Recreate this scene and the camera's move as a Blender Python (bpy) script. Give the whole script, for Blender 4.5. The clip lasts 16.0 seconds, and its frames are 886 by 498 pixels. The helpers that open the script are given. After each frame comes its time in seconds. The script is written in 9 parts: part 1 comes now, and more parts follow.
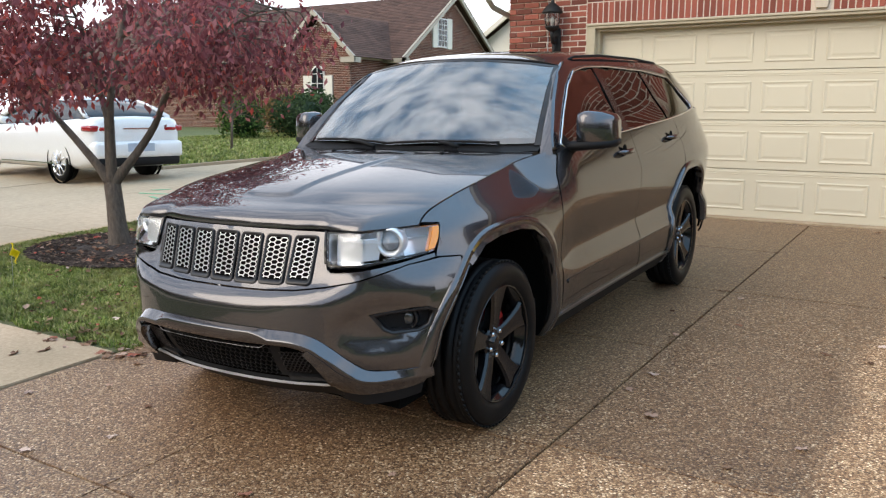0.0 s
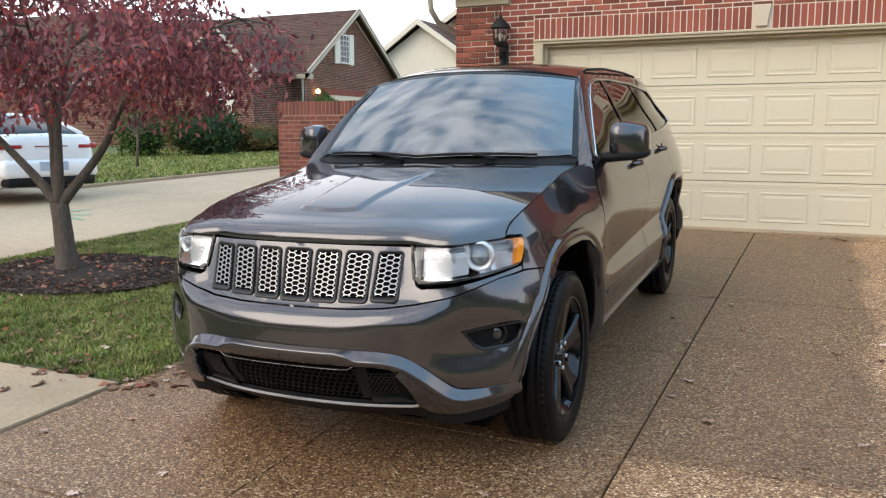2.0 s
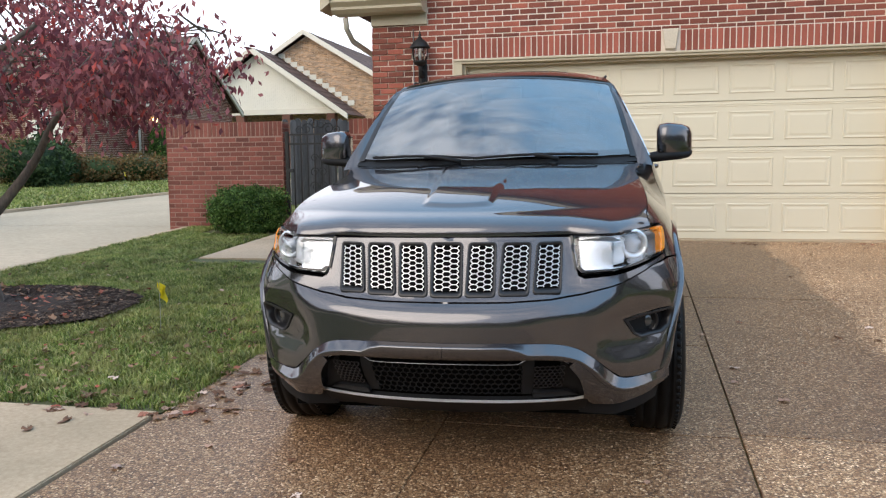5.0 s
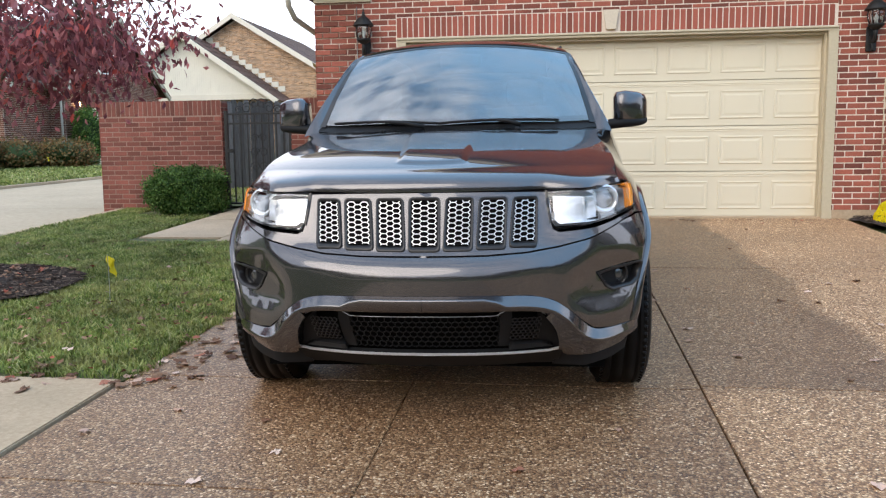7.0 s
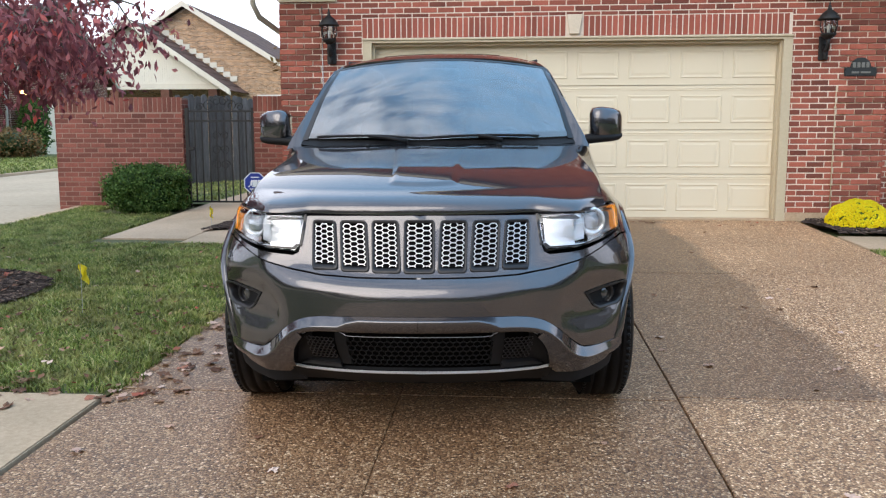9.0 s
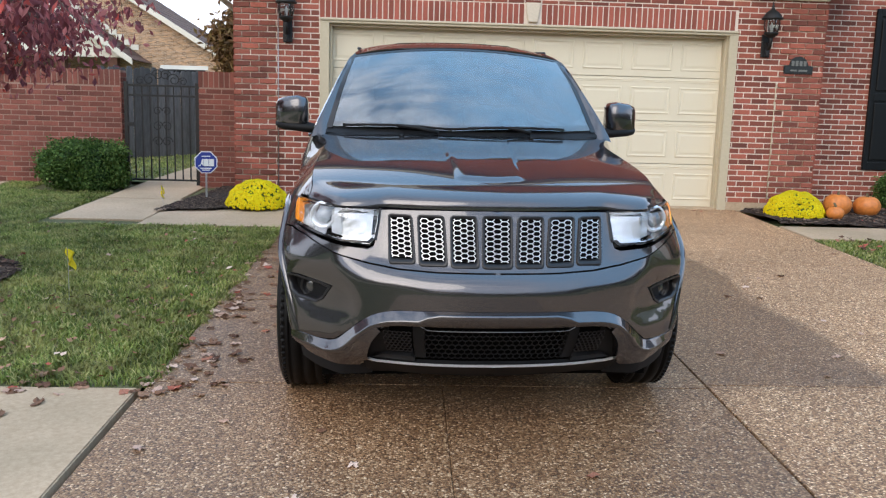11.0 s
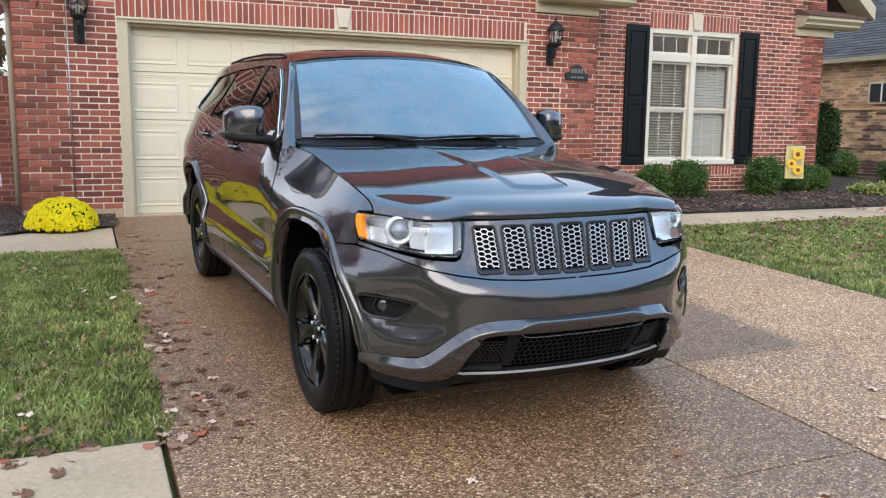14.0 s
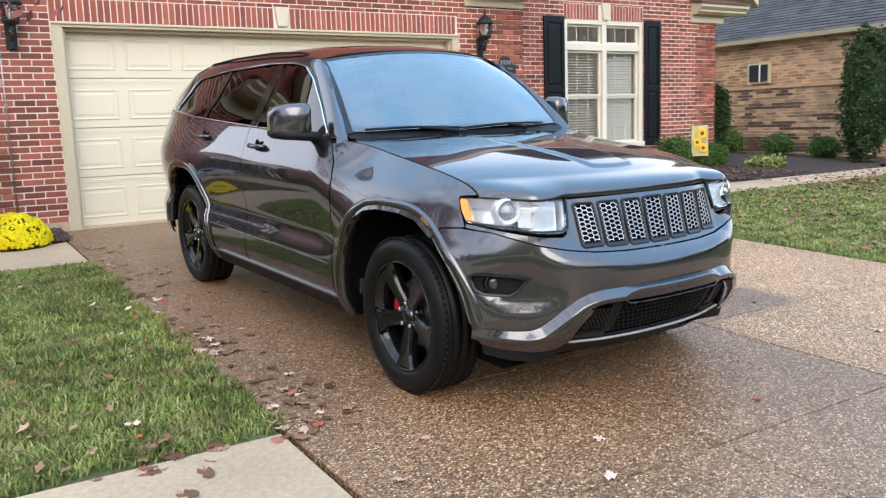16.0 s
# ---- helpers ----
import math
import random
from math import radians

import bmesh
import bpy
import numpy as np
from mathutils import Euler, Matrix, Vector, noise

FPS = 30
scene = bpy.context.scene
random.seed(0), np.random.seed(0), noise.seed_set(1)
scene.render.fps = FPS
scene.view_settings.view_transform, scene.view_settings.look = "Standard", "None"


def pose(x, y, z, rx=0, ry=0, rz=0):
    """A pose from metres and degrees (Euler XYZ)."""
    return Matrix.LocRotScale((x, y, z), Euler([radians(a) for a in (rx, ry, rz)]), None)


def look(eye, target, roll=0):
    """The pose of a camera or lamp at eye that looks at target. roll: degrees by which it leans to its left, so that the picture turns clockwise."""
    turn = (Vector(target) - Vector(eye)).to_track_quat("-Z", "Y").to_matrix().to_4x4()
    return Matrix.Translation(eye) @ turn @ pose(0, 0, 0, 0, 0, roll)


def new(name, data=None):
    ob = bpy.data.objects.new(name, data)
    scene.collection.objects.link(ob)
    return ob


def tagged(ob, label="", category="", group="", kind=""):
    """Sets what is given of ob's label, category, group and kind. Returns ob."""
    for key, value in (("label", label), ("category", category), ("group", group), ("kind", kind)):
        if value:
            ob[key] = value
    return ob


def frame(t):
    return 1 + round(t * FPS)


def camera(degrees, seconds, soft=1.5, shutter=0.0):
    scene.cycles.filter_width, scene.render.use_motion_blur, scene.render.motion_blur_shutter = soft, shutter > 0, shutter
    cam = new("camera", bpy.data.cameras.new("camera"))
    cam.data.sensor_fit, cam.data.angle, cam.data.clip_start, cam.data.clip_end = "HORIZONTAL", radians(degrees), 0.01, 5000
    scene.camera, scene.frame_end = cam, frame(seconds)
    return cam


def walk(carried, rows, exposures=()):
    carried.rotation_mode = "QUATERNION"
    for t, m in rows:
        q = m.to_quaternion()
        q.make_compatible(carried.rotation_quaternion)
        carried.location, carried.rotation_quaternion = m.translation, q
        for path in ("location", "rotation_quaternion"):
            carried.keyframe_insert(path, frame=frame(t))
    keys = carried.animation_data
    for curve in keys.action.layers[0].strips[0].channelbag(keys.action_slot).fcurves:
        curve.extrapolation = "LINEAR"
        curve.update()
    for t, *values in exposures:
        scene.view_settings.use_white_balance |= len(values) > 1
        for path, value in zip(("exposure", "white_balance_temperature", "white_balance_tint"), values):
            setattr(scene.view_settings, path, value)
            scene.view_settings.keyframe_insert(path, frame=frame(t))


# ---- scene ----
cam = camera(56.3, 16.0, soft=1.2, shutter=0.25)
PATH = [
    (0, (0.008, 0.039, 1.49), (-1.06, 1.7, 1.171), 0.3),
    (0.5, (-0.11, -0.035, 1.485), (-1.087, 1.684, 1.18), 0.6),
    (1, (-0.283, -0.19, 1.482), (-1.16, 1.583, 1.187), 0.5),
    (1.5, (-0.469, -0.256, 1.466), (-1.319, 1.531, 1.178), 0.6),
    (2, (-0.694, -0.265, 1.467), (-1.533, 1.529, 1.187), -0.0),
    (2.5, (-0.896, -0.344, 1.456), (-1.69, 1.47, 1.171), 0.1),
    (3, (-1.085, -0.483, 1.464), (-1.771, 1.376, 1.19), -0.1),
    (3.5, (-1.29, -0.521, 1.452), (-1.898, 1.369, 1.211), 0.1),
    (3.7, (-1.398, -0.523, 1.449), (-1.981, 1.376, 1.212), -0.1),
    (5.8, (-2.029, -0.702, 1.217), (-2.388, 1.255, 1.017), -0.5),
    (6, (-2.044, -0.71, 1.2), (-2.385, 1.249, 0.983), -0.5),
    (6.5, (-2.058, -0.707, 1.19), (-2.36, 1.254, 0.942), -0.7),
    (7, (-2.064, -0.705, 1.195), (-2.336, 1.262, 0.96), -0.6),
    (7.5, (-2.062, -0.707, 1.2), (-2.321, 1.265, 0.987), -0.6),
    (8, (-2.065, -0.71, 1.202), (-2.32, 1.263, 1.0), -0.3),
    (8.5, (-2.108, -0.743, 1.249), (-2.335, 1.232, 1.028), -0.4),
    (8.7, (-2.147, -0.764, 1.295), (-2.345, 1.211, 1.055), -0.3),
    (10.8, (-2.849, -0.83, 1.381), (-2.787, 1.147, 1.085), 1.4),
    (11, (-2.924, -0.825, 1.387), (-2.832, 1.149, 1.08), 1.6),
    (11.5, (-3.154, -0.759, 1.377), (-2.955, 1.208, 1.072), 1.9),
    (12, (-3.415, -0.72, 1.379), (-3.112, 1.232, 1.066), 2.1),
    (12.5, (-3.68, -0.732, 1.38), (-3.216, 1.186, 1.054), 2.0),
    (13, (-3.907, -0.64, 1.381), (-3.291, 1.235, 1.062), 1.6),
    (13.5, (-4.116, -0.514, 1.386), (-3.403, 1.33, 1.084), 1.5),
    (14, (-4.393, -0.494, 1.392), (-3.603, 1.32, 1.105), 0.7),
    (14.5, (-4.636, -0.44, 1.406), (-3.771, 1.343, 1.133), -0.2),
    (15, (-4.828, -0.301, 1.395), (-3.914, 1.46, 1.141), -0.9),
    (15.5, (-5.037, -0.21, 1.377), (-4.091, 1.531, 1.105), -1.4),
    (16, (-5.324, -0.215, 1.364), (-4.269, 1.458, 1.066), -2.0),
]
walk(cam, [(t, look(eye, target, roll)) for t, eye, target, roll in PATH], [(0.0, 0.57, 6950, 10), (1.5, 0.59, 7000, 10), (2.5, 0.50, 6980, 10), (3.5, 0.50, 6850, 10), (7.0, 0.64, 6560, 10), (12.0, 0.60, 6380, 10), (13.0, 0.72, 6380, 10), (14.0, 0.80, 6380, 10), (14.5, 0.89, 6380, 10), (15.0, 0.81, 6380, 10), (15.5, 0.79, 6380, 10), (16.0, 1.04, 6380, 10)])

# ---- sky and light ----
world = bpy.data.worlds.new("sky")
scene.world = world
world.use_nodes = True
wn, wl = world.node_tree.nodes, world.node_tree.links
wn.clear()
w_out = wn.new("ShaderNodeOutputWorld")
w_bg = wn.new("ShaderNodeBackground")
w_sky = wn.new("ShaderNodeTexSky")
w_sky.sky_type, w_sky.sun_disc = "NISHITA", False
w_sky.sun_elevation, w_sky.sun_rotation = radians(24), radians(205)
w_co = wn.new("ShaderNodeTexCoord")
w_map = wn.new("ShaderNodeMapping")
w_map.inputs["Scale"].default_value = (2.2, 4.4, 5.5)
w_map.inputs["Rotation"].default_value = (0.0, 0.0, 0.7)
w_noise = wn.new("ShaderNodeTexNoise")
w_noise.inputs["Scale"].default_value = 2.6
w_noise.inputs["Detail"].default_value = 5.0
w_ramp = wn.new("ShaderNodeValToRGB")
w_ramp.color_ramp.elements[0].position = 0.33
w_ramp.color_ramp.elements[1].position = 0.64
w_mix = wn.new("ShaderNodeMixRGB")
w_mix.inputs["Color2"].default_value = (10.3, 10.9, 12.3, 1)
w_dim = wn.new("ShaderNodeMixRGB")
w_dim.blend_type, w_dim.inputs["Fac"].default_value = "MIX", 0.55
w_dim.inputs["Color2"].default_value = (3.7, 5.6, 8.3, 1)
wl.new(w_co.outputs["Generated"], w_map.inputs["Vector"])
wl.new(w_map.outputs["Vector"], w_noise.inputs["Vector"])
wl.new(w_noise.outputs["Fac"], w_ramp.inputs["Fac"])
wl.new(w_sky.outputs["Color"], w_dim.inputs["Color1"])
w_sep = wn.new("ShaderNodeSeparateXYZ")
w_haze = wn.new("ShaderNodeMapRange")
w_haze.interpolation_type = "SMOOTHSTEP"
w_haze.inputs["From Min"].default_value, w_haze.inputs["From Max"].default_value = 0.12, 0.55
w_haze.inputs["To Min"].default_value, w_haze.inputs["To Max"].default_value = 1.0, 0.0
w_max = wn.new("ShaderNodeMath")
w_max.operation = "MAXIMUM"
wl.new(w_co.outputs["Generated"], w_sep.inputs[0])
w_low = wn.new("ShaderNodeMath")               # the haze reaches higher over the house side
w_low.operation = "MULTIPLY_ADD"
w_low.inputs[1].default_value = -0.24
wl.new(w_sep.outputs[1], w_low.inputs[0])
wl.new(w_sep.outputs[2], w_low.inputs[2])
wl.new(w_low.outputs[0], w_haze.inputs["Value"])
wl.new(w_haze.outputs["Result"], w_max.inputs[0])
w_even = wn.new("ShaderNodeMapRange")          # the cloud closes towards the house side and the east
w_even.interpolation_type = "SMOOTHSTEP"
w_even.inputs["From Min"].default_value, w_even.inputs["From Max"].default_value = -0.32, 0.26
w_even.inputs["To Min"].default_value, w_even.inputs["To Max"].default_value = 0.0, 0.86
w_sum = wn.new("ShaderNodeMath")
w_sum.operation = "MULTIPLY_ADD"
w_sum.inputs[1].default_value = 0.6
w_over = wn.new("ShaderNodeMixRGB")
w_over.inputs["Color2"].default_value = (0.24, 0.24, 0.24, 1)
wl.new(w_sep.outputs[1], w_sum.inputs[0])
wl.new(w_sep.outputs[0], w_sum.inputs[2])
wl.new(w_sum.outputs[0], w_even.inputs["Value"])
wl.new(w_even.outputs["Result"], w_over.inputs["Fac"])
wl.new(w_ramp.outputs["Color"], w_over.inputs["Color1"])
wl.new(w_over.outputs[0], w_max.inputs[1])
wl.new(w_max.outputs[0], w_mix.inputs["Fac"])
w_blue = wn.new("ShaderNodeMixRGB")            # and opens to clear bright blue above it
w_blue.inputs["Color2"].default_value = (2.2, 6.3, 11.0, 1)
wl.new(w_even.outputs["Result"], w_blue.inputs["Fac"])
wl.new(w_dim.outputs["Color"], w_blue.inputs["Color1"])
wl.new(w_blue.outputs[0], w_mix.inputs["Color1"])
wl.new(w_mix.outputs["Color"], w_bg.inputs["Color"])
w_bg.inputs["Strength"].default_value = 0.12
wl.new(w_bg.outputs["Background"], w_out.inputs["Surface"])

sun = new("sun", bpy.data.lights.new("sun", "SUN"))
sun.data.energy, sun.data.angle, sun.data.color = 1.2, radians(50), (1.0, 0.88, 0.73)
sun.matrix_world = look((-8, -16, 11), (0, 0, 0))



# ---- materials ----
def nodes_of(name):
    m = bpy.data.materials.new(name)
    m.use_nodes = True
    t = m.node_tree
    return m, t.nodes, t.links, t.nodes["Principled BSDF"]


def world_pos(n, l, scale=(1, 1, 1)):
    g = n.new("ShaderNodeNewGeometry")
    mp = n.new("ShaderNodeMapping")
    mp.inputs["Scale"].default_value = scale
    l.new(g.outputs["Position"], mp.inputs["Vector"])
    return mp.outputs["Vector"]


def noise_node(n, l, vec, scale, detail=4.0, rough=0.55):
    t = n.new("ShaderNodeTexNoise")
    t.inputs["Scale"].default_value, t.inputs["Detail"].default_value, t.inputs["Roughness"].default_value = scale, detail, rough
    l.new(vec, t.inputs["Vector"])
    return t.outputs["Fac"]


def ramp_node(n, l, fac, stops):
    r = n.new("ShaderNodeValToRGB")
    e = r.color_ramp.elements
    while len(e) < len(stops):
        e.new(0.5)
    for el, (p, c) in zip(e, stops):
        el.position, el.color = p, (*c, 1) if len(c) == 3 else c
    l.new(fac, r.inputs["Fac"])
    return r.outputs["Color"]


def mix_node(n, l, fac, a, b, blend="MIX"):
    m = n.new("ShaderNodeMixRGB")
    m.blend_type = blend
    for sock, v in (("Fac", fac), ("Color1", a), ("Color2", b)):
        if isinstance(v, (int, float)):
            m.inputs[sock].default_value = v if sock == "Fac" else (v, v, v, 1)
        elif isinstance(v, tuple):
            m.inputs[sock].default_value = (*v, 1)
        else:
            l.new(v, m.inputs[sock])
    return m.outputs["Color"]


def bump_node(n, l, height, strength, distance, b):
    u = n.new("ShaderNodeBump")
    u.inputs["Strength"].default_value, u.inputs["Distance"].default_value = strength, distance
    l.new(height, u.inputs["Height"])
    l.new(u.outputs["Normal"], b.inputs["Normal"])
    return u


def scaled(c, k):
    return tuple(min(1.0, v * k) for v in c)


def surf(name, c, rough=0.6, metal=0.0, grain=60.0, vary=0.18, bump=0.15, dist=0.002, big=1.5, coat=0.0, rand=0.0, spec=0.5, stretch=(1, 1, 1)):
    """A worn plain surface: colour varied at two scales, fine relief."""
    m, n, l, b = nodes_of(name)
    p = world_pos(n, l, stretch)
    fine, wide = noise_node(n, l, p, grain), noise_node(n, l, p, big, 3.0)
    c1 = ramp_node(n, l, fine, [(0.25, scaled(c, 1 - vary)), (0.75, scaled(c, 1 + vary))])
    c2 = ramp_node(n, l, wide, [(0.3, (1 - vary,) * 3), (0.7, (1.0,) * 3)])
    col = mix_node(n, l, 1.0, c1, c2, "MULTIPLY")
    if rand:
        o = n.new("ShaderNodeObjectInfo")
        g = n.new("ShaderNodeNewGeometry")
        ad = n.new("ShaderNodeMath")
        ad.operation = "ADD"
        l.new(o.outputs["Random"], ad.inputs[0])
        l.new(g.outputs["Random Per Island"], ad.inputs[1])
        fr = n.new("ShaderNodeMath")
        fr.operation = "FRACT"
        l.new(ad.outputs[0], fr.inputs[0])
        k = ramp_node(n, l, fr.outputs[0], [(0.0, (1 - rand,) * 3), (1.0, (1 + rand * 0.35,) * 3)])
        col = mix_node(n, l, 1.0, col, k, "MULTIPLY")
    l.new(col, b.inputs["Base Color"])
    b.inputs["Roughness"].default_value, b.inputs["Metallic"].default_value = rough, metal
    b.inputs["Specular IOR Level"].default_value = spec
    if coat:
        b.inputs["Coat Weight"].default_value, b.inputs["Coat Roughness"].default_value = coat, 0.04
    if bump:
        bump_node(n, l, fine, bump, dist, b)
    return m


def aggregate(name):
    """Exposed-aggregate concrete: small rounded pebbles in a brown matrix, with damp areas from a wash."""
    m, n, l, b = nodes_of(name)
    p = world_pos(n, l)
    v = n.new("ShaderNodeTexVoronoi")
    v.inputs["Scale"].default_value = 112.0
    l.new(p, v.inputs["Vector"])
    sep = n.new("ShaderNodeSeparateColor")
    l.new(v.outputs["Color"], sep.inputs[0])
    peb = ramp_node(n, l, sep.outputs[0], [(0.0, (0.075, 0.045, 0.028)), (0.35, (0.17, 0.105, 0.062)), (0.7, (0.27, 0.185, 0.115)), (0.93, (0.40, 0.32, 0.23)), (1.0, (0.62, 0.55, 0.45))])
    joint = ramp_node(n, l, v.outputs["Distance"], [(0.25, (1, 1, 1)), (0.68, (0.56, 0.53, 0.50))])
    col = mix_node(n, l, 1.0, peb, joint, "MULTIPLY")
    wide = noise_node(n, l, p, 0.7, 4.0)
    col = mix_node(n, l, 1.0, col, ramp_node(n, l, wide, [(0.3, (0.78, 0.76, 0.74)), (0.7, (1.1, 1.08, 1.05))]), "MULTIPLY")
    # damp area round the washed car: behind one joint and up to a wavy line beside the car
    g = n.new("ShaderNodeNewGeometry")
    xyz = n.new("ShaderNodeSeparateXYZ")
    l.new(g.outputs["Position"], xyz.inputs[0])
    ed = noise_node(n, l, p, 0.75, 4.0, 0.6)

    def edge(axis, gain, lo, hi, a, c):
        sm = n.new("ShaderNodeMath")
        sm.operation = "MULTIPLY_ADD"
        sm.inputs[1].default_value = gain
        l.new(ed, sm.inputs[0])
        l.new(xyz.outputs[axis], sm.inputs[2])
        q = n.new("ShaderNodeMapRange")
        q.interpolation_type = "SMOOTHSTEP"
        q.inputs["From Min"].default_value, q.inputs["From Max"].default_value = lo, hi
        q.inputs["To Min"].default_value, q.inputs["To Max"].default_value = a, c
        l.new(sm.outputs[0], q.inputs["Value"])
        return q.outputs["Result"]
    mr = n.new("ShaderNodeMath")
    mr.operation = "MULTIPLY"
    l.new(edge(0, 0.6, -0.17, -0.03, 1.0, 0.0), mr.inputs[0])
    l.new(edge(1, 0.25, 3.10, 3.30, 0.15, 0.78), mr.inputs[1])
    # the slabs before the car are damp too, up to the next joint
    wet = n.new("ShaderNodeMath")
    wet.operation = "MAXIMUM"
    l.new(edge(0, 0.06, -1.385, -1.36, 0.68, 0.0), wet.inputs[0])
    l.new(mr.outputs[0], wet.inputs[1])
    mr = wet
    damp = mix_node(n, l, 1.0, col, (0.92, 0.785, 0.65), "MULTIPLY")
    dry = mix_node(n, l, 1.0, col, (2.35, 2.06, 1.74), "MULTIPLY")
    l.new(mix_node(n, l, mr.outputs[0], dry, damp), b.inputs["Base Color"])
    rr = n.new("ShaderNodeMapRange")
    rr.inputs["To Min"].default_value, rr.inputs["To Max"].default_value = 0.66, 0.42
    l.new(mr.outputs[0], rr.inputs["Value"])
    l.new(rr.outputs["Result"], b.inputs["Roughness"])
    inv = n.new("ShaderNodeMath")
    inv.operation = "SUBTRACT"
    inv.inputs[0].default_value = 1.0
    l.new(v.outputs["Distance"], inv.inputs[1])
    bump_node(n, l, inv.outputs[0], 0.5, 0.005, b)
    return m


def speckle(name, a, c, scale, rough, bump=0.4, dist=0.01, mid=0.5, wide=0.8):
    m, n, l, b = nodes_of(name)
    p = world_pos(n, l)
    f = noise_node(n, l, p, scale, 8.0, 0.7)
    w = noise_node(n, l, p, wide, 3.0)
    col = ramp_node(n, l, f, [(mid - 0.15, a), (mid + 0.15, c)])
    col = mix_node(n, l, 1.0, col, ramp_node(n, l, w, [(0.3, (0.72, 0.74, 0.7)), (0.7, (1.12, 1.1, 1.08))]), "MULTIPLY")
    l.new(col, b.inputs["Base Color"])
    b.inputs["Roughness"].default_value = rough
    bump_node(n, l, f, bump, dist, b)
    return m


def leafy(name, stops, rough=0.55, trans=0.25, straw=None):
    """Leaves: colour by island and by object, thin enough to let some light through."""
    m, n, l, b = nodes_of(name)
    g = n.new("ShaderNodeNewGeometry")
    o = n.new("ShaderNodeObjectInfo")
    ad = n.new("ShaderNodeMath")
    ad.operation = "ADD"
    l.new(g.outputs["Random Per Island"], ad.inputs[0])
    l.new(o.outputs["Random"], ad.inputs[1])
    fr = n.new("ShaderNodeMath")
    fr.operation = "FRACT"
    l.new(ad.outputs[0], fr.inputs[0])
    col = ramp_node(n, l, fr.outputs[0], stops)
    p = world_pos(n, l)
    w = noise_node(n, l, p, 1.3, 3.0)
    col = mix_node(n, l, 1.0, col, ramp_node(n, l, w, [(0.3, (0.7, 0.7, 0.7)), (0.7, (1.15, 1.15, 1.15))]), "MULTIPLY")
    if straw:      # dry and thin patches in the turf
        q = ramp_node(n, l, noise_node(n, l, p, 3.2, 4.0, 0.65), [(0.47, (0, 0, 0)), (0.66, (0.62, 0.62, 0.62))])
        col = mix_node(n, l, q, col, straw)
        col = mix_node(n, l, 1.0, col, ramp_node(n, l, noise_node(n, l, p, 5.5, 3.0), [(0.34, (0.52, 0.55, 0.5)), (0.55, (1.08, 1.08, 1.08))]), "MULTIPLY")
    l.new(col, b.inputs["Base Color"])
    b.inputs["Roughness"].default_value, b.inputs["Specular IOR Level"].default_value = rough, 0.25
    tr = n.new("ShaderNodeBsdfTranslucent")
    l.new(col, tr.inputs["Color"])
    mx = n.new("ShaderNodeMixShader")
    mx.inputs["Fac"].default_value = trans
    l.new(b.outputs["BSDF"], mx.inputs[1])
    l.new(tr.outputs["BSDF"], mx.inputs[2])
    l.new(mx.outputs["Shader"], n["Material Output"].inputs["Surface"])
    return m


def glass(name, tint, rough=0.0, ior=1.5):
    m, n, l, b = nodes_of(name)
    b.inputs["Base Color"].default_value = (*tint, 1)
    b.inputs["Transmission Weight"].default_value = 1.0
    b.inputs["Roughness"].default_value, b.inputs["IOR"].default_value = rough, ior
    return m


def paint(name, c, metal=0.55, rough=0.38):
    """Metallic car paint: flakes under a clear coat."""
    m, n, l, b = nodes_of(name)
    p = world_pos(n, l)
    fl = noise_node(n, l, p, 900.0, 2.0)
    col = ramp_node(n, l, fl, [(0.3, scaled(c, 0.8)), (0.7, scaled(c, 1.25))])
    l.new(col, b.inputs["Base Color"])
    b.inputs["Metallic"].default_value, b.inputs["Roughness"].default_value = metal, rough
    b.inputs["Coat Weight"].default_value, b.inputs["Coat Roughness"].default_value = 1.0, 0.01
    b.inputs["Coat IOR"].default_value = 1.62
    b.inputs["Specular Tint"].default_value = (0.42, 0.41, 0.43, 1)
    wv = noise_node(n, l, p, 2.2, 1.0)
    u = n.new("ShaderNodeBump")
    u.inputs["Strength"].default_value, u.inputs["Distance"].default_value = 0.012, 0.02
    l.new(wv, u.inputs["Height"])
    l.new(u.outputs["Normal"], b.inputs["Coat Normal"])
    return m


def emit(name, c, power):
    m, n, l, b = nodes_of(name)
    b.inputs["Base Color"].default_value = (*c, 1)
    b.inputs["Emission Color"].default_value = (*c, 1)
    b.inputs["Emission Strength"].default_value = power
    return m


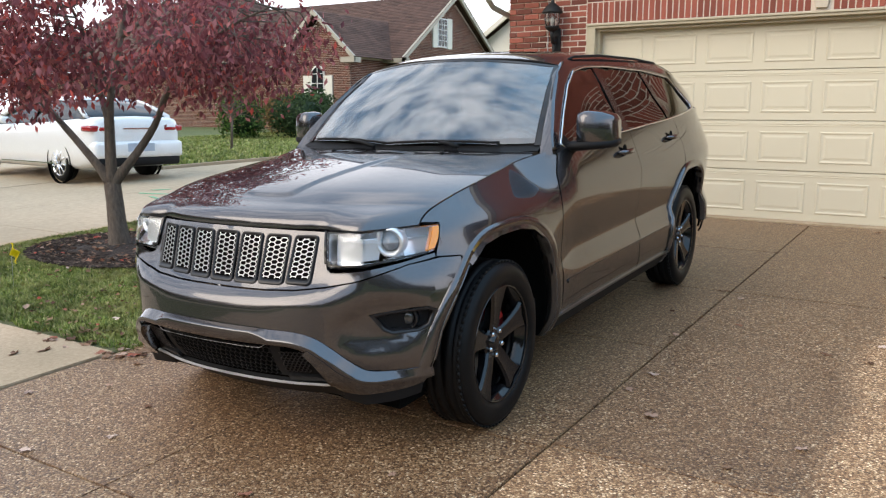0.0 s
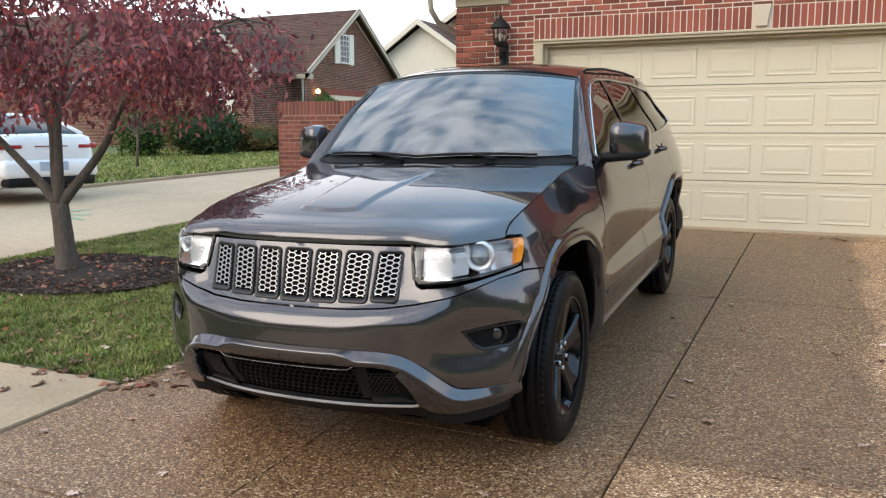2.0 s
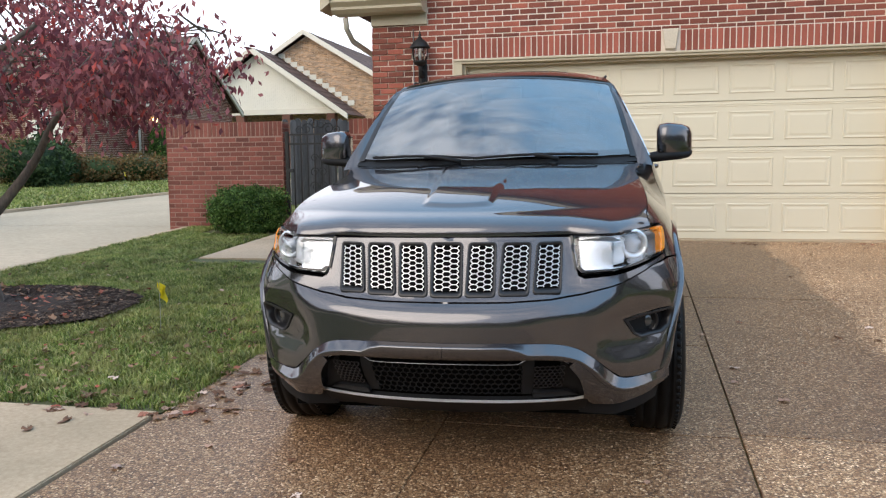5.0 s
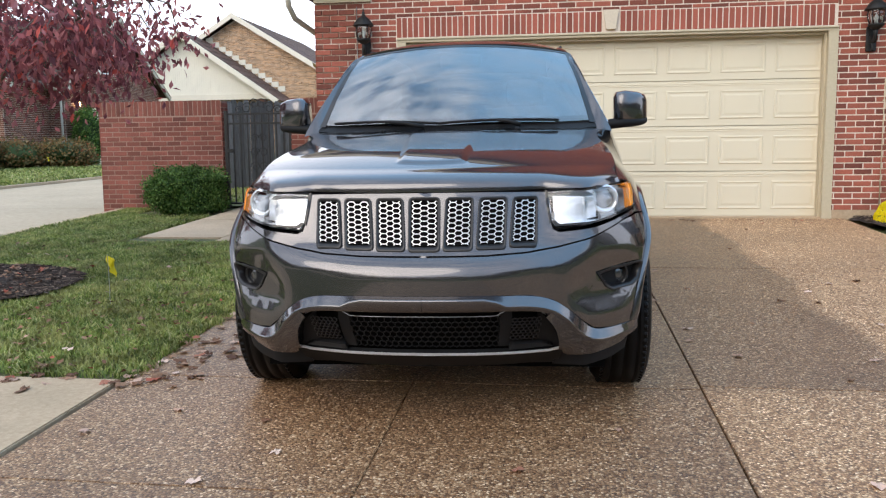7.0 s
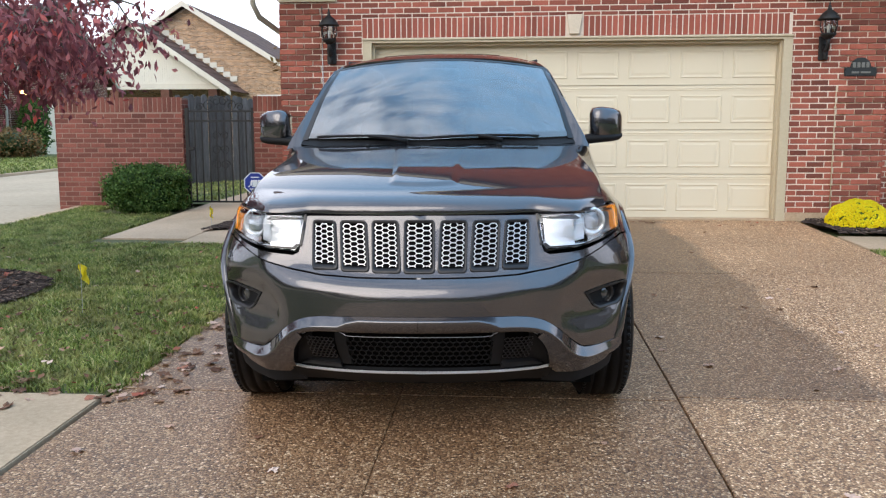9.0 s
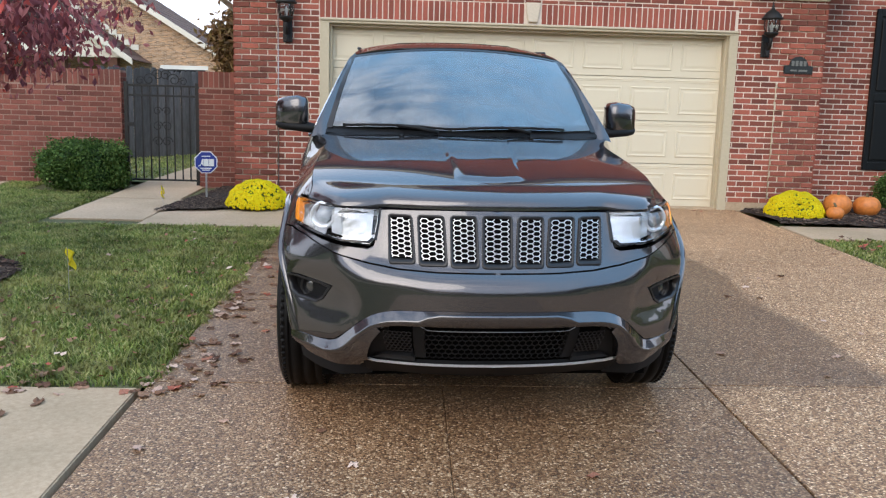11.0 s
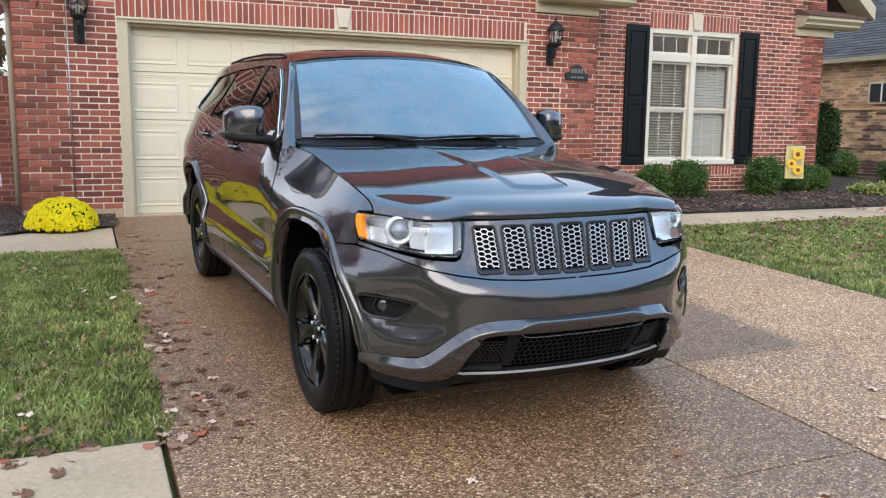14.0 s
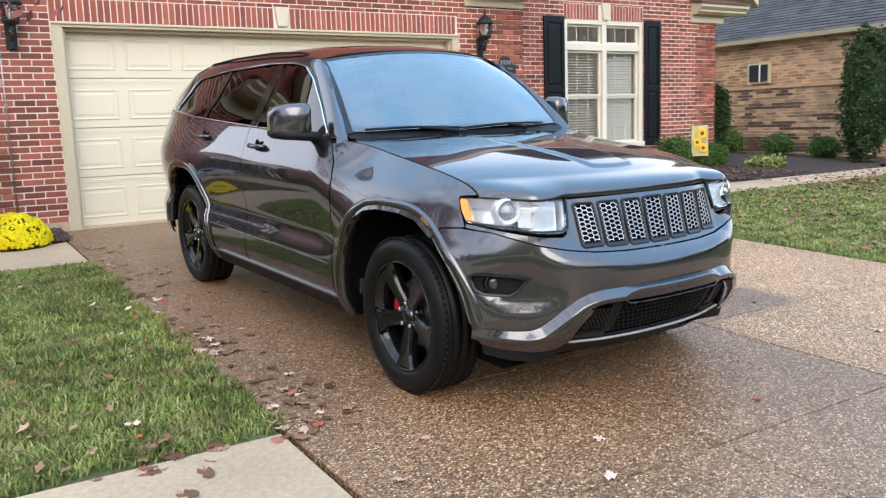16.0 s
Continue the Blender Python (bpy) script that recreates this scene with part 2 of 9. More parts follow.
M = {
    "brick": surf("red_brick", (0.345, 0.098, 0.062), 0.85, grain=90, vary=0.28, bump=0.5, dist=0.003, big=3, rand=0.55),
    "soldier": surf("orange_red_brick", (0.37, 0.10, 0.065), 0.85, grain=90, vary=0.2, bump=0.5, dist=0.003, big=3, rand=0.35),
    "mortar": surf("mortar", (0.72, 0.62, 0.52), 0.95, grain=150, vary=0.15, bump=0.5, dist=0.002),
    "darkbrick": surf("brown_brick", (0.20, 0.085, 0.055), 0.85, grain=70, vary=0.3, bump=0.4, dist=0.003, big=3, rand=0.5),
    "tanbrick": surf("tan_brick", (0.56, 0.35, 0.20), 0.88, grain=70, vary=0.25, bump=0.4, dist=0.003, big=2, rand=0.55),
    "oldbrick": surf("aged_red_brick", (0.25, 0.080, 0.058), 0.9, grain=90, vary=0.3, bump=0.5, dist=0.003, big=2.5, rand=0.45),
    "oldmortar": surf("aged_mortar", (0.33, 0.215, 0.17), 0.95, grain=120, vary=0.25, bump=0.5, dist=0.002),
    "umberbrick": surf("umber_brick", (0.14, 0.075, 0.055), 0.88, grain=70, vary=0.25, bump=0.4, dist=0.003, rand=0.3),
    "stone": surf("limestone", (0.62, 0.53, 0.41), 0.8, grain=80, vary=0.1, bump=0.2),
    "trim": surf("taupe_painted_trim", (0.50, 0.43, 0.30), 0.5, grain=40, vary=0.06, bump=0.05, big=2),
    "gdoor": surf("cream_painted_steel", (0.68, 0.61, 0.46), 0.48, grain=300, vary=0.04, bump=0.08, dist=0.001, big=0.8),
    "cream": surf("cream_painted_wood", (0.66, 0.61, 0.51), 0.5, grain=40, vary=0.06, bump=0.05),
    "aggregate": aggregate("exposed_aggregate"),
    "concrete": speckle("smooth_concrete", (0.40, 0.29, 0.19), (0.52, 0.39, 0.27), 40, 0.85, 0.25, 0.003),
    "street": speckle("street_concrete", (0.39, 0.305, 0.215), (0.48, 0.385, 0.275), 12, 0.88, 0.2, 0.004, wide=0.25),
    "soil": speckle("soil_under_grass", (0.06, 0.07, 0.026), (0.13, 0.13, 0.055), 30, 0.95, 0.6, 0.02),
    "chip": leafy("bark_chips", [(0.0, (0.020, 0.014, 0.012)), (0.6, (0.060, 0.042, 0.034)), (0.9, (0.13, 0.095, 0.075)), (1.0, (0.24, 0.18, 0.14))], 0.9, 0.0),
    "mulch": speckle("dark_mulch", (0.018, 0.012, 0.010), (0.075, 0.05, 0.042), 45, 0.95, 1.0, 0.03),
    "farlawn": speckle("far_lawn", (0.07, 0.10, 0.028), (0.15, 0.17, 0.06), 16, 0.9, 0.8, 0.03),
    "treeline": speckle("unseen_treeline", (0.030, 0.030, 0.016), (0.085, 0.070, 0.035), 1.1, 0.9, 0.8, 0.3, wide=0.2),
    "grass": leafy("grass_blades", [(0.0, (0.100, 0.155, 0.034)), (0.4, (0.205, 0.265, 0.064)), (0.72, (0.33, 0.39, 0.10)), (1.0, (0.56, 0.50, 0.25))], 0.55, 0.35, (0.42, 0.38, 0.15)),
    "redleaf": leafy("dark_red_leaves", [(0.0, (0.14, 0.044, 0.054)), (0.5, (0.31, 0.094, 0.108)), (0.85, (0.50, 0.20, 0.20)), (1.0, (0.60, 0.095, 0.075))], 0.5, 0.42),
    "fallen": leafy("fallen_leaves", [(0.0, (0.10, 0.045, 0.028)), (0.4, (0.21, 0.11, 0.065)), (0.8, (0.36, 0.22, 0.14)), (1.0, (0.42, 0.075, 0.05))], 0.7, 0.1),
    "paleleaf": leafy("pale_dry_leaves", [(0.0, (0.45, 0.28, 0.20)), (0.6, (0.60, 0.42, 0.34)), (1.0, (0.70, 0.55, 0.46))], 0.7, 0.1),
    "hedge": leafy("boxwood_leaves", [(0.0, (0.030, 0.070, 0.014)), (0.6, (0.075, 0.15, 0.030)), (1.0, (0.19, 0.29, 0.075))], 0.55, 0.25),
    # evergreen leaves; also the painted shade inside the other shrubs
    "conifer": leafy("dark_evergreen_and_core_shade", [(0.0, (0.015, 0.035, 0.012)), (0.6, (0.035, 0.070, 0.022)), (1.0, (0.07, 0.11, 0.035))], 0.7, 0.15),
    "autumn": leafy("autumn_shrub", [(0.0, (0.07, 0.075, 0.03)), (0.45, (0.17, 0.13, 0.05)), (0.8, (0.28, 0.18, 0.07)), (1.0, (0.30, 0.11, 0.05))], 0.6, 0.25),
    "rusttree": leafy("rust_tree_leaves", [(0.0, (0.08, 0.05, 0.022)), (0.6, (0.17, 0.085, 0.03)), (1.0, (0.22, 0.15, 0.05))], 0.6, 0.2),
    "mumflower": leafy("yellow_petals", [(0.0, (0.88, 0.66, 0.004)), (0.5, (0.95, 0.80, 0.008)), (1.0, (0.97, 0.88, 0.02))], 0.7, 0.35),
    "bark": surf("grey_brown_bark", (0.16, 0.125, 0.10), 0.95, grain=55, vary=0.35, bump=0.9, dist=0.012, big=9, stretch=(1, 1, 0.3)),
    "paint": paint("granite_metallic_paint", (0.080, 0.078, 0.084), 0.92, 0.25),
    "slotblack": surf("dark_slot_surround", (0.012, 0.012, 0.014), 0.3, 0.0, spec=0.4, grain=80, vary=0.05, bump=0.0),
    "lampbowl": surf("bright_reflector", (0.74, 0.77, 0.81), 0.26, 0.6, grain=38, vary=0.05, bump=0.5, dist=0.004),
    "lampwall": surf("plated_grey_lamp_wall", (0.62, 0.64, 0.67), 0.3, 0.7, grain=80, vary=0.05, bump=0.0),
    "projector": surf("projector_lens", (0.17, 0.20, 0.24), 0.06, 0.0, grain=40, vary=0.05, bump=0.0, coat=1.0),
    "white": paint("white_car_paint", (0.80, 0.80, 0.80), 0.0, 0.4),
    "black": surf("black_plastic", (0.007, 0.007, 0.008), 0.6, grain=400, vary=0.1, bump=0.1, dist=0.0005, spec=0.22),
    "gloss": surf("gloss_black", (0.005, 0.005, 0.006), 0.10, grain=100, vary=0.05, bump=0.0, spec=0.5),
    "rubber": surf("tyre_rubber", (0.006, 0.006, 0.0065), 0.45, grain=120, vary=0.3, bump=0.2, dist=0.001, big=6, spec=0.15),
    "chrome": surf("chrome", (0.72, 0.73, 0.75), 0.12, 1.0, grain=60, vary=0.04, bump=0.0),
    "foglens": surf("smoky_lamp_lens", (0.07, 0.07, 0.07), 0.12, 0.3, grain=60, vary=0.2, bump=0.3, coat=1.0),
    "satin": surf("satin_dark_chrome", (0.30, 0.30, 0.31), 0.28, 1.0, grain=80, vary=0.05, bump=0.0),
    "meshsilver": surf("bright_silver_mesh", (0.60, 0.60, 0.61), 0.35, 0.6, grain=80, vary=0.05, bump=0.0),
    # near-black that puts the shade of openings and hidden insides into colour
    "void": surf("cavity_shade_black", (0.003, 0.003, 0.003), 0.9, grain=20, vary=0.1, bump=0.0, spec=0.05),
    "cabin": surf("charcoal_cabin_cloth", (0.028, 0.027, 0.027), 0.9, grain=200, vary=0.2, bump=0.2),
    "shieldglass": glass("windscreen_glass", (0.36, 0.46, 0.52), 0.0, 2.45),
    "tintglass": glass("tinted_glass", (0.02, 0.022, 0.022), 0.0, 1.42),
    "frontglass": glass("door_glass", (0.05, 0.056, 0.056), 0.0, 1.6),
    "clear": glass("clear_lens", (0.95, 0.97, 1.0)),
    "amber": surf("amber_lens", (0.90, 0.29, 0.008), 0.25, grain=90, vary=0.1, bump=0.2, dist=0.001, coat=1.0),
    "amberdark": surf("dull_amber_reflector", (0.20, 0.10, 0.008), 0.2, grain=90, vary=0.1, bump=0.0, coat=1.0),
    "brighttrim": surf("bright_plated_trim", (0.78, 0.79, 0.80), 0.32, 0.7, grain=60, vary=0.04, bump=0.0),
    "redlens": surf("red_lens", (0.35, 0.006, 0.012), 0.12, grain=90, vary=0.1, bump=0.0, coat=1.0),
    "redcaliper": surf("red_caliper", (0.55, 0.015, 0.012), 0.35, grain=90, vary=0.1, bump=0.0, coat=0.5),
    "iron": surf("black_iron", (0.006, 0.006, 0.006), 0.6, grain=120, vary=0.2, bump=0.2, dist=0.001),
    "shutter": surf("black_shutter_paint", (0.007, 0.0075, 0.008), 0.4, spec=0.25, grain=100, vary=0.1, bump=0.1, dist=0.001),
    "pane": surf("window_pane_dark", (0.02, 0.022, 0.024), 0.03, grain=5, vary=0.1, bump=0.0),
    "blind": surf("white_blind_slat", (0.46, 0.48, 0.45), 0.6, grain=50, vary=0.05, bump=0.0),
    "whitewood": surf("white_painted_wood", (0.72, 0.71, 0.67), 0.5, grain=40, vary=0.06, bump=0.05),
    "greywood": surf("weathered_grey_wood", (0.15, 0.152, 0.155), 0.9, grain=45, vary=0.4, bump=0.6, dist=0.004, big=4, rand=0.45, stretch=(1, 1, 0.12)),
    "roofbrown": surf("brown_shingle", (0.13, 0.070, 0.052), 0.95, grain=25, vary=0.3, bump=0.6, dist=0.01, big=2, rand=0.35),
    "roofgrey": surf("grey_shingle", (0.085, 0.085, 0.09), 0.95, grain=25, vary=0.3, bump=0.6, dist=0.01, big=2, rand=0.35),
    "siding": surf("cream_vinyl_siding", (0.74, 0.70, 0.60), 0.6, grain=20, vary=0.06, bump=0.05),
    "gutter": surf("grey_beige_gutter", (0.42, 0.38, 0.30), 0.45, grain=40, vary=0.08, bump=0.03),
    "pumpkin": surf("pumpkin_skin", (0.62, 0.20, 0.04), 0.5, grain=25, vary=0.2, bump=0.1, dist=0.003, big=6),
    "stalk": surf("dry_stalk", (0.13, 0.10, 0.05), 0.9, grain=60, vary=0.3, bump=0.4),
    "flagyellow": surf("yellow_marker_plastic", (0.85, 0.70, 0.01), 0.5, grain=60, vary=0.06, bump=0.05),
    "signblue": surf("blue_sign_paint", (0.015, 0.035, 0.25), 0.4, grain=60, vary=0.06, bump=0.0),
    "signwhite": surf("white_sign_paint", (0.78, 0.78, 0.78), 0.4, grain=60, vary=0.04, bump=0.0),
    "steel": surf("galvanised_steel", (0.45, 0.45, 0.45), 0.4, 0.9, grain=60, vary=0.1, bump=0.0),
    "plaque": surf("dark_cast_plaque", (0.016, 0.018, 0.017), 0.4, grain=90, vary=0.15, bump=0.2, dist=0.001),
    "platebar": surf("pale_raised_bar", (0.16, 0.16, 0.145), 0.5, grain=90, vary=0.1, bump=0.0),
    "sunbloom": surf("orange_yellow_bloom_print", (0.85, 0.50, 0.03), 0.7, grain=60, vary=0.15, bump=0.0),
    "sunheart": surf("brown_flower_heart_print", (0.16, 0.05, 0.02), 0.7, grain=60, vary=0.15, bump=0.0),
    "flagcloth": surf("pale_yellow_flag_cloth", (0.75, 0.66, 0.30), 0.8, grain=120, vary=0.1, bump=0.1),
    "lampglass": glass("lantern_glass", (0.95, 0.95, 0.92), 0.08),
    "warmlamp": emit("warm_lamp", (1.0, 0.62, 0.25), 9.0),
    "spraygreen": surf("green_marking_paint", (0.22, 0.50, 0.30), 0.9, grain=80, vary=0.3, bump=0.0),
    "plate": surf("licence_plate", (0.45, 0.52, 0.62), 0.5, grain=60, vary=0.15, bump=0.0),
}


# ---- building helpers ----
def gz(y):
    """Height of the ground: it climbs from the street to the garage, and less beyond."""
    return 0.115 + 0.042 * (min(y, 11.0) - 3.1) + 0.022 * max(0.0, min(y, 60.0) - 11.0) if y > -6 else 0.115 + 0.042 * -9.1


def thing(name, label, category, at=(0, 0, 0), turn=0.0, group="", kind="", tilt=0.0):
    ob = new(name)
    ob.matrix_basis = pose(*at, tilt, 0, turn)
    return tagged(ob, label, category, group, kind)


def finish(ob, smooth):
    me = ob.data
    if smooth:
        for p in me.polygons:
            p.use_smooth = True
    return ob


def part(name, bm, material, parent=None, label="", smooth=False, at=None):
    me = bpy.data.meshes.new(name)
    bm.to_mesh(me)
    bm.free()
    me.materials.append(M[material] if isinstance(material, str) else material)
    ob = new(name, me)
    if parent is not None:
        ob.parent = parent
    if at is not None:
        ob.matrix_basis = at
    if label:
        tagged(ob, label)
    return finish(ob, smooth)


def solid(name, bm, material, label, category, group="", kind="", smooth=False, at=None):
    ob = part(name, bm, material, None, "", smooth, at)
    return tagged(ob, label, category, group, kind)


def raw(name, verts, faces, material, parent=None, smooth=False):
    me = bpy.data.meshes.new(name)
    me.from_pydata(verts, [], faces)
    me.materials.append(M[material])
    ob = new(name, me)
    if parent is not None:
        ob.parent = parent
    return finish(ob, smooth)


def box(bm, x0, y0, z0, x1, y1, z1, bevel=0.0):
    r = bmesh.ops.create_cube(bm, size=1.0, matrix=Matrix.Translation(((x0 + x1) / 2, (y0 + y1) / 2, (z0 + z1) / 2)) @ Matrix.Diagonal((abs(x1 - x0), abs(y1 - y0), abs(z1 - z0), 1)))
    if bevel:
        es = {e for v in r["verts"] for e in v.link_edges}
        bmesh.ops.bevel(bm, geom=list(es), offset=bevel, segments=2, affect="EDGES", profile=0.5)
    return bm


def boxbm(*a, bevel=0.0):
    return box(bmesh.new(), *a, bevel=bevel)


def lathe(bm, profile, n=32, m=None, caps=True):
    """Turns (radius, height) points round z."""
    m = m or Matrix()
    rings = []
    for r, h in profile:
        rings.append([bm.verts.new(m @ Vector((r * math.cos(2 * math.pi * i / n), r * math.sin(2 * math.pi * i / n), h))) for i in range(n)])
    for a, b in zip(rings, rings[1:]):
        for i in range(n):
            bm.faces.new((a[i], a[(i + 1) % n], b[(i + 1) % n], b[i]))
    if caps:
        if profile[0][0] > 1e-4:
            bm.faces.new(rings[0][::-1])
        if profile[-1][0] > 1e-4:
            bm.faces.new(rings[-1])
    return bm


def tube(bm, pts, radii, n=8, cap=True):
    """A tapered tube along points."""
    pts = [Vector(p) for p in pts]
    if isinstance(radii, (int, float)):
        radii = [radii] * len(pts)
    rings = []
    side = None
    for i, p in enumerate(pts):
        d = (pts[min(i + 1, len(pts) - 1)] - pts[max(i - 1, 0)]).normalized()
        if side is None:
            side = d.orthogonal().normalized()
        side = (side - d * side.dot(d)).normalized()
        up = d.cross(side)
        rings.append([bm.verts.new(p + (side * math.cos(2 * math.pi * k / n) + up * math.sin(2 * math.pi * k / n)) * radii[i]) for k in range(n)])
    for a, b in zip(rings, rings[1:]):
        for k in range(n):
            bm.faces.new((a[k], a[(k + 1) % n], b[(k + 1) % n], b[k]))
    if cap:
        bm.faces.new(rings[0][::-1])
        bm.faces.new(rings[-1])
    return bm


def extrude_poly(bm, pts, vec):
    """A prism: a flat polygon pushed along vec."""
    a = [bm.verts.new(p) for p in pts]
    b = [bm.verts.new(Vector(p) + Vector(vec)) for p in pts]
    n = len(pts)
    fs = [bm.faces.new(a[::-1]), bm.faces.new(b)]
    for i in range(n):
        fs.append(bm.faces.new((a[i], a[(i + 1) % n], b[(i + 1) % n], b[i])))
    bmesh.ops.recalc_face_normals(bm, faces=fs)
    return bm


def pchip(pts):
    """A smooth curve through points with rising x, which does not overshoot."""
    xs, ys = [p[0] for p in pts], [p[1] for p in pts]
    n = len(xs)
    h = [xs[i + 1] - xs[i] for i in range(n - 1)]
    d = [(ys[i + 1] - ys[i]) / h[i] for i in range(n - 1)]
    m = [d[0]] + [0.0 if d[i - 1] * d[i] <= 0 else 2 * d[i - 1] * d[i] / (d[i - 1] + d[i]) for i in range(1, n - 1)] + [d[-1]]

    def f(x):
        if x <= xs[0]:
            return ys[0]
        if x >= xs[-1]:
            return ys[-1]
        i = 0
        while x > xs[i + 1]:
            i += 1
        t = (x - xs[i]) / h[i]
        return ((1 + 2 * t) * (1 - t) ** 2 * ys[i] + t * (1 - t) ** 2 * h[i] * m[i] + t * t * (3 - 2 * t) * ys[i + 1] + t * t * (t - 1) * h[i] * m[i + 1])
    return f


def smooth01(a, b, x):
    t = max(0.0, min(1.0, (x - a) / (b - a)))
    return t * t * (3 - 2 * t)


# ---- ground, street, drive and walks ----
def sloped(bm, x0, x1, y0, y1, top=0.0, thick=0.12, bevel=0.006):
    """A slab that lies on the climbing ground."""
    cuts = [y0] + ([11.0] if y0 < 11.0 < y1 else []) + [y1]
    for a, b in zip(cuts, cuts[1:]):
        vs = {}
        for x in (x0, x1):
            for y in (a, b):
                for s in (0, 1):
                    vs[x, y, s] = bm.verts.new((x, y, gz(y) + top - thick * (1 - s)))
        q = lambda *k: bm.faces.new([vs[i] for i in k])
        t = q((x0, a, 1), (x1, a, 1), (x1, b, 1), (x0, b, 1))
        q((x0, a, 0), (x0, b, 0), (x1, b, 0), (x1, a, 0))
        q((x0, a, 0), (x1, a, 0), (x1, a, 1), (x0, a, 1))
        q((x1, a, 0), (x1, b, 0), (x1, b, 1), (x1, a, 1))
        q((x1, b, 0), (x0, b, 0), (x0, b, 1), (x1, b, 1))
        q((x0, b, 0), (x0, a, 0), (x0, a, 1), (x0, b, 1))
        if bevel and len(cuts) == 2:
            bmesh.ops.bevel(bm, geom=list(t.edges), offset=bevel, segments=2, affect="EDGES")
    return bm


def sheet(bm, xs, ys, top, wave=0.0):
    """A gently uneven sheet on the ground."""
    g = [[bm.verts.new((x, y, gz(y) + top + wave * noise.noise((x * 0.9, y * 0.9, 0.3)))) for x in xs] for y in ys]
    for r0, r1 in zip(g, g[1:]):
        for i in range(len(xs) - 1):
            bm.faces.new((r0[i], r0[i + 1], r1[i + 1], r1[i]))
    return bm


def steps(a, b, d):
    n = max(1, round((b - a) / d))
    return [a + (b - a) * i / n for i in range(n + 1)]


ground_ys = [-400, -60, -6, 0, 3, 6, 9, 11, 14, 18, 24, 30, 40, 60, 400]
solid("ground", sheet(bmesh.new(), [-400, -80, -30, -14, -8, 0, 8, 30, 80, 400], ground_ys, -0.09), "farlawn", "grassy ground reaching the far houses", "ground", kind="structure", smooth=True)

DX0, DX1 = -4.13, 1.2
driveway = thing("driveway", "brown exposed-aggregate concrete driveway, damp from a car wash", "driveway", kind="structure")
left_ys, right_ys = [-6.0, -2.2, 1.87, 3.05, 4.6, 6.1, 7.7, 9.33], [-6.0, -2.2, 1.87, 3.1, 6.1, 9.33]
for xa, xb, ys in ((DX0, -2.73, left_ys), (-2.73, -1.41, left_ys), (-1.41, DX1, right_ys)):
    for ya, yb in zip(ys, ys[1:]):
        ga, gb = (0.0012 if abs(v + 2.73) < 0.01 else 0.0045 for v in (xa, xb))     # the middle joint is a mere saw cut
        part("slab", sloped(bmesh.new(), xa + ga, xb - gb, ya + 0.0025, yb - 0.0025, bevel=0.003), "aggregate", driveway)
part("joint_filler", sheet(bmesh.new(), [DX0 + 0.01, DX1 - 0.01], [-5.9, 9.3], -0.022), "soil", driveway, "dark dirt in the joints")
apron = thing("garage_apron", "pale concrete threshold strip at the garage door", "threshold", kind="structure")
part("strip", sloped(bmesh.new(), -3.9, 0.98, 9.336, 9.56, 0.012, 0.1), "concrete", apron)

sidewalk = thing("sidewalk", "smooth tan concrete sidewalk beside the drive", "sidewalk", kind="structure")
for i in range(3):
    part("slab", sloped(bmesh.new(), DX0 - 0.014 - 1.5 * (i + 1), DX0 - 0.024 - 1.5 * i, 1.55, 2.95, 0.006), "concrete", sidewalk)
garden_path = thing("garden_path", "tan concrete path from the drive to the garden gate", "path", kind="structure")
part("slab", sloped(bmesh.new(), -5.56, DX0 - 0.012, 7.35, 9.2, 0.008), "concrete", garden_path)
part("slab", sloped(bmesh.new(), -6.5, -5.57, 7.6, 9.1, 0.008), "concrete", garden_path)
part("slab", sloped(bmesh.new(), -6.5, -5.6, 9.11, 10.9, 0.008), "concrete", garden_path)
part("slab", sloped(bmesh.new(), -6.5, -5.3, 10.92, 17.0, 0.008), "concrete", garden_path)
front_path = thing("front_path", "tan concrete path along the front flower bed", "path", kind="structure")
for i in range(6):
    part("slab", sloped(bmesh.new(), DX1 + 0.012 + 1.5 * i, DX1 + 1.502 + 1.5 * i, 7.32, 8.1, 0.008), "concrete", front_path)

street = thing("side_street", "pale concrete side street with a driveway mouth", "street", kind="structure")
for ya, yb in ((-60, -20), (-20, -8), (-8, 0), (0, 5.5), (5.5, 10.95), (10.95, 16), (16, 22), (22, 30), (30, 60)):
    part("slab", sloped(bmesh.new(), -13.7, -11.01, ya, yb - 0.01, -0.06, 0.1, 0), "street", street)
    part("slab", sloped(bmesh.new(), -11.0, -8.3, ya, yb - 0.01, -0.06, 0.1, 0), "street", street)
part("driveway_mouth", sloped(bmesh.new(), -28.0, -13.71, 6.4, 10.95, -0.055, 0.1, 0), "street", street)
for xk in (-8.3, -13.72):
    for ya, yb in ((-60, 0), (0, 5.8), (11.0, 40)) if xk < -9 else ((-60, 0), (0, 12), (12, 40)):
        part("kerb", sloped(bmesh.new(), xk, xk + 0.13 if xk > -9 else xk - 0.13, ya, yb, 0.0, 0.16, 0.015), "concrete", street)
for sx, sy, sa, sl in ((-10.6, 8.3, 0.3, 0.5), (-10.2, 8.0, -0.4, 0.35), (-10.9, 8.7, 1.2, 0.3)):
    bm = boxbm(-sl / 2, -0.03, 0, sl / 2, 0.03, 0.004)
    ob = solid("spray_mark", bm, "spraygreen", "faded green utility paint mark on the street", "paint mark", group="utility marks", at=pose(sx, sy, gz(sy) - 0.055, 2.4, 0, math.degrees(sa)))

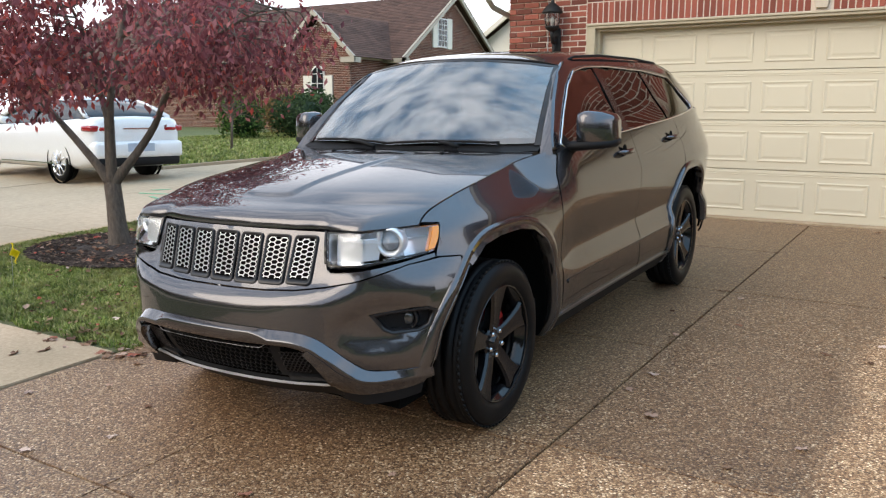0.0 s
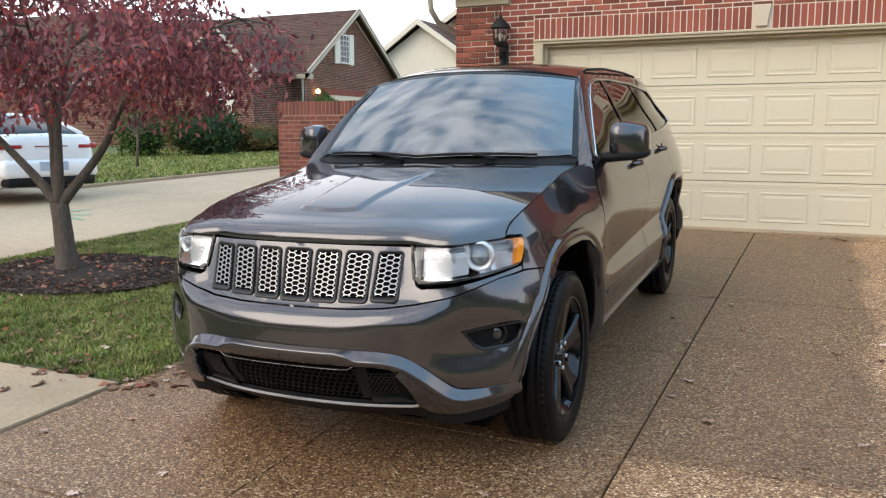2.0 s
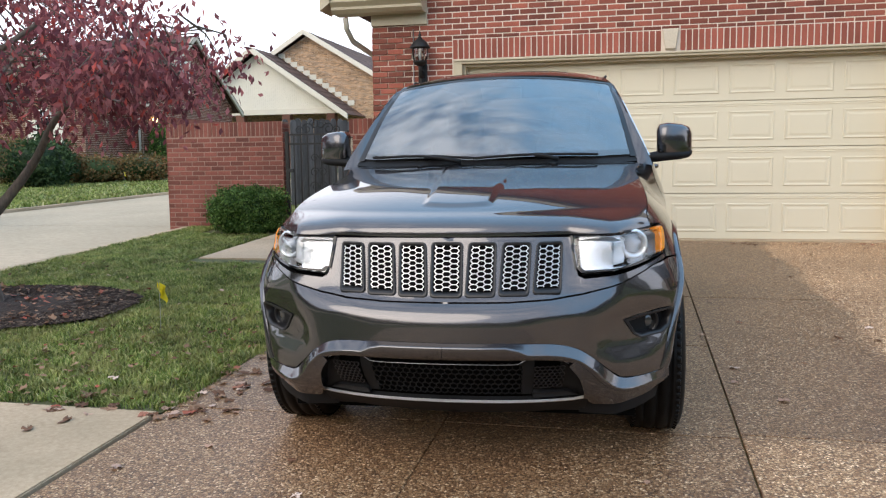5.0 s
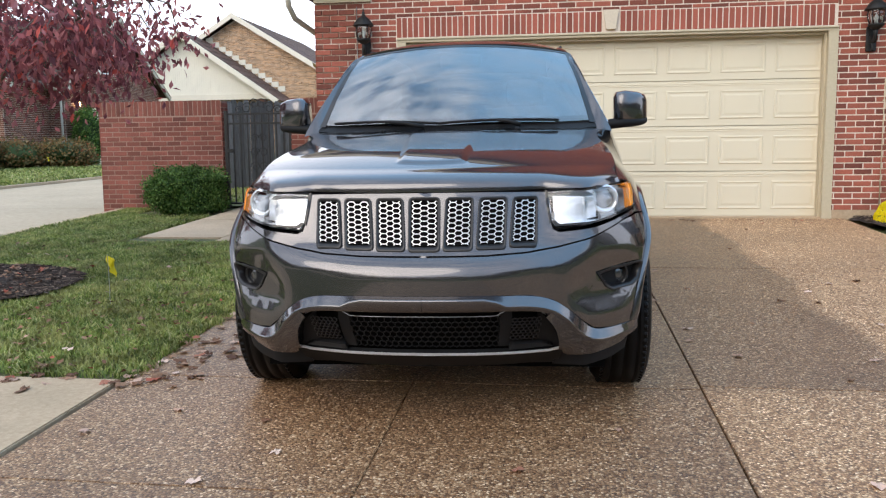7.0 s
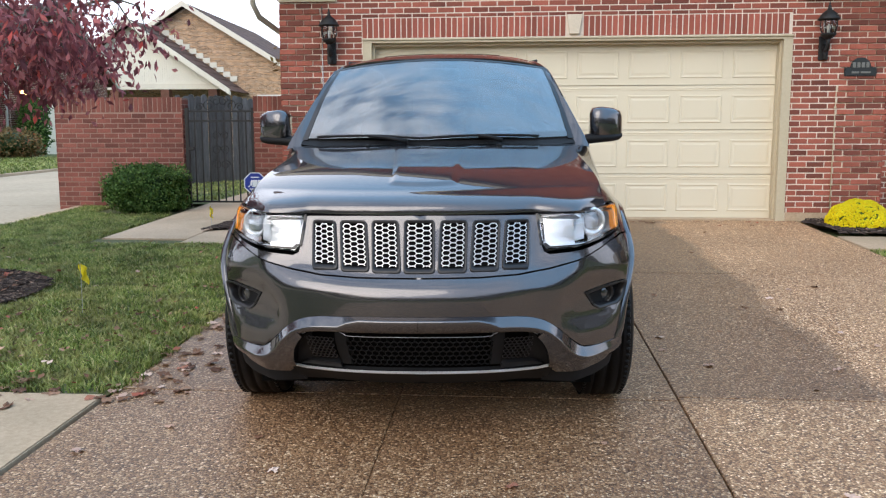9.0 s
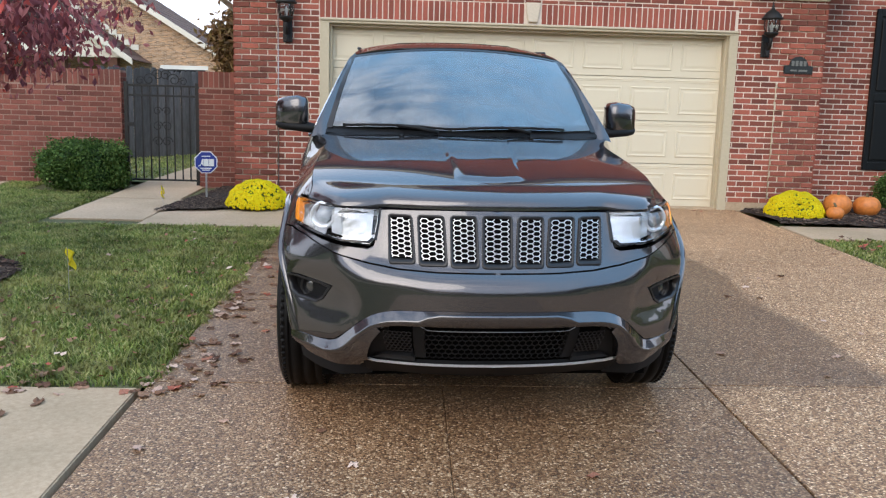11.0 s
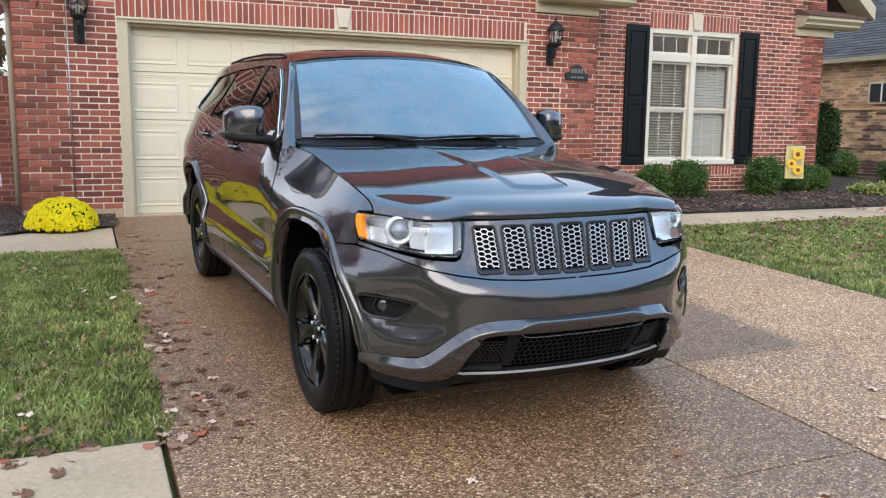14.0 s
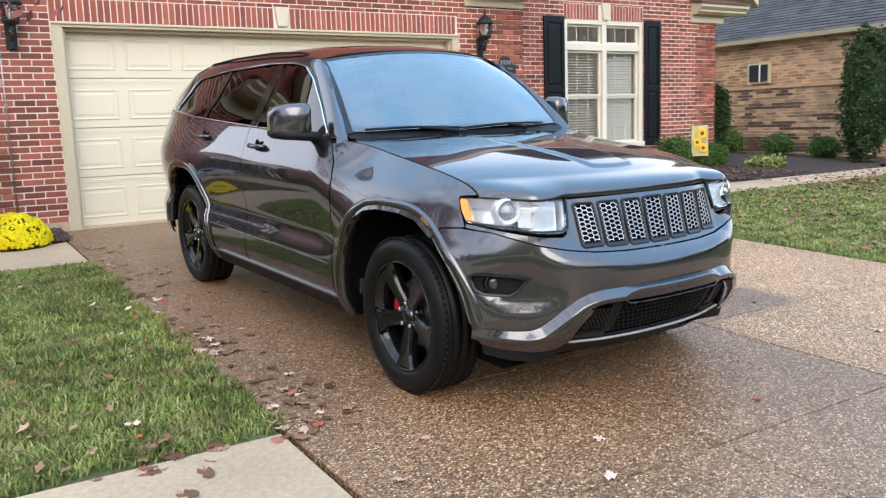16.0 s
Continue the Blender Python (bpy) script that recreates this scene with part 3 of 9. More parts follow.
lawn_left = solid("lawn_left", sheet(bmesh.new(), steps(-8.16, DX0 - 0.02, 0.35), steps(2.97, 10.5, 0.35), -0.012, 0.012), "soil", "green lawn between the street and the drive", "lawn", kind="structure", smooth=True)
lawn_right = solid("lawn_right", sheet(bmesh.new(), steps(DX1 + 0.02, 12.0, 0.4), steps(-6.0, 7.3, 0.4), -0.012, 0.012), "soil", "lawn beside the front path, strewn with leaves", "lawn", kind="structure", smooth=True)
strip = solid("verge", sheet(bmesh.new(), steps(-8.16, DX0 - 0.02, 0.4), steps(-6.0, 1.54, 0.4), -0.012, 0.01), "soil", "grass verge beside the sidewalk", "lawn", kind="structure", smooth=True)
far_verge = solid("far_verge", sheet(bmesh.new(), steps(-40, -13.86, 2.0), steps(10.98, 30, 1.0), -0.01, 0.05), "farlawn", "neighbouring green lawn across the street", "lawn", kind="structure", smooth=True)


def mound(bm, cx, cy, rx, ry, h, n=40, rings=9, seed=0):
    top = bm.verts.new((cx, cy, gz(cy) + h))
    prev = None
    for k in range(1, rings + 1):
        f = k / rings
        ring = []
        for i in range(n):
            a = 2 * math.pi * i / n
            wob = 1 + 0.12 * noise.noise((math.cos(a) * 1.5, math.sin(a) * 1.5, seed))
            x, y = cx + rx * f * wob * math.cos(a), cy + ry * f * wob * math.sin(a)
            ring.append(bm.verts.new((x, y, gz(y) + h * (1 - f ** 2) + 0.02 * noise.noise((x * 6, y * 6, seed)) - (0.03 if k == rings else 0))))
        for i in range(n):
            if prev is None:
                bm.faces.new((top, ring[i], ring[(i + 1) % n]))
            else:
                bm.faces.new((prev[i], ring[i], ring[(i + 1) % n], prev[(i + 1) % n]))
        prev = ring
    return bm


solid("mulch_ring", mound(bmesh.new(), -6.75, 5.0, 1.05, 0.8, 0.05, seed=1), "mulch", "dark shredded mulch ring round the small tree", "mulch", kind="structure", smooth=True)
def cut_bed(bm, keep):
    """Drops the faces of a bed outside its curved edge, and lays the rim on the ground."""
    bmesh.ops.delete(bm, geom=[f for f in bm.faces if not keep(*f.calc_center_median().xy)], context="FACES")
    for v in bm.verts:
        if v.is_boundary:
            v.co.z = gz(v.co.y) - 0.004
    return bm


solid("mulch_bed_left", cut_bed(sheet(bmesh.new(), steps(-5.6, DX0 - 0.01, 0.05), steps(8.1, 10.3, 0.05), 0.035, 0.03), lambda x, y: y > 8.20 + 0.27 * (x + 5.55) + 0.05 * noise.noise((x * 3, 0, 0)) and x > -5.55 + 0.14 * (y - 8.24) + 0.04 * noise.noise((0, y * 3, 0))), "mulch", "dark mulch bed beside the garage corner", "mulch", kind="structure", smooth=True)
solid("mulch_bed_right", cut_bed(sheet(bmesh.new(), steps(DX1 + 0.05, 9.5, 0.07), steps(8.12, 10.22, 0.07), 0.02, 0.03), lambda x, y: y > 9.2 or x > DX1 + 0.10 + 1.4 * max(0.0, 9.0 - y) + 0.05 * noise.noise((0, y * 4, 0)) and y > 8.2 + 0.04 * noise.noise((x * 3, 0, 7))), "mulch", "dark mulch bed along the front of the house", "mulch", kind="structure", smooth=True)
solid("mulch_bed_neighbour", sheet(bmesh.new(), steps(7.6, 12.5, 0.3), steps(8.3, 15.0, 0.3), 0.015, 0.03), "mulch", "mulch bed beside the neighbouring brick house", "mulch", kind="structure", smooth=True)

# an unseen tree line added behind the drive's foot blocks the low sky there
bm = bmesh.new()
rows = []
for k in range(13):
    row = []
    for i in range(241):
        a = math.radians(172 + 196 * i / 240)
        top = 6.2 + 2.6 * noise.noise((i * 0.07, 0.0, 4.0)) + 1.2 * noise.noise((i * 0.31, 0.0, 9.0)) + 0.5 * noise.noise((i * 0.9, 0.0, 2.0))
        r = 34.0 + 3.0 * noise.noise((i * 0.05, 3.0, 1.0)) + 1.3 * noise.noise((i * 0.35, k * 0.6, 5.0)) + 1.5 * (k / 12) ** 2
        x, y = -2.0 + 1.25 * r * math.cos(a), r * math.sin(a)
        row.append(bm.verts.new((x, y, -0.5 + (top + 0.5) * k / 12)))
    rows.append(row)
for a, b in zip(rows, rows[1:]):
    for i in range(240):
        bm.faces.new((a[i], a[i + 1], b[i + 1], b[i]))
solid("backdrop", bm, "treeline", "added unseen dark tree line that blocks the low sky", "tree line", kind="structure", smooth=True)

# ---- the brick house with its garage ----
GW = 9.33          # front face of the garage wall
OX0, OX1, OZ = -3.91, 0.99, 2.495   # clear opening of the garage door
GB = gz(GW)
house = thing("house", "red brick house with a two-car garage", "house", kind="structure")


def wall(name, boxes, material, parent, label=""):
    bm = bmesh.new()
    for b in boxes:
        box(bm, *b)
    return part(name, bm, material, parent, label)


wall("garage_wall", [(-5.0 + 0.008, GW + 0.008, GB - 0.4, OX0 - 0.07, GW + 0.25, 3.25), (OX1 + 0.07, GW + 0.008, GB - 0.4, 2.147 - 0.008, GW + 0.25, 3.25), (OX0 - 0.07, GW + 0.008, OZ + 0.05, OX1 + 0.07, GW + 0.25, 3.25),
                     (-5.0 + 0.008, GW + 0.25, GB - 0.4, -4.8, 16.0, 3.0), (1.95, GW + 0.25, GB - 0.4, 2.147 - 0.008, 10.5, 3.3)], "mortar", house, "pale mortar body of the garage wall")
extr = bmesh.new()
extrude_poly(extr, [(-5.0, GW + 0.004, 3.25), (2.147, GW + 0.004, 3.25), (2.147, GW + 0.004, 3.48), (-1.42, GW + 0.004, 6.35), (-5.0, GW + 0.004, 3.48)], (0, 0.2, 0))
part("gable", extr, "brick", house)
for side in (-1, 1):
    bm = bmesh.new()
    p0, p1 = Vector((-1.42, GW - 0.30, 6.42)), Vector((-1.42 + side * 4.12, GW - 0.30, 3.32))
    q = Vector((0, 0, 0.14))
    extrude_poly(bm, [p0, p1, p1 + q, p0 + q], (0, 9.3, 0))
    part("roof", bm, "roofbrown", house, "brown shingle roof slope")
WY = 10.16         # front face of the window wing
WX0, WX1, WZ0, WZ1 = 3.650, 5.395, 0.905, 2.945
wall("wing_wall", [(2.147, WY + 0.008, 0.0, WX0, WY + 0.25, 4.3), (WX1, WY + 0.008, 0.0, 7.25, WY + 0.25, 4.3), (WX0, WY + 0.008, 0.0, WX1, WY + 0.25, WZ0), (WX0, WY + 0.008, WZ1, WX1, WY + 0.25, 4.3),
                   (7.0, WY + 0.25, 0.0, 7.25, 18.0, 4.3), (2.147, 17.8, 0, 7.0, 18.0, 4.3)], "mortar", house, "pale mortar body of the wing wall")
bm = bmesh.new()
extrude_poly(bm, [(4.7, WY + 0.012, 5.92), (8.02, WY + 0.012, 3.33), (8.02, WY + 0.012, 3.46), (4.7, WY + 0.012, 6.06), (1.6, WY + 0.012, 4.5), (1.6, WY + 0.012, 4.38)], (0, 8.2, 0))
part("roof", bm, "roofbrown", house, "brown shingle roof over the window wing")
wall("room_floor", [(2.2, 10.5, 0.3, 7.0, 17.8, 0.4)], "cabin", house)
wall("garage_shell", [(-4.8, 15.8, 0.0, 2.147, 16.0, 3.25), (-5.0, GW + 0.3, 3.25, 2.147, 16.0, 3.35)], "mortar", house)
wall("foundation", [(-5.0, GW + 0.004, GB - 0.3, OX0 - 0.08, GW + 0.03, GB + 0.10), (OX1 + 0.08, GW + 0.004, GB - 0.3, 2.147, GW + 0.03, GB + 0.10)], "concrete", house, "pale concrete footing under the brick")


def cornice(parent, x0, x1, y0, y1, zb, zt, lip_left, lip_right, up=0.0):
    """A boxed eave return with its frieze board, soffit, crown and gutter."""
    bm = bmesh.new()
    box(bm, x0 + (0.42 if lip_left else 0.0), y1 - 0.035, zb, x1 - (0.42 if lip_right else 0.0), y1 + 0.01, zb + 0.13, 0.004)
    part("frieze", bm, "trim", parent)
    pts = [(y1, zb + 0.13), (y0 + 0.12, zb + 0.13), (y0 + 0.06, zb + 0.17), (y0 + 0.06, zb + 0.20), (y0, zb + 0.25), (y0, zb + 0.30), (y1, zb + 0.34)]
    bm = bmesh.new()
    extrude_poly(bm, [(x0, a, b) for a, b in pts], (x1 - x0, 0, 0))
    part("eave_box", bm, "trim", parent)
    bm = bmesh.new()
    extrude_poly(bm, [(x0 - 0.02, y0 - 0.02, zb + 0.30), (x0 - 0.02, y1, zb + 0.345), (x0 - 0.02, y1, zb + 0.43), (x0 - 0.02, y1 - 0.02, zb + 0.43), (x0 - 0.02, y0 - 0.02, zb + 0.33)], (x1 - x0 + 0.04, 0, 0))
    part("return_roof", bm, "roofbrown", parent)


cornice(house, -5.42, -4.30, 8.98, GW, 2.985, 3.3, True, False)
cornice(house, 1.17, 2.56, 8.98, GW, 2.93, 3.3, False, True)
cornice(house, 6.58, 7.85, 9.9, WY, 3.0, 3.3, False, True)
for p0, p1, y0 in (((8.05, 3.3), (5.0, 5.7), 9.86), ((2.70, 3.14), (-1.42, 6.24), 8.98), ((-5.54, 3.14), (-1.42, 6.24), 8.98)):
    bm = bmesh.new()
    extrude_poly(bm, [(p0[0], y0, p0[1]), (p1[0], y0, p1[1]), (p1[0], y0, p1[1] + 0.22), (p0[0], y0, p0[1] + 0.22)], (0, 0.4, 0))
    part("rake_board", bm, "trim", house)
bm = bmesh.new()
tube(bm, [(-5.28, 9.16, 3.08), (-5.28, 9.20, 2.95), (-5.25, 9.34, 2.82), (-5.07, 9.80, 2.66), (-5.06, 9.86, 2.5), (-5.06, 9.86, 0.5)], 0.035, 8)
part("downspout", bm, "gutter", house, "grey-beige downspout", True)

# garage door
garage_door = thing("garage_door", "cream steel garage door with four rows of raised panels, closed", "garage door", kind="structure")
DY = GW + 0.17
dz0, dz1 = GB + 0.015, OZ + 0.02
rows, cols = 4, 8
sh = (dz1 - dz0) / rows
for r in range(rows):
    za, zb = dz0 + sh * r, dz0 + sh * (r + 1)
    bm = bmesh.new()
    box(bm, OX0, DY, za + 0.003, OX1, DY + 0.04, zb - 0.003, 0.004)
    for g in (0.035, 0.055):
        box(bm, OX0, DY - 0.004, zb - g - 0.006, OX1, DY + 0.002, zb - g + 0.006, 0.002)
    sec = part("section", bm, "gdoor", garage_door)
    cw = (OX1 - OX0) / cols
    for c in range(cols):
        xa, xb = OX0 + cw * c + 0.055, OX0 + cw * (c + 1) - 0.055
        bm = bmesh.new()
        o = [(xa, za + 0.085), (xb, za + 0.085), (xb, zb - 0.115), (xa, zb - 0.115)]
        lv = []
        for ins, dy in ((0.0, 0.0), (0.008, -0.006), (0.016, -0.006), (0.028, -0.001), (0.044, -0.001), (0.064, -0.005)):
            lv.append([bm.verts.new((x + (ins if i in (0, 3) else -ins), DY + dy - 0.0015, z + (ins if i < 2 else -ins))) for i, (x, z) in enumerate(o)])
        for a, b in zip(lv, lv[1:]):
            for i in range(4):
                bm.faces.new((a[i], a[(i + 1) % 4], b[(i + 1) % 4], b[i]))
        bm.faces.new(lv[-1])
        bmesh.ops.recalc_face_normals(bm, faces=bm.faces[:])
        part("raised_panel", bm, "gdoor", sec)
wall("bottom_seal", [(OX0, DY - 0.005, GB - 0.01, OX1, DY + 0.03, GB + 0.014)], "black", garage_door, "black rubber bottom seal")
garage_frame = thing("garage_door_frame", "taupe painted wooden frame of the garage door", "door frame", kind="structure")
for xa, xb in ((OX0 - 0.07, OX0 + 0.035), (OX1 - 0.035, OX1 + 0.07)):
    wall("jamb", [(xa, GW - 0.012, GB - 0.02, xb, GW + 0.17, OZ + 0.0)], "trim", garage_frame)
    mid = (xa + xb) / 2
    sgn = 1 if xa < -2 else -1
    wall("stop", [(mid + sgn * 0.055 - 0.02, GW + 0.06, GB - 0.02, mid + sgn * 0.055 + 0.03, GW + 0.165, OZ - 0.03)], "trim", garage_frame)
bm = bmesh.new()
box(bm, OX0 - 0.07, GW - 0.012, OZ, OX1 + 0.07, GW + 0.17, OZ + 0.05, 0.004)
box(bm, OX0 - 0.07, GW - 0.03, OZ + 0.03, OX1 + 0.07, GW - 0.012, OZ + 0.05, 0.004)
part("head", bm, "trim", garage_frame)
wall("head_stop", [(OX0 + 0.036, GW + 0.06, OZ - 0.03, OX1 - 0.036, GW + 0.165, OZ - 0.001)], "trim", garage_frame)


def keystone(parent, cx, y, z0, z1, wb, wt):
    bm = bmesh.new()
    extrude_poly(bm, [(cx - wb / 2, y - 0.035, z0), (cx + wb / 2, y - 0.035, z0), (cx + wt / 2, y - 0.035, z1), (cx - wt / 2, y - 0.035, z1)], (0, 0.1, 0))
    bmesh.ops.bevel(bm, geom=bm.edges[:], offset=0.006, segments=1, affect="EDGES")
    part("keystone", bm, "stone", parent, "pale limestone keystone")


keystone(house, -1.455, GW, 2.575, 2.80, 0.115, 0.185)
keystone(house, 4.525, WY, 2.965, 3.22, 0.11, 0.18)

# window of the wing, with blinds and shutters
window_1 = thing("window_1", "cream double-hung twin window with transoms, white blinds half turned", "window", kind="structure")
FY = WY + 0.03
WM0, WM1 = (WX0 + WX1) / 2 - 0.0475, (WX0 + WX1) / 2 + 0.0475     # the mullion
for b in ((WX0, FY - 0.02, WZ0, WX0 + 0.07, FY + 0.12, WZ1), (WX1 - 0.07, FY - 0.02, WZ0, WX1, FY + 0.12, WZ1), (WX0 + 0.07, FY - 0.02, WZ1 - 0.06, WX1 - 0.07, FY + 0.12, WZ1), (WM0, FY - 0.02, WZ0 + 0.06, WM1, FY + 0.12, WZ1 - 0.06)):
    part("window_frame", boxbm(*b, bevel=0.006), "cream", window_1)
part("transom_rail", boxbm(WX0 + 0.07, FY - 0.015, 2.47, WM0, FY + 0.12, 2.585, bevel=0.008), "cream", window_1)
part("transom_rail", boxbm(WM1, FY - 0.015, 2.47, WX1 - 0.07, FY + 0.12, 2.585, bevel=0.008), "cream", window_1)
part("window_sill", boxbm(WX0 - 0.02, FY - 0.07, WZ0 - 0.03, WX1 + 0.02, FY + 0.12, WZ0 + 0.05, bevel=0.008), "cream", window_1)
for xa, xb in ((WX0 + 0.07, WM0), (WM1, WX1 - 0.07)):
    for za, zb, dy, nm in ((WZ0 + 0.05, 1.735, 0.05, "lower_sash"), (1.735, 2.47, 0.03, "upper_sash"), (2.585, WZ1 - 0.06, 0.03, "transom_sash")):
        bm = bmesh.new()
        s = 0.035
        for b in ((xa, za, xa + s, zb), (xb - s, za, xb, zb), (xa + s, za, xb - s, za + s), (xa + s, zb - s, xb - s, zb)):
            box(bm, b[0], FY + dy, b[1], b[2], FY + dy + 0.035, b[3], 0.003)
        sash = part(nm, bm, "cream", window_1)
        part("pane", boxbm(xa + s, FY + dy + 0.012, za + s, xb - s, FY + dy + 0.018, zb - s), "clear", sash).visible_shadow = False
        for k in (1, 2):
            xm = xa + (xb - xa) * k / 3
            part("muntin", boxbm(xm - 0.006, FY + dy + 0.02, za + s, xm + 0.006, FY + dy + 0.028, zb - s), "cream", sash)
    z = WZ0 + 0.06
    k = 0
    tilt = 22 if xa < 4 else 52
    slat = boxbm(xa + 0.02, -0.024, -0.0015, xb - 0.02, 0.024, 0.0015)
    first = None
    blind = thing("window_blind", "white horizontal slat blind, slats half open" if xa < 4 else "white horizontal slat blind, slats nearly closed", "blind", kind="")
    while z < 2.46:
        if first is None:
            first = part("slat", slat, "blind", blind, at=pose(0, FY + 0.15, z, tilt))
        else:
            o = new("slat", first.data)
            o.parent, o.matrix_basis = blind, pose(0, FY + 0.15, z, tilt)
        z += 0.043
    part("headrail", boxbm(xa + 0.02, FY + 0.12, 2.46, xb - 0.02, FY + 0.18, 2.50), "blind", blind)


def shutter(xa, xb):
    s = thing("shutter", "black raised-panel window shutter on red brick", "shutter", group="window shutters")
    y = WY - 0.035
    za, zb, w = 0.885, 2.99, 0.055
    zm = za + (zb - za) * 0.46
    for b in ((xa, za, xa + w, zb), (xb - w, za, xb, zb)):
        part("stile", boxbm(b[0], y, b[1], b[2], y + 0.035, b[3], bevel=0.004), "shutter", s)
    for zc, h in ((za + 0.05, 0.1), (zm, 0.1), (zb - 0.05, 0.1)):
        part("rail", boxbm(xa + w, y, zc - h / 2, xb - w, y + 0.035, zc + h / 2, bevel=0.004), "shutter", s)
    for z0, z1 in ((za + 0.1, zm - 0.05), (zm + 0.05, zb - 0.1)):
        bm = boxbm(xa + w, y + 0.02, z0, xb - w, y + 0.034, z1)
        box(bm, xa + w + 0.03, y + 0.006, z0 + 0.03, xb - w - 0.03, y + 0.021, z1 - 0.03, 0.012)
        part("panel", bm, "shutter", s)


shutter(3.21, 3.625)
shutter(5.425, 5.80)


# wall lanterns
def lantern(x, label):
    t = thing("wall_lantern", label, "lantern", (x, 9.325, 2.52), group="wall lanterns")
    bm = bmesh.new()
    box(bm, -0.055, -0.022, -0.27, 0.055, 0.0, 0.0, 0.008)
    part("back_plate", bm, "iron", t)
    bm = bmesh.new()
    tube(bm, [(0, -0.02, -0.10), (0, -0.06, -0.17), (0, -0.11, -0.17), (0, -0.14, -0.10), (0, -0.14, -0.03)], [0.022, 0.026, 0.024, 0.02, 0.028], 10)
    lathe(bm, [(0.012, -0.27), (0.022, -0.25), (0.012, -0.22), (0.03, -0.18)], 10, pose(0, -0.06, 0.0))
    part("arm", bm, "iron", t, "", True)
    bm = bmesh.new()
    lathe(bm, [(0.03, -0.05), (0.07, -0.02), (0.085, 0.0), (0.085, 0.012)], 16, pose(0, -0.14, 0))
    part("gallery", bm, "iron", t, "", True)
    bm = bmesh.new()
    lathe(bm, [(0.066, 0.012), (0.084, 0.06), (0.09, 0.11), (0.085, 0.16)], 16, pose(0, -0.14, 0), caps=False)
    part("glass_body", bm, "lampglass", t, "ribbed clear glass", True)
    for k in range(8):
        a = 2 * math.pi * k / 8
        bm = bmesh.new()
        tube(bm, [(0.07 * math.cos(a), -0.14 + 0.07 * math.sin(a), 0.012), (0.089 * math.cos(a), -0.14 + 0.089 * math.sin(a), 0.06), (0.094 * math.cos(a), -0.14 + 0.094 * math.sin(a), 0.11), (0.088 * math.cos(a), -0.14 + 0.088 * math.sin(a), 0.162)], 0.005, 5)
        part("rib", bm, "iron", t)
    bm = bmesh.new()
    lathe(bm, [(0.012, 0.015), (0.014, 0.08), (0.012, 0.1), (0.003, 0.12)], 8, pose(0, -0.14, 0))
    part("candle", bm, "whitewood", t, "", True)
    bm = bmesh.new()
    lathe(bm, [(0.10, 0.158), (0.125, 0.165), (0.12, 0.18), (0.08, 0.235), (0.05, 0.262), (0.03, 0.275), (0.016, 0.30), (0.02, 0.315), (0.008, 0.335), (0.011, 0.345), (0.002, 0.37)], 16, pose(0, -0.14, 0))
    part("roof", bm, "iron", t, "", True)


lantern(-4.36, "black cast wall lantern with clear glass beside the garage door")
lantern(1.40, "black cast wall lantern with clear glass beside the name plaque")

# plaque
bm = bmesh.new()
pl = [(-0.18, -0.07), (0.18, -0.07), (0.18, 0.025), (0.125, 0.03)] + [(0.115 * math.cos(math.radians(a)), 0.035 + 0.105 * math.sin(math.radians(a))) for a in range(10, 180, 14)] + [(-0.125, 0.03), (-0.18, 0.025)]
extrude_poly(bm, [(x, -0.02, z) for x, z in pl], (0, 0.02, 0))
bmesh.ops.bevel(bm, geom=[e for e in bm.edges if abs(e.verts[0].co.y + 0.02) < 1e-5 and abs(e.verts[1].co.y + 0.02) < 1e-5], offset=0.006, segments=2, affect="EDGES")
plaque = solid("house_plaque", bm, "plaque", "dark cast-metal house plaque with raised pale characters", "plaque", at=pose(1.83, 9.326, 2.135))
for i, (xx, zz, ww, hh) in enumerate([(-0.075, 0.055, 0.035, 0.06), (-0.025, 0.055, 0.035, 0.06), (0.025, 0.055, 0.035, 0.06), (0.075, 0.055, 0.035, 0.06), (-0.06, -0.03, 0.08, 0.022), (0.055, -0.03, 0.11, 0.022)]):
    part("raised_bar", boxbm(xx - ww / 2, -0.024, zz - hh / 2, xx + ww / 2, -0.019, zz + hh / 2, bevel=0.002), "platebar", plaque)

# garden wall, gate and fence
garden_wall = thing("garden_wall", "aged red brick garden wall with a soldier-course top", "garden wall", kind="structure")
wall("wall_body", [(-8.54 + 0.008, 10.458, 0.2, -6.70 - 0.008, 10.67, 1.925)], "oldmortar", garden_wall)
wall("wall_body", [(-5.66 + 0.008, 10.308, 0.2, -5.0, 10.5, 1.925)], "oldmortar", garden_wall)


# ---- the grey sport utility vehicle ----
# Its own axes: x across, y backwards from the front axle, z up from the ground.
SUV_X, SUV_Y, SUV_TURN = -2.586, 3.246, 2.0
suv = thing("suv", "dark grey metallic sport utility vehicle with black wheels on the drive", "car", (SUV_X, SUV_Y, gz(SUV_Y)), SUV_TURN)
suv.matrix_basis = pose(SUV_X, SUV_Y, gz(SUV_Y), 2.3, -0.4, SUV_TURN)

PLAN = [(0.0, -0.945), (0.15, -0.941), (0.30, -0.922), (0.42, -0.894), (0.53, -0.850), (0.63, -0.783), (0.708, -0.703), (0.768, -0.620), (0.815, -0.525), (0.850, -0.42), (0.880, -0.25), (0.90, 0.0), (0.915, 0.5), (0.92, 1.2), (0.93, 2.0), (0.942, 2.7), (0.940, 3.15), (0.905, 3.55), (0.83, 3.79), (0.62, 3.86), (0.3, 3.90), (0.0, 3.905)]


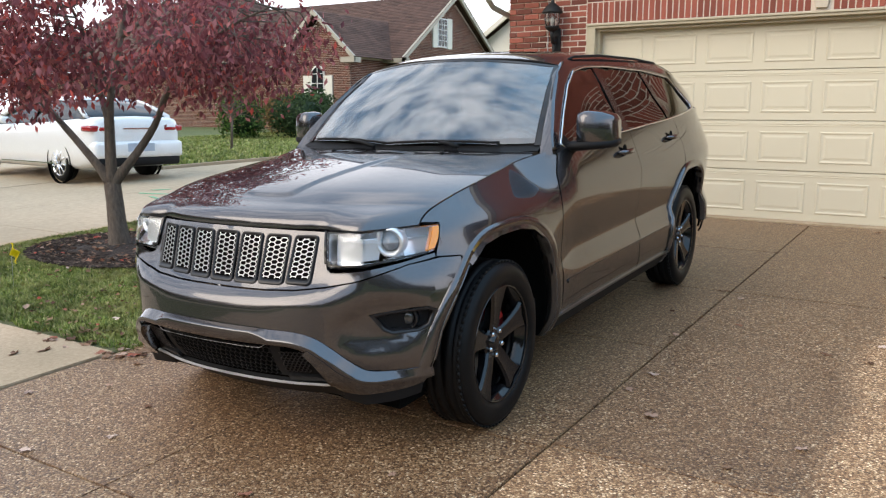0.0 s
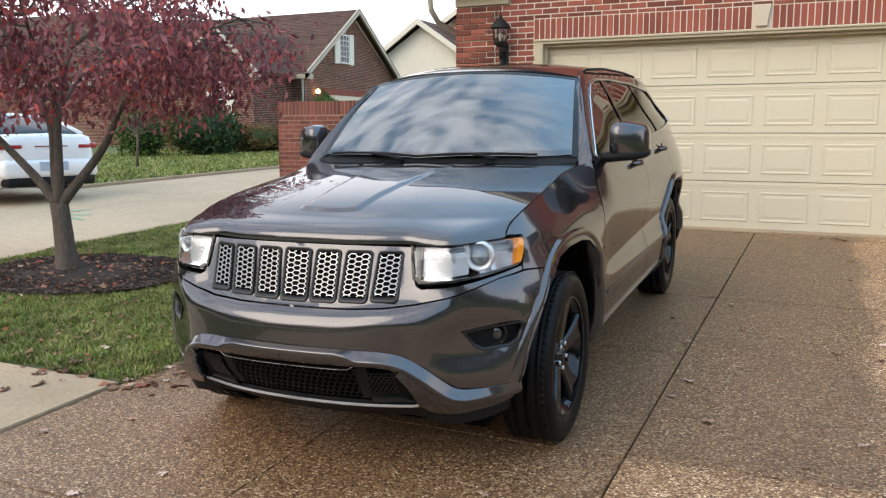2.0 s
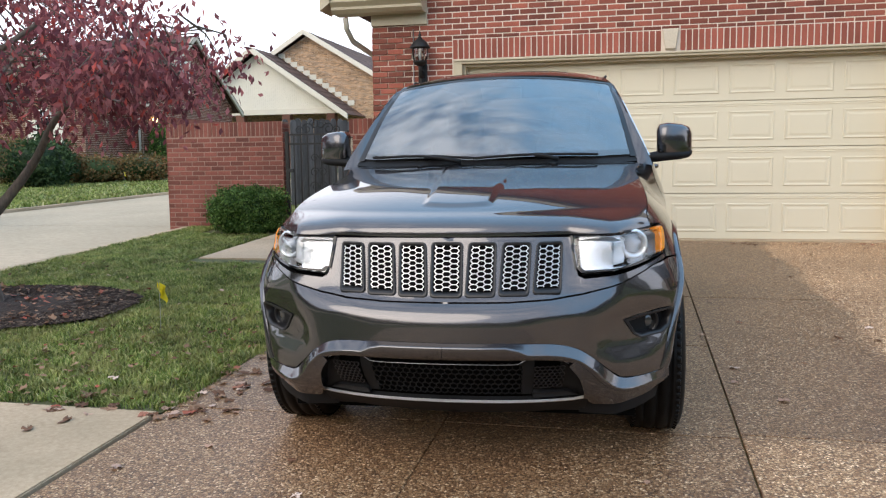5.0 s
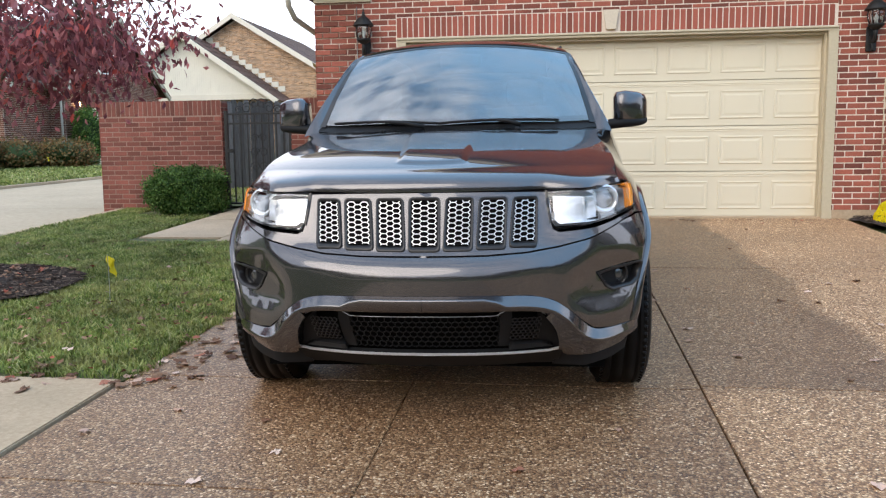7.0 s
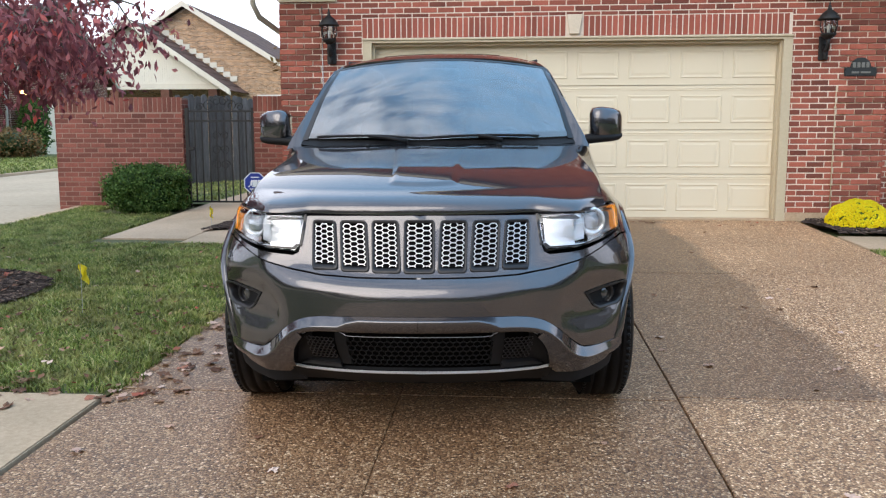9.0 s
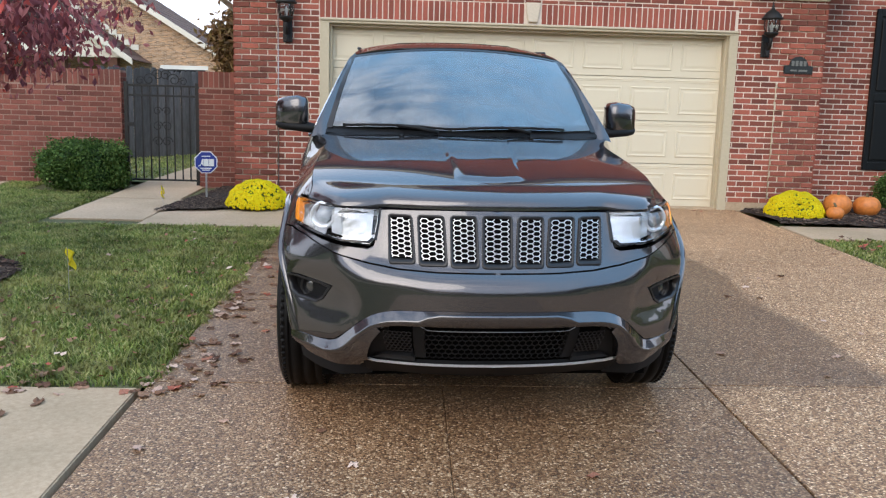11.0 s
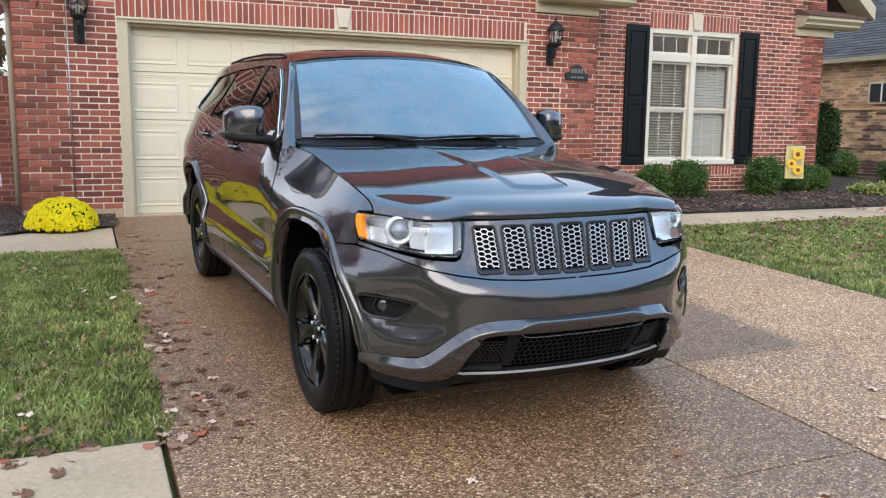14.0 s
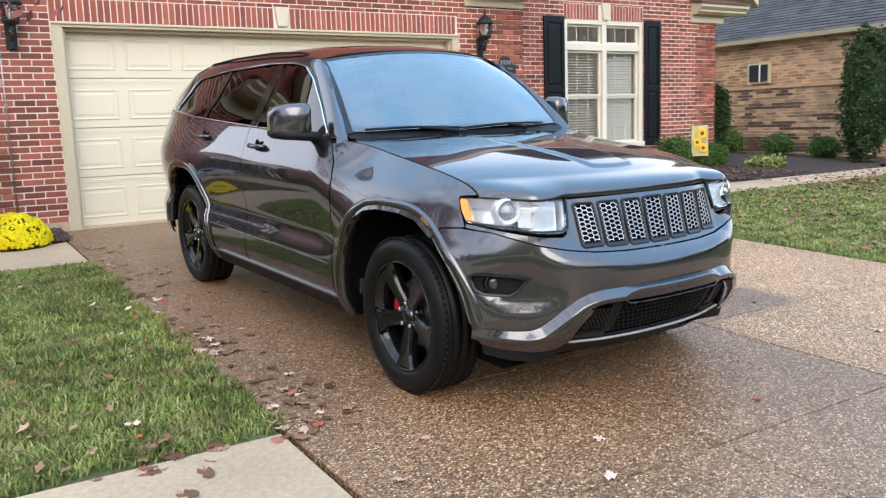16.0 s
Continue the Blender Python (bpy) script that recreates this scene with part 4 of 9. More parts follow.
def dense(pts, n=10):
    """Catmull-Rom samples through points."""
    out = []
    P = [Vector(p) for p in pts]
    P = [2 * P[0] - P[1]] + P + [2 * P[-1] - P[-2]]
    for i in range(1, len(P) - 2):
        a, b, c, d = P[i - 1:i + 3]
        for k in range(n):
            t = k / n
            out.append(0.5 * (2 * b + (c - a) * t + (2 * a - 5 * b + 4 * c - d) * t * t + (3 * b - a - 3 * c + d) * t ** 3))
    out.append(P[-2])
    return out


PL = dense(PLAN)
PL_S = [0.0]
for a, b in zip(PL, PL[1:]):
    PL_S.append(PL_S[-1] + (b - a).length)
FRONT_PROFILE = pchip([(0.16, 0.29), (0.22, 0.20), (0.27, 0.15), (0.31, 0.115), (0.34, 0.092), (0.38, 0.060), (0.42, 0.032), (0.47, 0.006), (0.51, 0.0), (0.56, 0.0), (0.64, 0.0005), (0.674, 0.002), (0.686, 0.006), (0.700, 0.028), (0.715, 0.055), (0.73, 0.077), (0.76, 0.09), (0.82, 0.108), (0.94, 0.145), (0.96, 0.16), (1.0, 0.2), (1.1, 0.35)])
CORNER_PROFILE = pchip([(0.16, 0.10), (0.22, 0.045), (0.27, 0.026), (0.31, 0.018), (0.36, 0.012), (0.41, 0.006), (0.45, 0.0), (0.64, 0.0), (0.74, 0.004), (0.80, 0.010), (0.83, 0.016), (0.86, 0.020), (0.93, 0.028), (0.95, 0.040), (0.97, 0.062), (1.02, 0.13), (1.1, 0.25)])
FENDER_PROFILE = pchip([(0.16, 0.2), (0.24, 0.09), (0.30, 0.05), (0.36, 0.025), (0.50, 0.008), (0.70, 0.0), (0.82, 0.003), (0.90, 0.014), (0.94, 0.026), (0.97, 0.050), (1.03, 0.105), (1.08, 0.145), (1.12, 0.172), (1.16, 0.195), (1.2, 0.22)])
DOOR_PROFILE = pchip([(0.16, 0.2), (0.24, 0.10), (0.30, 0.055), (0.36, 0.022), (0.44, 0.007), (0.52, 0.005), (0.56, 0.007), (0.575, 0.012), (0.612, 0.031), (0.630, 0.040), (0.66, 0.041), (0.70, 0.0335), (0.75, 0.0245), (0.80, 0.0165), (0.86, 0.0090), (0.91, 0.0050), (0.95, 0.0045), (0.99, 0.0095), (1.04, 0.026), (1.10, 0.049), (1.15, 0.069), (1.20, 0.088), (1.26, 0.115)])


SEAM_LIFT = pchip([(0.0, 0.0), (0.25, 0.004), (0.40, 0.015), (0.54, 0.032), (0.67, 0.057), (0.79, 0.090), (0.87, 0.113), (1.05, 0.125)])     # how far the shut line rises along the nose


def plan_at(s):
    s = max(0.0, min(PL_S[-1] - 1e-6, s))
    lo, hi = 0, len(PL_S) - 1
    while hi - lo > 1:
        m = (lo + hi) // 2
        if PL_S[m] <= s:
            lo = m
        else:
            hi = m
    t = (s - PL_S[lo]) / (PL_S[hi] - PL_S[lo])
    p = PL[lo].lerp(PL[hi], t)
    d0 = (PL[min(lo + 1, len(PL) - 1)] - PL[max(lo - 1, 0)]).normalized()
    d1 = (PL[min(hi + 1, len(PL) - 1)] - PL[max(hi - 1, 0)]).normalized()
    d = d0.lerp(d1, t).normalized()
    return p, Vector((d.y * min(1.0, s / 0.15), -d.x)).normalized()


def sx(x):
    """Way along the plan outline to the front point with this x."""
    for i in range(len(PL) - 1):
        if PL[i].x <= x <= PL[i + 1].x:
            return PL_S[i] + (x - PL[i].x) / (PL[i + 1].x - PL[i].x + 1e-9) * (PL_S[i + 1] - PL_S[i])
    return 1.6


def sy(y):
    """Way along the plan outline to the side point with this y."""
    for i in range(len(PL) - 1):
        if PL[i].y <= y <= PL[i + 1].y and PL[i].x > 0.5:
            return PL_S[i] + (y - PL[i].y) / (PL[i + 1].y - PL[i].y + 1e-9) * (PL_S[i + 1] - PL_S[i])
    return PL_S[-1]


def skin(s, z):
    """The body's outer skin, front and side."""
    p, nrm = plan_at(s)
    wf = smooth01(0.95, 0.72, -nrm.y if nrm.y < 0 else 0.0)     # 0 dead ahead, 1 past the corner's start
    ws = smooth01(0.62, 0.12, -nrm.y if nrm.y < 0 else 0.0)     # 1 on the flank
    lift = SEAM_LIFT(min(s, 1.05)) * smooth01(0.93, 0.76, z) * smooth01(0.50, 0.64, z)
    front = FRONT_PROFILE(z - lift) * (1 - wf) + CORNER_PROFILE(z) * wf
    wd = smooth01(0.30, 0.80, p.y)
    side = FENDER_PROFILE(z) * (1 - wd) + DOOR_PROFILE(z) * wd
    d = front * (1 - ws) + side * ws
    # flank bulge over the wheels
    if p.x > 0.6:
        d -= 0.02 * math.exp(-((p.y) / 0.38) ** 2) * smooth01(0.95, 0.75, z) + 0.03 * math.exp(-((p.y - 2.915) / 0.40) ** 2) * smooth01(1.0, 0.75, z)
        d -= 0.045 * smooth01(-0.80, -0.52, p.y) * smooth01(0.55, -0.10, p.y) * smooth01(0.90, 0.70, z)
    # scooped recess round the fog lamp
    r2 = ((s - FOG_S + 0.01) / 0.205) ** 2 + ((z - 0.592 - 0.10 * (s - FOG_S)) / 0.108) ** 2
    if r2 < 1.0:
        d += 0.018 * smooth01(1.0, 0.40, r2)
    q = p - nrm * d
    return Vector((q.x, q.y, z))


FOG_S = sx(0.70)
GLASS_X = pchip([(1.10, 0.868), (1.16, 0.848), (1.25, 0.808), (1.35, 0.760), (1.45, 0.712), (1.55, 0.660), (1.60, 0.628), (1.66, 0.57)])


def cab(y, z):
    """The cabin's side above the belt."""
    x = GLASS_X(z) - 0.052 * smooth01(2.6, 3.7, y) * (y - 2.6) / 1.1 - 0.02 * smooth01(1.3, 0.5, y)
    x += 0.042 * smooth01(1.6, 3.0, y) * smooth01(3.74, 3.42, y) * smooth01(1.48, 1.27, z)
    return Vector((x, y, z))


def map_normal(f, u, v, out):
    e = 0.004
    n = (f(u + e, v) - f(u - e, v)).cross(f(u, v + e) - f(u, v - e))
    n.normalize()
    return n if n.dot(out) > 0 else -n


def outward(p):
    return Vector((p.x if abs(p.x) > 0.3 else p.x * 0.3, (p.y - 1.4) * 0.35, (p.z - 0.75) * 0.8 + 0.05))


def inset_poly(poly, d):
    n = len(poly)
    area = sum(poly[i][0] * poly[(i + 1) % n][1] - poly[(i + 1) % n][0] * poly[i][1] for i in range(n))
    sg = 1 if area > 0 else -1
    out = []
    for i in range(n):
        p, a, b = Vector(poly[i]), Vector(poly[i - 1]), Vector(poly[(i + 1) % n])
        e0, e1 = (p - a).normalized(), (b - p).normalized()
        n0, n1 = Vector((-e0.y, e0.x)) * sg, Vector((-e1.y, e1.x)) * sg
        m = n0 + n1
        if m.length < 1e-4:
            m = n0
        m.normalize()
        k = d / max(0.45, m.dot(n0))
        q = p + m * k
        out.append((q.x, q.y))
    return out


def patch(poly, f, step=0.05, inset=0.0025, depth=0.014, off=0.0, back=False, mirror=False, lip=0.0):
    """A panel: a flat outline cut into a grid and laid on the surface f, with its edges turned in.
    off lifts it; back closes it into a pane; mirror gives the other side's twin."""
    poly = inset_poly(poly, inset) if inset else poly
    bm = bmesh.new()
    bm.faces.new([bm.verts.new((u, v, 0)) for u, v in poly])
    for ax in (0, 1):
        lo, hi = min(p[ax] for p in poly), max(p[ax] for p in poly)
        k = math.ceil((lo + 1e-4) / step)
        while k * step < hi - 1e-4:
            co, no = [0, 0, 0], [0, 0, 0]
            co[ax], no[ax] = k * step, 1
            bmesh.ops.bisect_plane(bm, geom=bm.verts[:] + bm.edges[:] + bm.faces[:], plane_co=co, plane_no=no)
            k += 1
    bmesh.ops.triangulate(bm, faces=[fc for fc in bm.faces if len(fc.verts) > 4])
    rim = [e for e in bm.edges if e.is_boundary]
    uv = {v: (v.co.x, v.co.y) for v in bm.verts}
    rimv = {v for e in rim for v in e.verts}
    nr, inner = {}, {}
    for v, (a, b) in uv.items():
        p = f(a, b)
        nr[v] = map_normal(f, a, b, outward(p))
        v.co = p + nr[v] * off
    for v in rimv:
        inner[v] = bm.verts.new(v.co - nr[v] * depth)
    bm.normal_update()
    tot = sum(fc.normal.dot(nr[fc.verts[0]]) * fc.calc_area() for fc in bm.faces)
    faces = bm.faces[:]
    if tot < 0:
        bmesh.ops.reverse_faces(bm, faces=faces)
    tops = bm.faces[:]
    for e in rim:
        e.smooth = False
        lf = e.link_faces[0]
        for lp in lf.loops:
            if lp.edge == e:
                a, b = lp.vert, lp.link_loop_next.vert
        bm.faces.new((b, a, inner[a], inner[b]))
    if back:
        bk = {v: inner[v] if v in inner else bm.verts.new(v.co - nr[v] * depth) for v in uv}
        for fc in tops:
            bm.faces.new([bk[v] for v in reversed(fc.verts[:])])
    if mirror:
        for v in bm.verts:
            v.co.x = -v.co.x
        bmesh.ops.reverse_faces(bm, faces=bm.faces[:])
    return bm


def both(name, poly, f, material, parent, label="", **k):
    return [part(name, patch(poly, f, mirror=mi, **k), material, parent, label, True) for mi in (False, True)]


def half(pts):
    """A front outline from its right half: points (x, z) from the middle outwards and back to the middle."""
    r = [(sx(x) if x >= 0 else -sx(-x), z) for x, z in pts]
    return r + [(-s, z) for s, z in reversed(r) if s > 1e-6]


def skin2(s, z):
    p = skin(abs(s), z)
    return Vector((p.x if s >= 0 else -p.x, p.y, p.z))


# outline curves shared by neighbouring panels
ARCH_F = [(-0.575, 0.30), (-0.560, 0.40), (-0.522, 0.54), (-0.455, 0.668), (-0.355, 0.775), (-0.235, 0.838), (-0.10, 0.858), (0.08, 0.858), (0.20, 0.838), (0.305, 0.775), (0.39, 0.668), (0.442, 0.54), (0.468, 0.40), (0.475, 0.24)]
ARCH_B = [(-0.480, 0.30), (-0.472, 0.40), (-0.448, 0.54), (-0.398, 0.668), (-0.318, 0.775), (-0.215, 0.835)] + ARCH_F[6:]
ARCH_R = [(2.915 - y, z) for y, z in reversed(ARCH_B)]
ARCH_R = [(y, z + 0.02) for y, z in ARCH_R]


def ze(y):
    """Height of the bonnet's side edge."""
    return pchip([(-0.56, 0.957), (-0.52, 0.985), (-0.45, 1.012), (-0.25, 1.052), (0.0, 1.084), (0.25, 1.114), (0.45, 1.143), (0.60, 1.165)])(y)


HOOD_Y0 = -0.555
# fender: front seam at the bumper line, arch, door seam, bonnet edge
fender = [(sy(-0.545), ze(-0.545)), (sy(-0.463), 0.960), (sy(-0.485), 0.90), (sy(-0.507), 0.856), (sy(-0.515), 0.835), (sy(-0.40), 0.825)]
fender += [(sy(y - 0.0), z) for y, z in ARCH_F[4:]]
fender += [(sy(0.56), 0.24), (sy(0.56), 0.60), (sy(0.555), 0.95), (sy(0.60), 1.05), (sy(0.66), 1.14), (sy(0.62), 1.168)]
fender += [(sy(y), ze(y)) for y in (0.5, 0.35, 0.2, 0.05, -0.1, -0.25, -0.35, -0.43, -0.48, -0.51, -0.53)]
both("fender", fender, skin, "paint", suv)
belt = pchip([(0.55, 1.165), (1.0, 1.178), (1.8, 1.205), (2.6, 1.238), (3.3, 1.28), (3.7, 1.30)])
door_f = [(sy(0.565), 0.345), (sy(1.0), 0.345), (sy(1.765), 0.345), (sy(1.775), 0.8), (sy(1.775), belt(1.775))] + [(sy(y), belt(y)) for y in (1.5, 1.25, 1.0, 0.8, 0.68)] + [(sy(0.665), 1.14), (sy(0.605), 1.05), (sy(0.56), 0.95), (sy(0.565), 0.6)]
front_door = both("front_door", door_f, skin, "paint", suv)
door_r = [(sy(1.775), 0.345), (sy(2.30), 0.345), (sy(2.405), 0.40), (sy(2.45), 0.56), (sy(2.50), 0.70), (sy(2.585), 0.81), (sy(2.69), 0.88), (sy(2.74), 1.0), (sy(2.745), belt(2.745))] + [(sy(y), belt(y)) for y in (2.5, 2.25, 2.0)] + [(sy(1.775), belt(1.775)), (sy(1.775), 0.8)]
rear_door = both("rear_door", door_r, skin, "paint", suv)
quarter = [(sy(2.745), belt(2.745)), (sy(2.74), 1.0), (sy(2.70), 0.885)] + [(sy(y), z) for y, z in ARCH_R if y > 2.72] + [(sy(3.45), 0.32), (sy(3.78), 0.36), (sy(3.80), 0.8), (sy(3.76), 1.295), (sy(3.3), belt(3.3)), (sy(3.0), belt(3.0))]
both("quarter_panel", quarter, skin, "paint", suv)
rocker = [(sy(0.50), 0.235), (sy(2.40), 0.235), (sy(2.41), 0.345), (sy(0.50), 0.345)]
both("rocker_panel", rocker, skin, "black", suv, "black plastic sill", off=0.004)
both("sill_trim", [(sy(0.53), 0.340), (sy(2.38), 0.340), (sy(2.38), 0.352), (sy(0.53), 0.352)], skin, "satin", suv, "bright sill trim", off=0.012, inset=0, step=0.15)
both("door_moulding", [(sy(0.62), 0.495), (sy(2.42), 0.515), (sy(2.42), 0.535), (sy(0.62), 0.515)], skin, "paint", suv, off=0.006, inset=0, step=0.08)
tail = [(sy(3.80), 0.36), (PL_S[-1] - 0.001, 0.36), (PL_S[-1] - 0.001, 1.25), (sy(3.78), 1.25)]
both("tailgate", tail, skin, "paint", suv, step=0.1)

# dark inner shell behind the gaps
shell = [(sy(-0.46), 0.90), (sy(-0.36), 0.86)] + [(sy(y * 1.03), z + 0.02) for y, z in ARCH_F[5:-2]] + [(sy(0.52), 0.20), (sy(2.36), 0.20)] + [(sy(y), z + 0.02) for y, z in ARCH_R[2:-3]] + [(sy(3.45), 0.34), (sy(3.75), 0.38), (sy(3.7), 1.26), (sy(2.5), 1.20), (sy(0.8), 1.14), (sy(0.3), 1.07), (sy(-0.2), 1.0)]
both("inner_panel", shell, skin, "void", suv, off=-0.025, step=0.12, inset=0)

# bumper
seam = [(0.0, 0.714), (0.25, 0.716), (0.40, 0.724), (0.52, 0.739), (0.62, 0.762), (0.71, 0.795), (0.765, 0.818)]
ledge = [(0.0, 0.578), (0.27, 0.578), (0.40, 0.574), (0.48, 0.553), (0.54, 0.512), (0.60, 0.455), (0.645, 0.418), (0.70, 0.408), (0.785, 0.412)]
fog_in = [(0.661, 0.631), (0.709, 0.641), (0.794, 0.653), (0.806, 0.640), (0.796, 0.576), (0.777, 0.554), (0.719, 0.549), (0.696, 0.567)]
up_out = [(sx(x), z) for x, z in seam] + [(sy(-0.50), 0.83), (sy(-0.40), 0.822)]
low_edge = [(sx(x), z) for x, z in reversed(ledge)]
# the upper bumper is cut round the lamp recess: an inner and an outer part in one outline with a slit
slit = [(sx(x), z) for x, z in fog_in]
bump_poly = [(0.0, 0.714)] + up_out[1:] + [(sy(-0.455), 0.668), (sy(-0.522), 0.54), (sy(-0.550), 0.43)]
upper = bump_poly + low_edge
bumper = new("bumper")
bumper.parent = suv
def clip_u(poly, u, keep_less):
    """Cuts an outline at a given u."""
    out = []
    n = len(poly)
    for i in range(n):
        a, b = poly[i], poly[(i + 1) % n]
        ia, ib = (a[0] <= u) == keep_less, (b[0] <= u) == keep_less
        if ia:
            out.append(a)
        if ia != ib:
            t = (u - a[0]) / (b[0] - a[0])
            out.append((u, a[1] + t * (b[1] - a[1])))
    return out


def fog_cut(outer, hole, f):
    """Panel outlines round a hole: left of it, right of it, above and below."""
    u0, u1 = min(p[0] for p in hole), max(p[0] for p in hole)
    left, rest = clip_u(outer, u0, True), clip_u(outer, u0, False)
    mid, right = clip_u(rest, u1, True), clip_u(rest, u1, False)
    a = max(range(len(hole)), key=lambda i: -hole[i][0])
    b = max(range(len(hole)), key=lambda i: hole[i][0])
    h = hole[a:] + hole[:a]
    ib = (b - a) % len(hole)
    c1, c2 = h[:ib + 1], [h[0]] + h[:ib - 1:-1] if ib else h
    zt = sum(p[1] for p in c1) / len(c1) > sum(p[1] for p in c2) / len(c2)
    top_c, bot_c = (c1, c2) if zt else (c2, c1)
    zc = h[0][1]
    up = [p for p in mid]
    # outline of mid: split into the upper and the lower chain
    mu0 = [p for p in mid if abs(p[0] - u0) < 1e-6]
    mu1 = [p for p in mid if abs(p[0] - u1) < 1e-6]
    inner = [p for p in mid if u0 + 1e-6 < p[0] < u1 - 1e-6]
    hi = sorted([p for p in inner if p[1] > zc], key=lambda p: p[0])
    lo = sorted([p for p in inner if p[1] <= zc], key=lambda p: p[0])
    t0, b0 = max(mu0, key=lambda p: p[1]), min(mu0, key=lambda p: p[1])
    t1, b1 = max(mu1, key=lambda p: p[1]), min(mu1, key=lambda p: p[1])
    top = [t0] + hi + [t1] + list(reversed(top_c))
    bot = [b0] + lo + [b1] + list(reversed(bot_c))
    return left, right, top, bot


fl, fr, ft, fb = fog_cut(upper, slit, skin)
bm = bmesh.new()
for sgn in (False, True):
    for poly in (fl, fr, ft, fb):
        tmp = bpy.data.meshes.new("tmp")
        b2 = patch(poly, skin2, step=0.035, inset=0, depth=0.012, mirror=sgn)
        b2.to_mesh(tmp)
        b2.free()
        bm.from_mesh(tmp)
        bpy.data.meshes.remove(tmp)
bmesh.ops.delete(bm, geom=[f for f in bm.faces if all(abs(v.co.x) < 0.0005 for v in f.verts)], context="FACES")
bmesh.ops.remove_doubles(bm, verts=bm.verts[:], dist=0.0004)
for e in bm.edges:
    if all(abs(v.co.x) < 0.001 for v in e.verts):
        e.smooth = True
part("upper_fascia", bm, "paint", bumper, "", True)

# lower fascia stands proud under the moustache ledge
IN_TOP = [(0.0, 0.500), (0.24, 0.500), (0.285, 0.508), (0.325, 0.526), (0.39, 0.524), (0.445, 0.498), (0.487, 0.452), (0.518, 0.395), (0.532, 0.358)]
LEDGE = [(sx(x), z) for x, z in ledge] + [(sy(-0.562), 0.416)]


def offset_curve(pts, d):
    out = []
    for i, (u, z) in enumerate(pts):
        a, b = Vector(pts[max(i - 1, 0)]), Vector(pts[min(i + 1, len(pts) - 1)])
        t = (b - a).normalized()
        out.append((u + t.y * d, z - t.x * d))
    return out


low_top = offset_curve(LEDGE, 0.046)
low_top[0] = (0.0, low_top[0][1])
low_poly = [q for q in low_top if q[0] > sx(0.40)] + [(sy(-0.572), 0.37), (sy(-0.578), 0.35), (sy(-0.584), 0.335), (sx(0.76), 0.318), (sx(0.70), 0.311), (sx(0.62), 0.309), (sx(0.575), 0.314), (sx(0.556), 0.332), (sx(0.548), 0.352)] + [(sx(x), z) for x, z in reversed(IN_TOP) if x > 0.39]


def skin_low(s, z):
    """The lower fascia: proud at the ledge, drawn in towards its lower edge."""
    p = skin(s, z)
    return p + map_normal(skin, s, z, outward(p)) * (0.036 * ledge_fade(s) - 0.050 * smooth01(0.40, 0.24, z))


def ledge_fade(s):
    """The ledge dies away towards the wheel arch."""
    return 0.10 + 0.90 * smooth01(sy(-0.562), sy(-0.562) - 0.36, s)


both("lower_fascia", low_poly, skin_low, "paint", bumper, off=0.0, inset=0, depth=0.05, step=0.03)
bm = bmesh.new()
for sgn in (1, -1):
    rows = []
    base = [Vector((q.x, q.y)) for q in dense(LEDGE, 5)]
    base = [(q.x, q.y) for q in base]
    for dd, dm, off in ((0.0, 0.0, -0.004), (0.003, 0.001, 0.002), (0.030, 0.006, 0.030), (0.034, 0.009, 0.0355), (0.038, 0.014, 0.036), (0.054, 0.054, 0.034), (0.060, 0.060, -0.01)):
        row = []
        outer, inner_ = offset_curve(base, dd), offset_curve(base, dm)
        for (u, z), (um, zm) in zip(outer, inner_):
            w = smooth01(0.25, 0.30, u)
            u, z = max(0.0, um + (u - um) * w), zm + (z - zm) * w
            q = skin(u, z)
            q = q + map_normal(skin, u, z, outward(q)) * (off * ledge_fade(u) if off > 0 else off)
            row.append(bm.verts.new((sgn * q.x, q.y, q.z)))
        rows.append(row)
    for a, b in zip(rows, rows[1:]):
        for i in range(len(a) - 1):
            bm.faces.new((a[i], a[i + 1], b[i + 1], b[i]) if sgn > 0 else (b[i], b[i + 1], a[i + 1], a[i]))
    for i in range(len(base) - 1):
        e = bm.edges.get((rows[1][i], rows[1][i + 1]))
        if e:
            e.smooth = False
bmesh.ops.remove_doubles(bm, verts=bm.verts[:], dist=0.0004)
bm.normal_update()
if sum(f.normal.z for f in bm.faces) < 0:
    bmesh.ops.reverse_faces(bm, faces=bm.faces[:])
part("ledge", bm, "paint", bumper, "painted ledge over the lower intake", True)
# body paint in shade under the corners, put in as black pieces
both("corner_valance", [(sx(0.545), 0.352), (sx(0.575), 0.33), (sx(0.70), 0.325), (sy(-0.585), 0.35), (sy(-0.59), 0.285), (sx(0.72), 0.262), (sx(0.64), 0.252), (sx(0.545), 0.248)], skin, "black", bumper, "black piece for the shaded paint under the bumper corner", off=-0.016, inset=0, depth=0.03, step=0.06)


def skin_chin(s, z):
    p = skin2(s, z)
    return p + map_normal(skin2, s, z, outward(p)) * (0.004 - 0.03 * smooth01(0.34, 0.23, z))


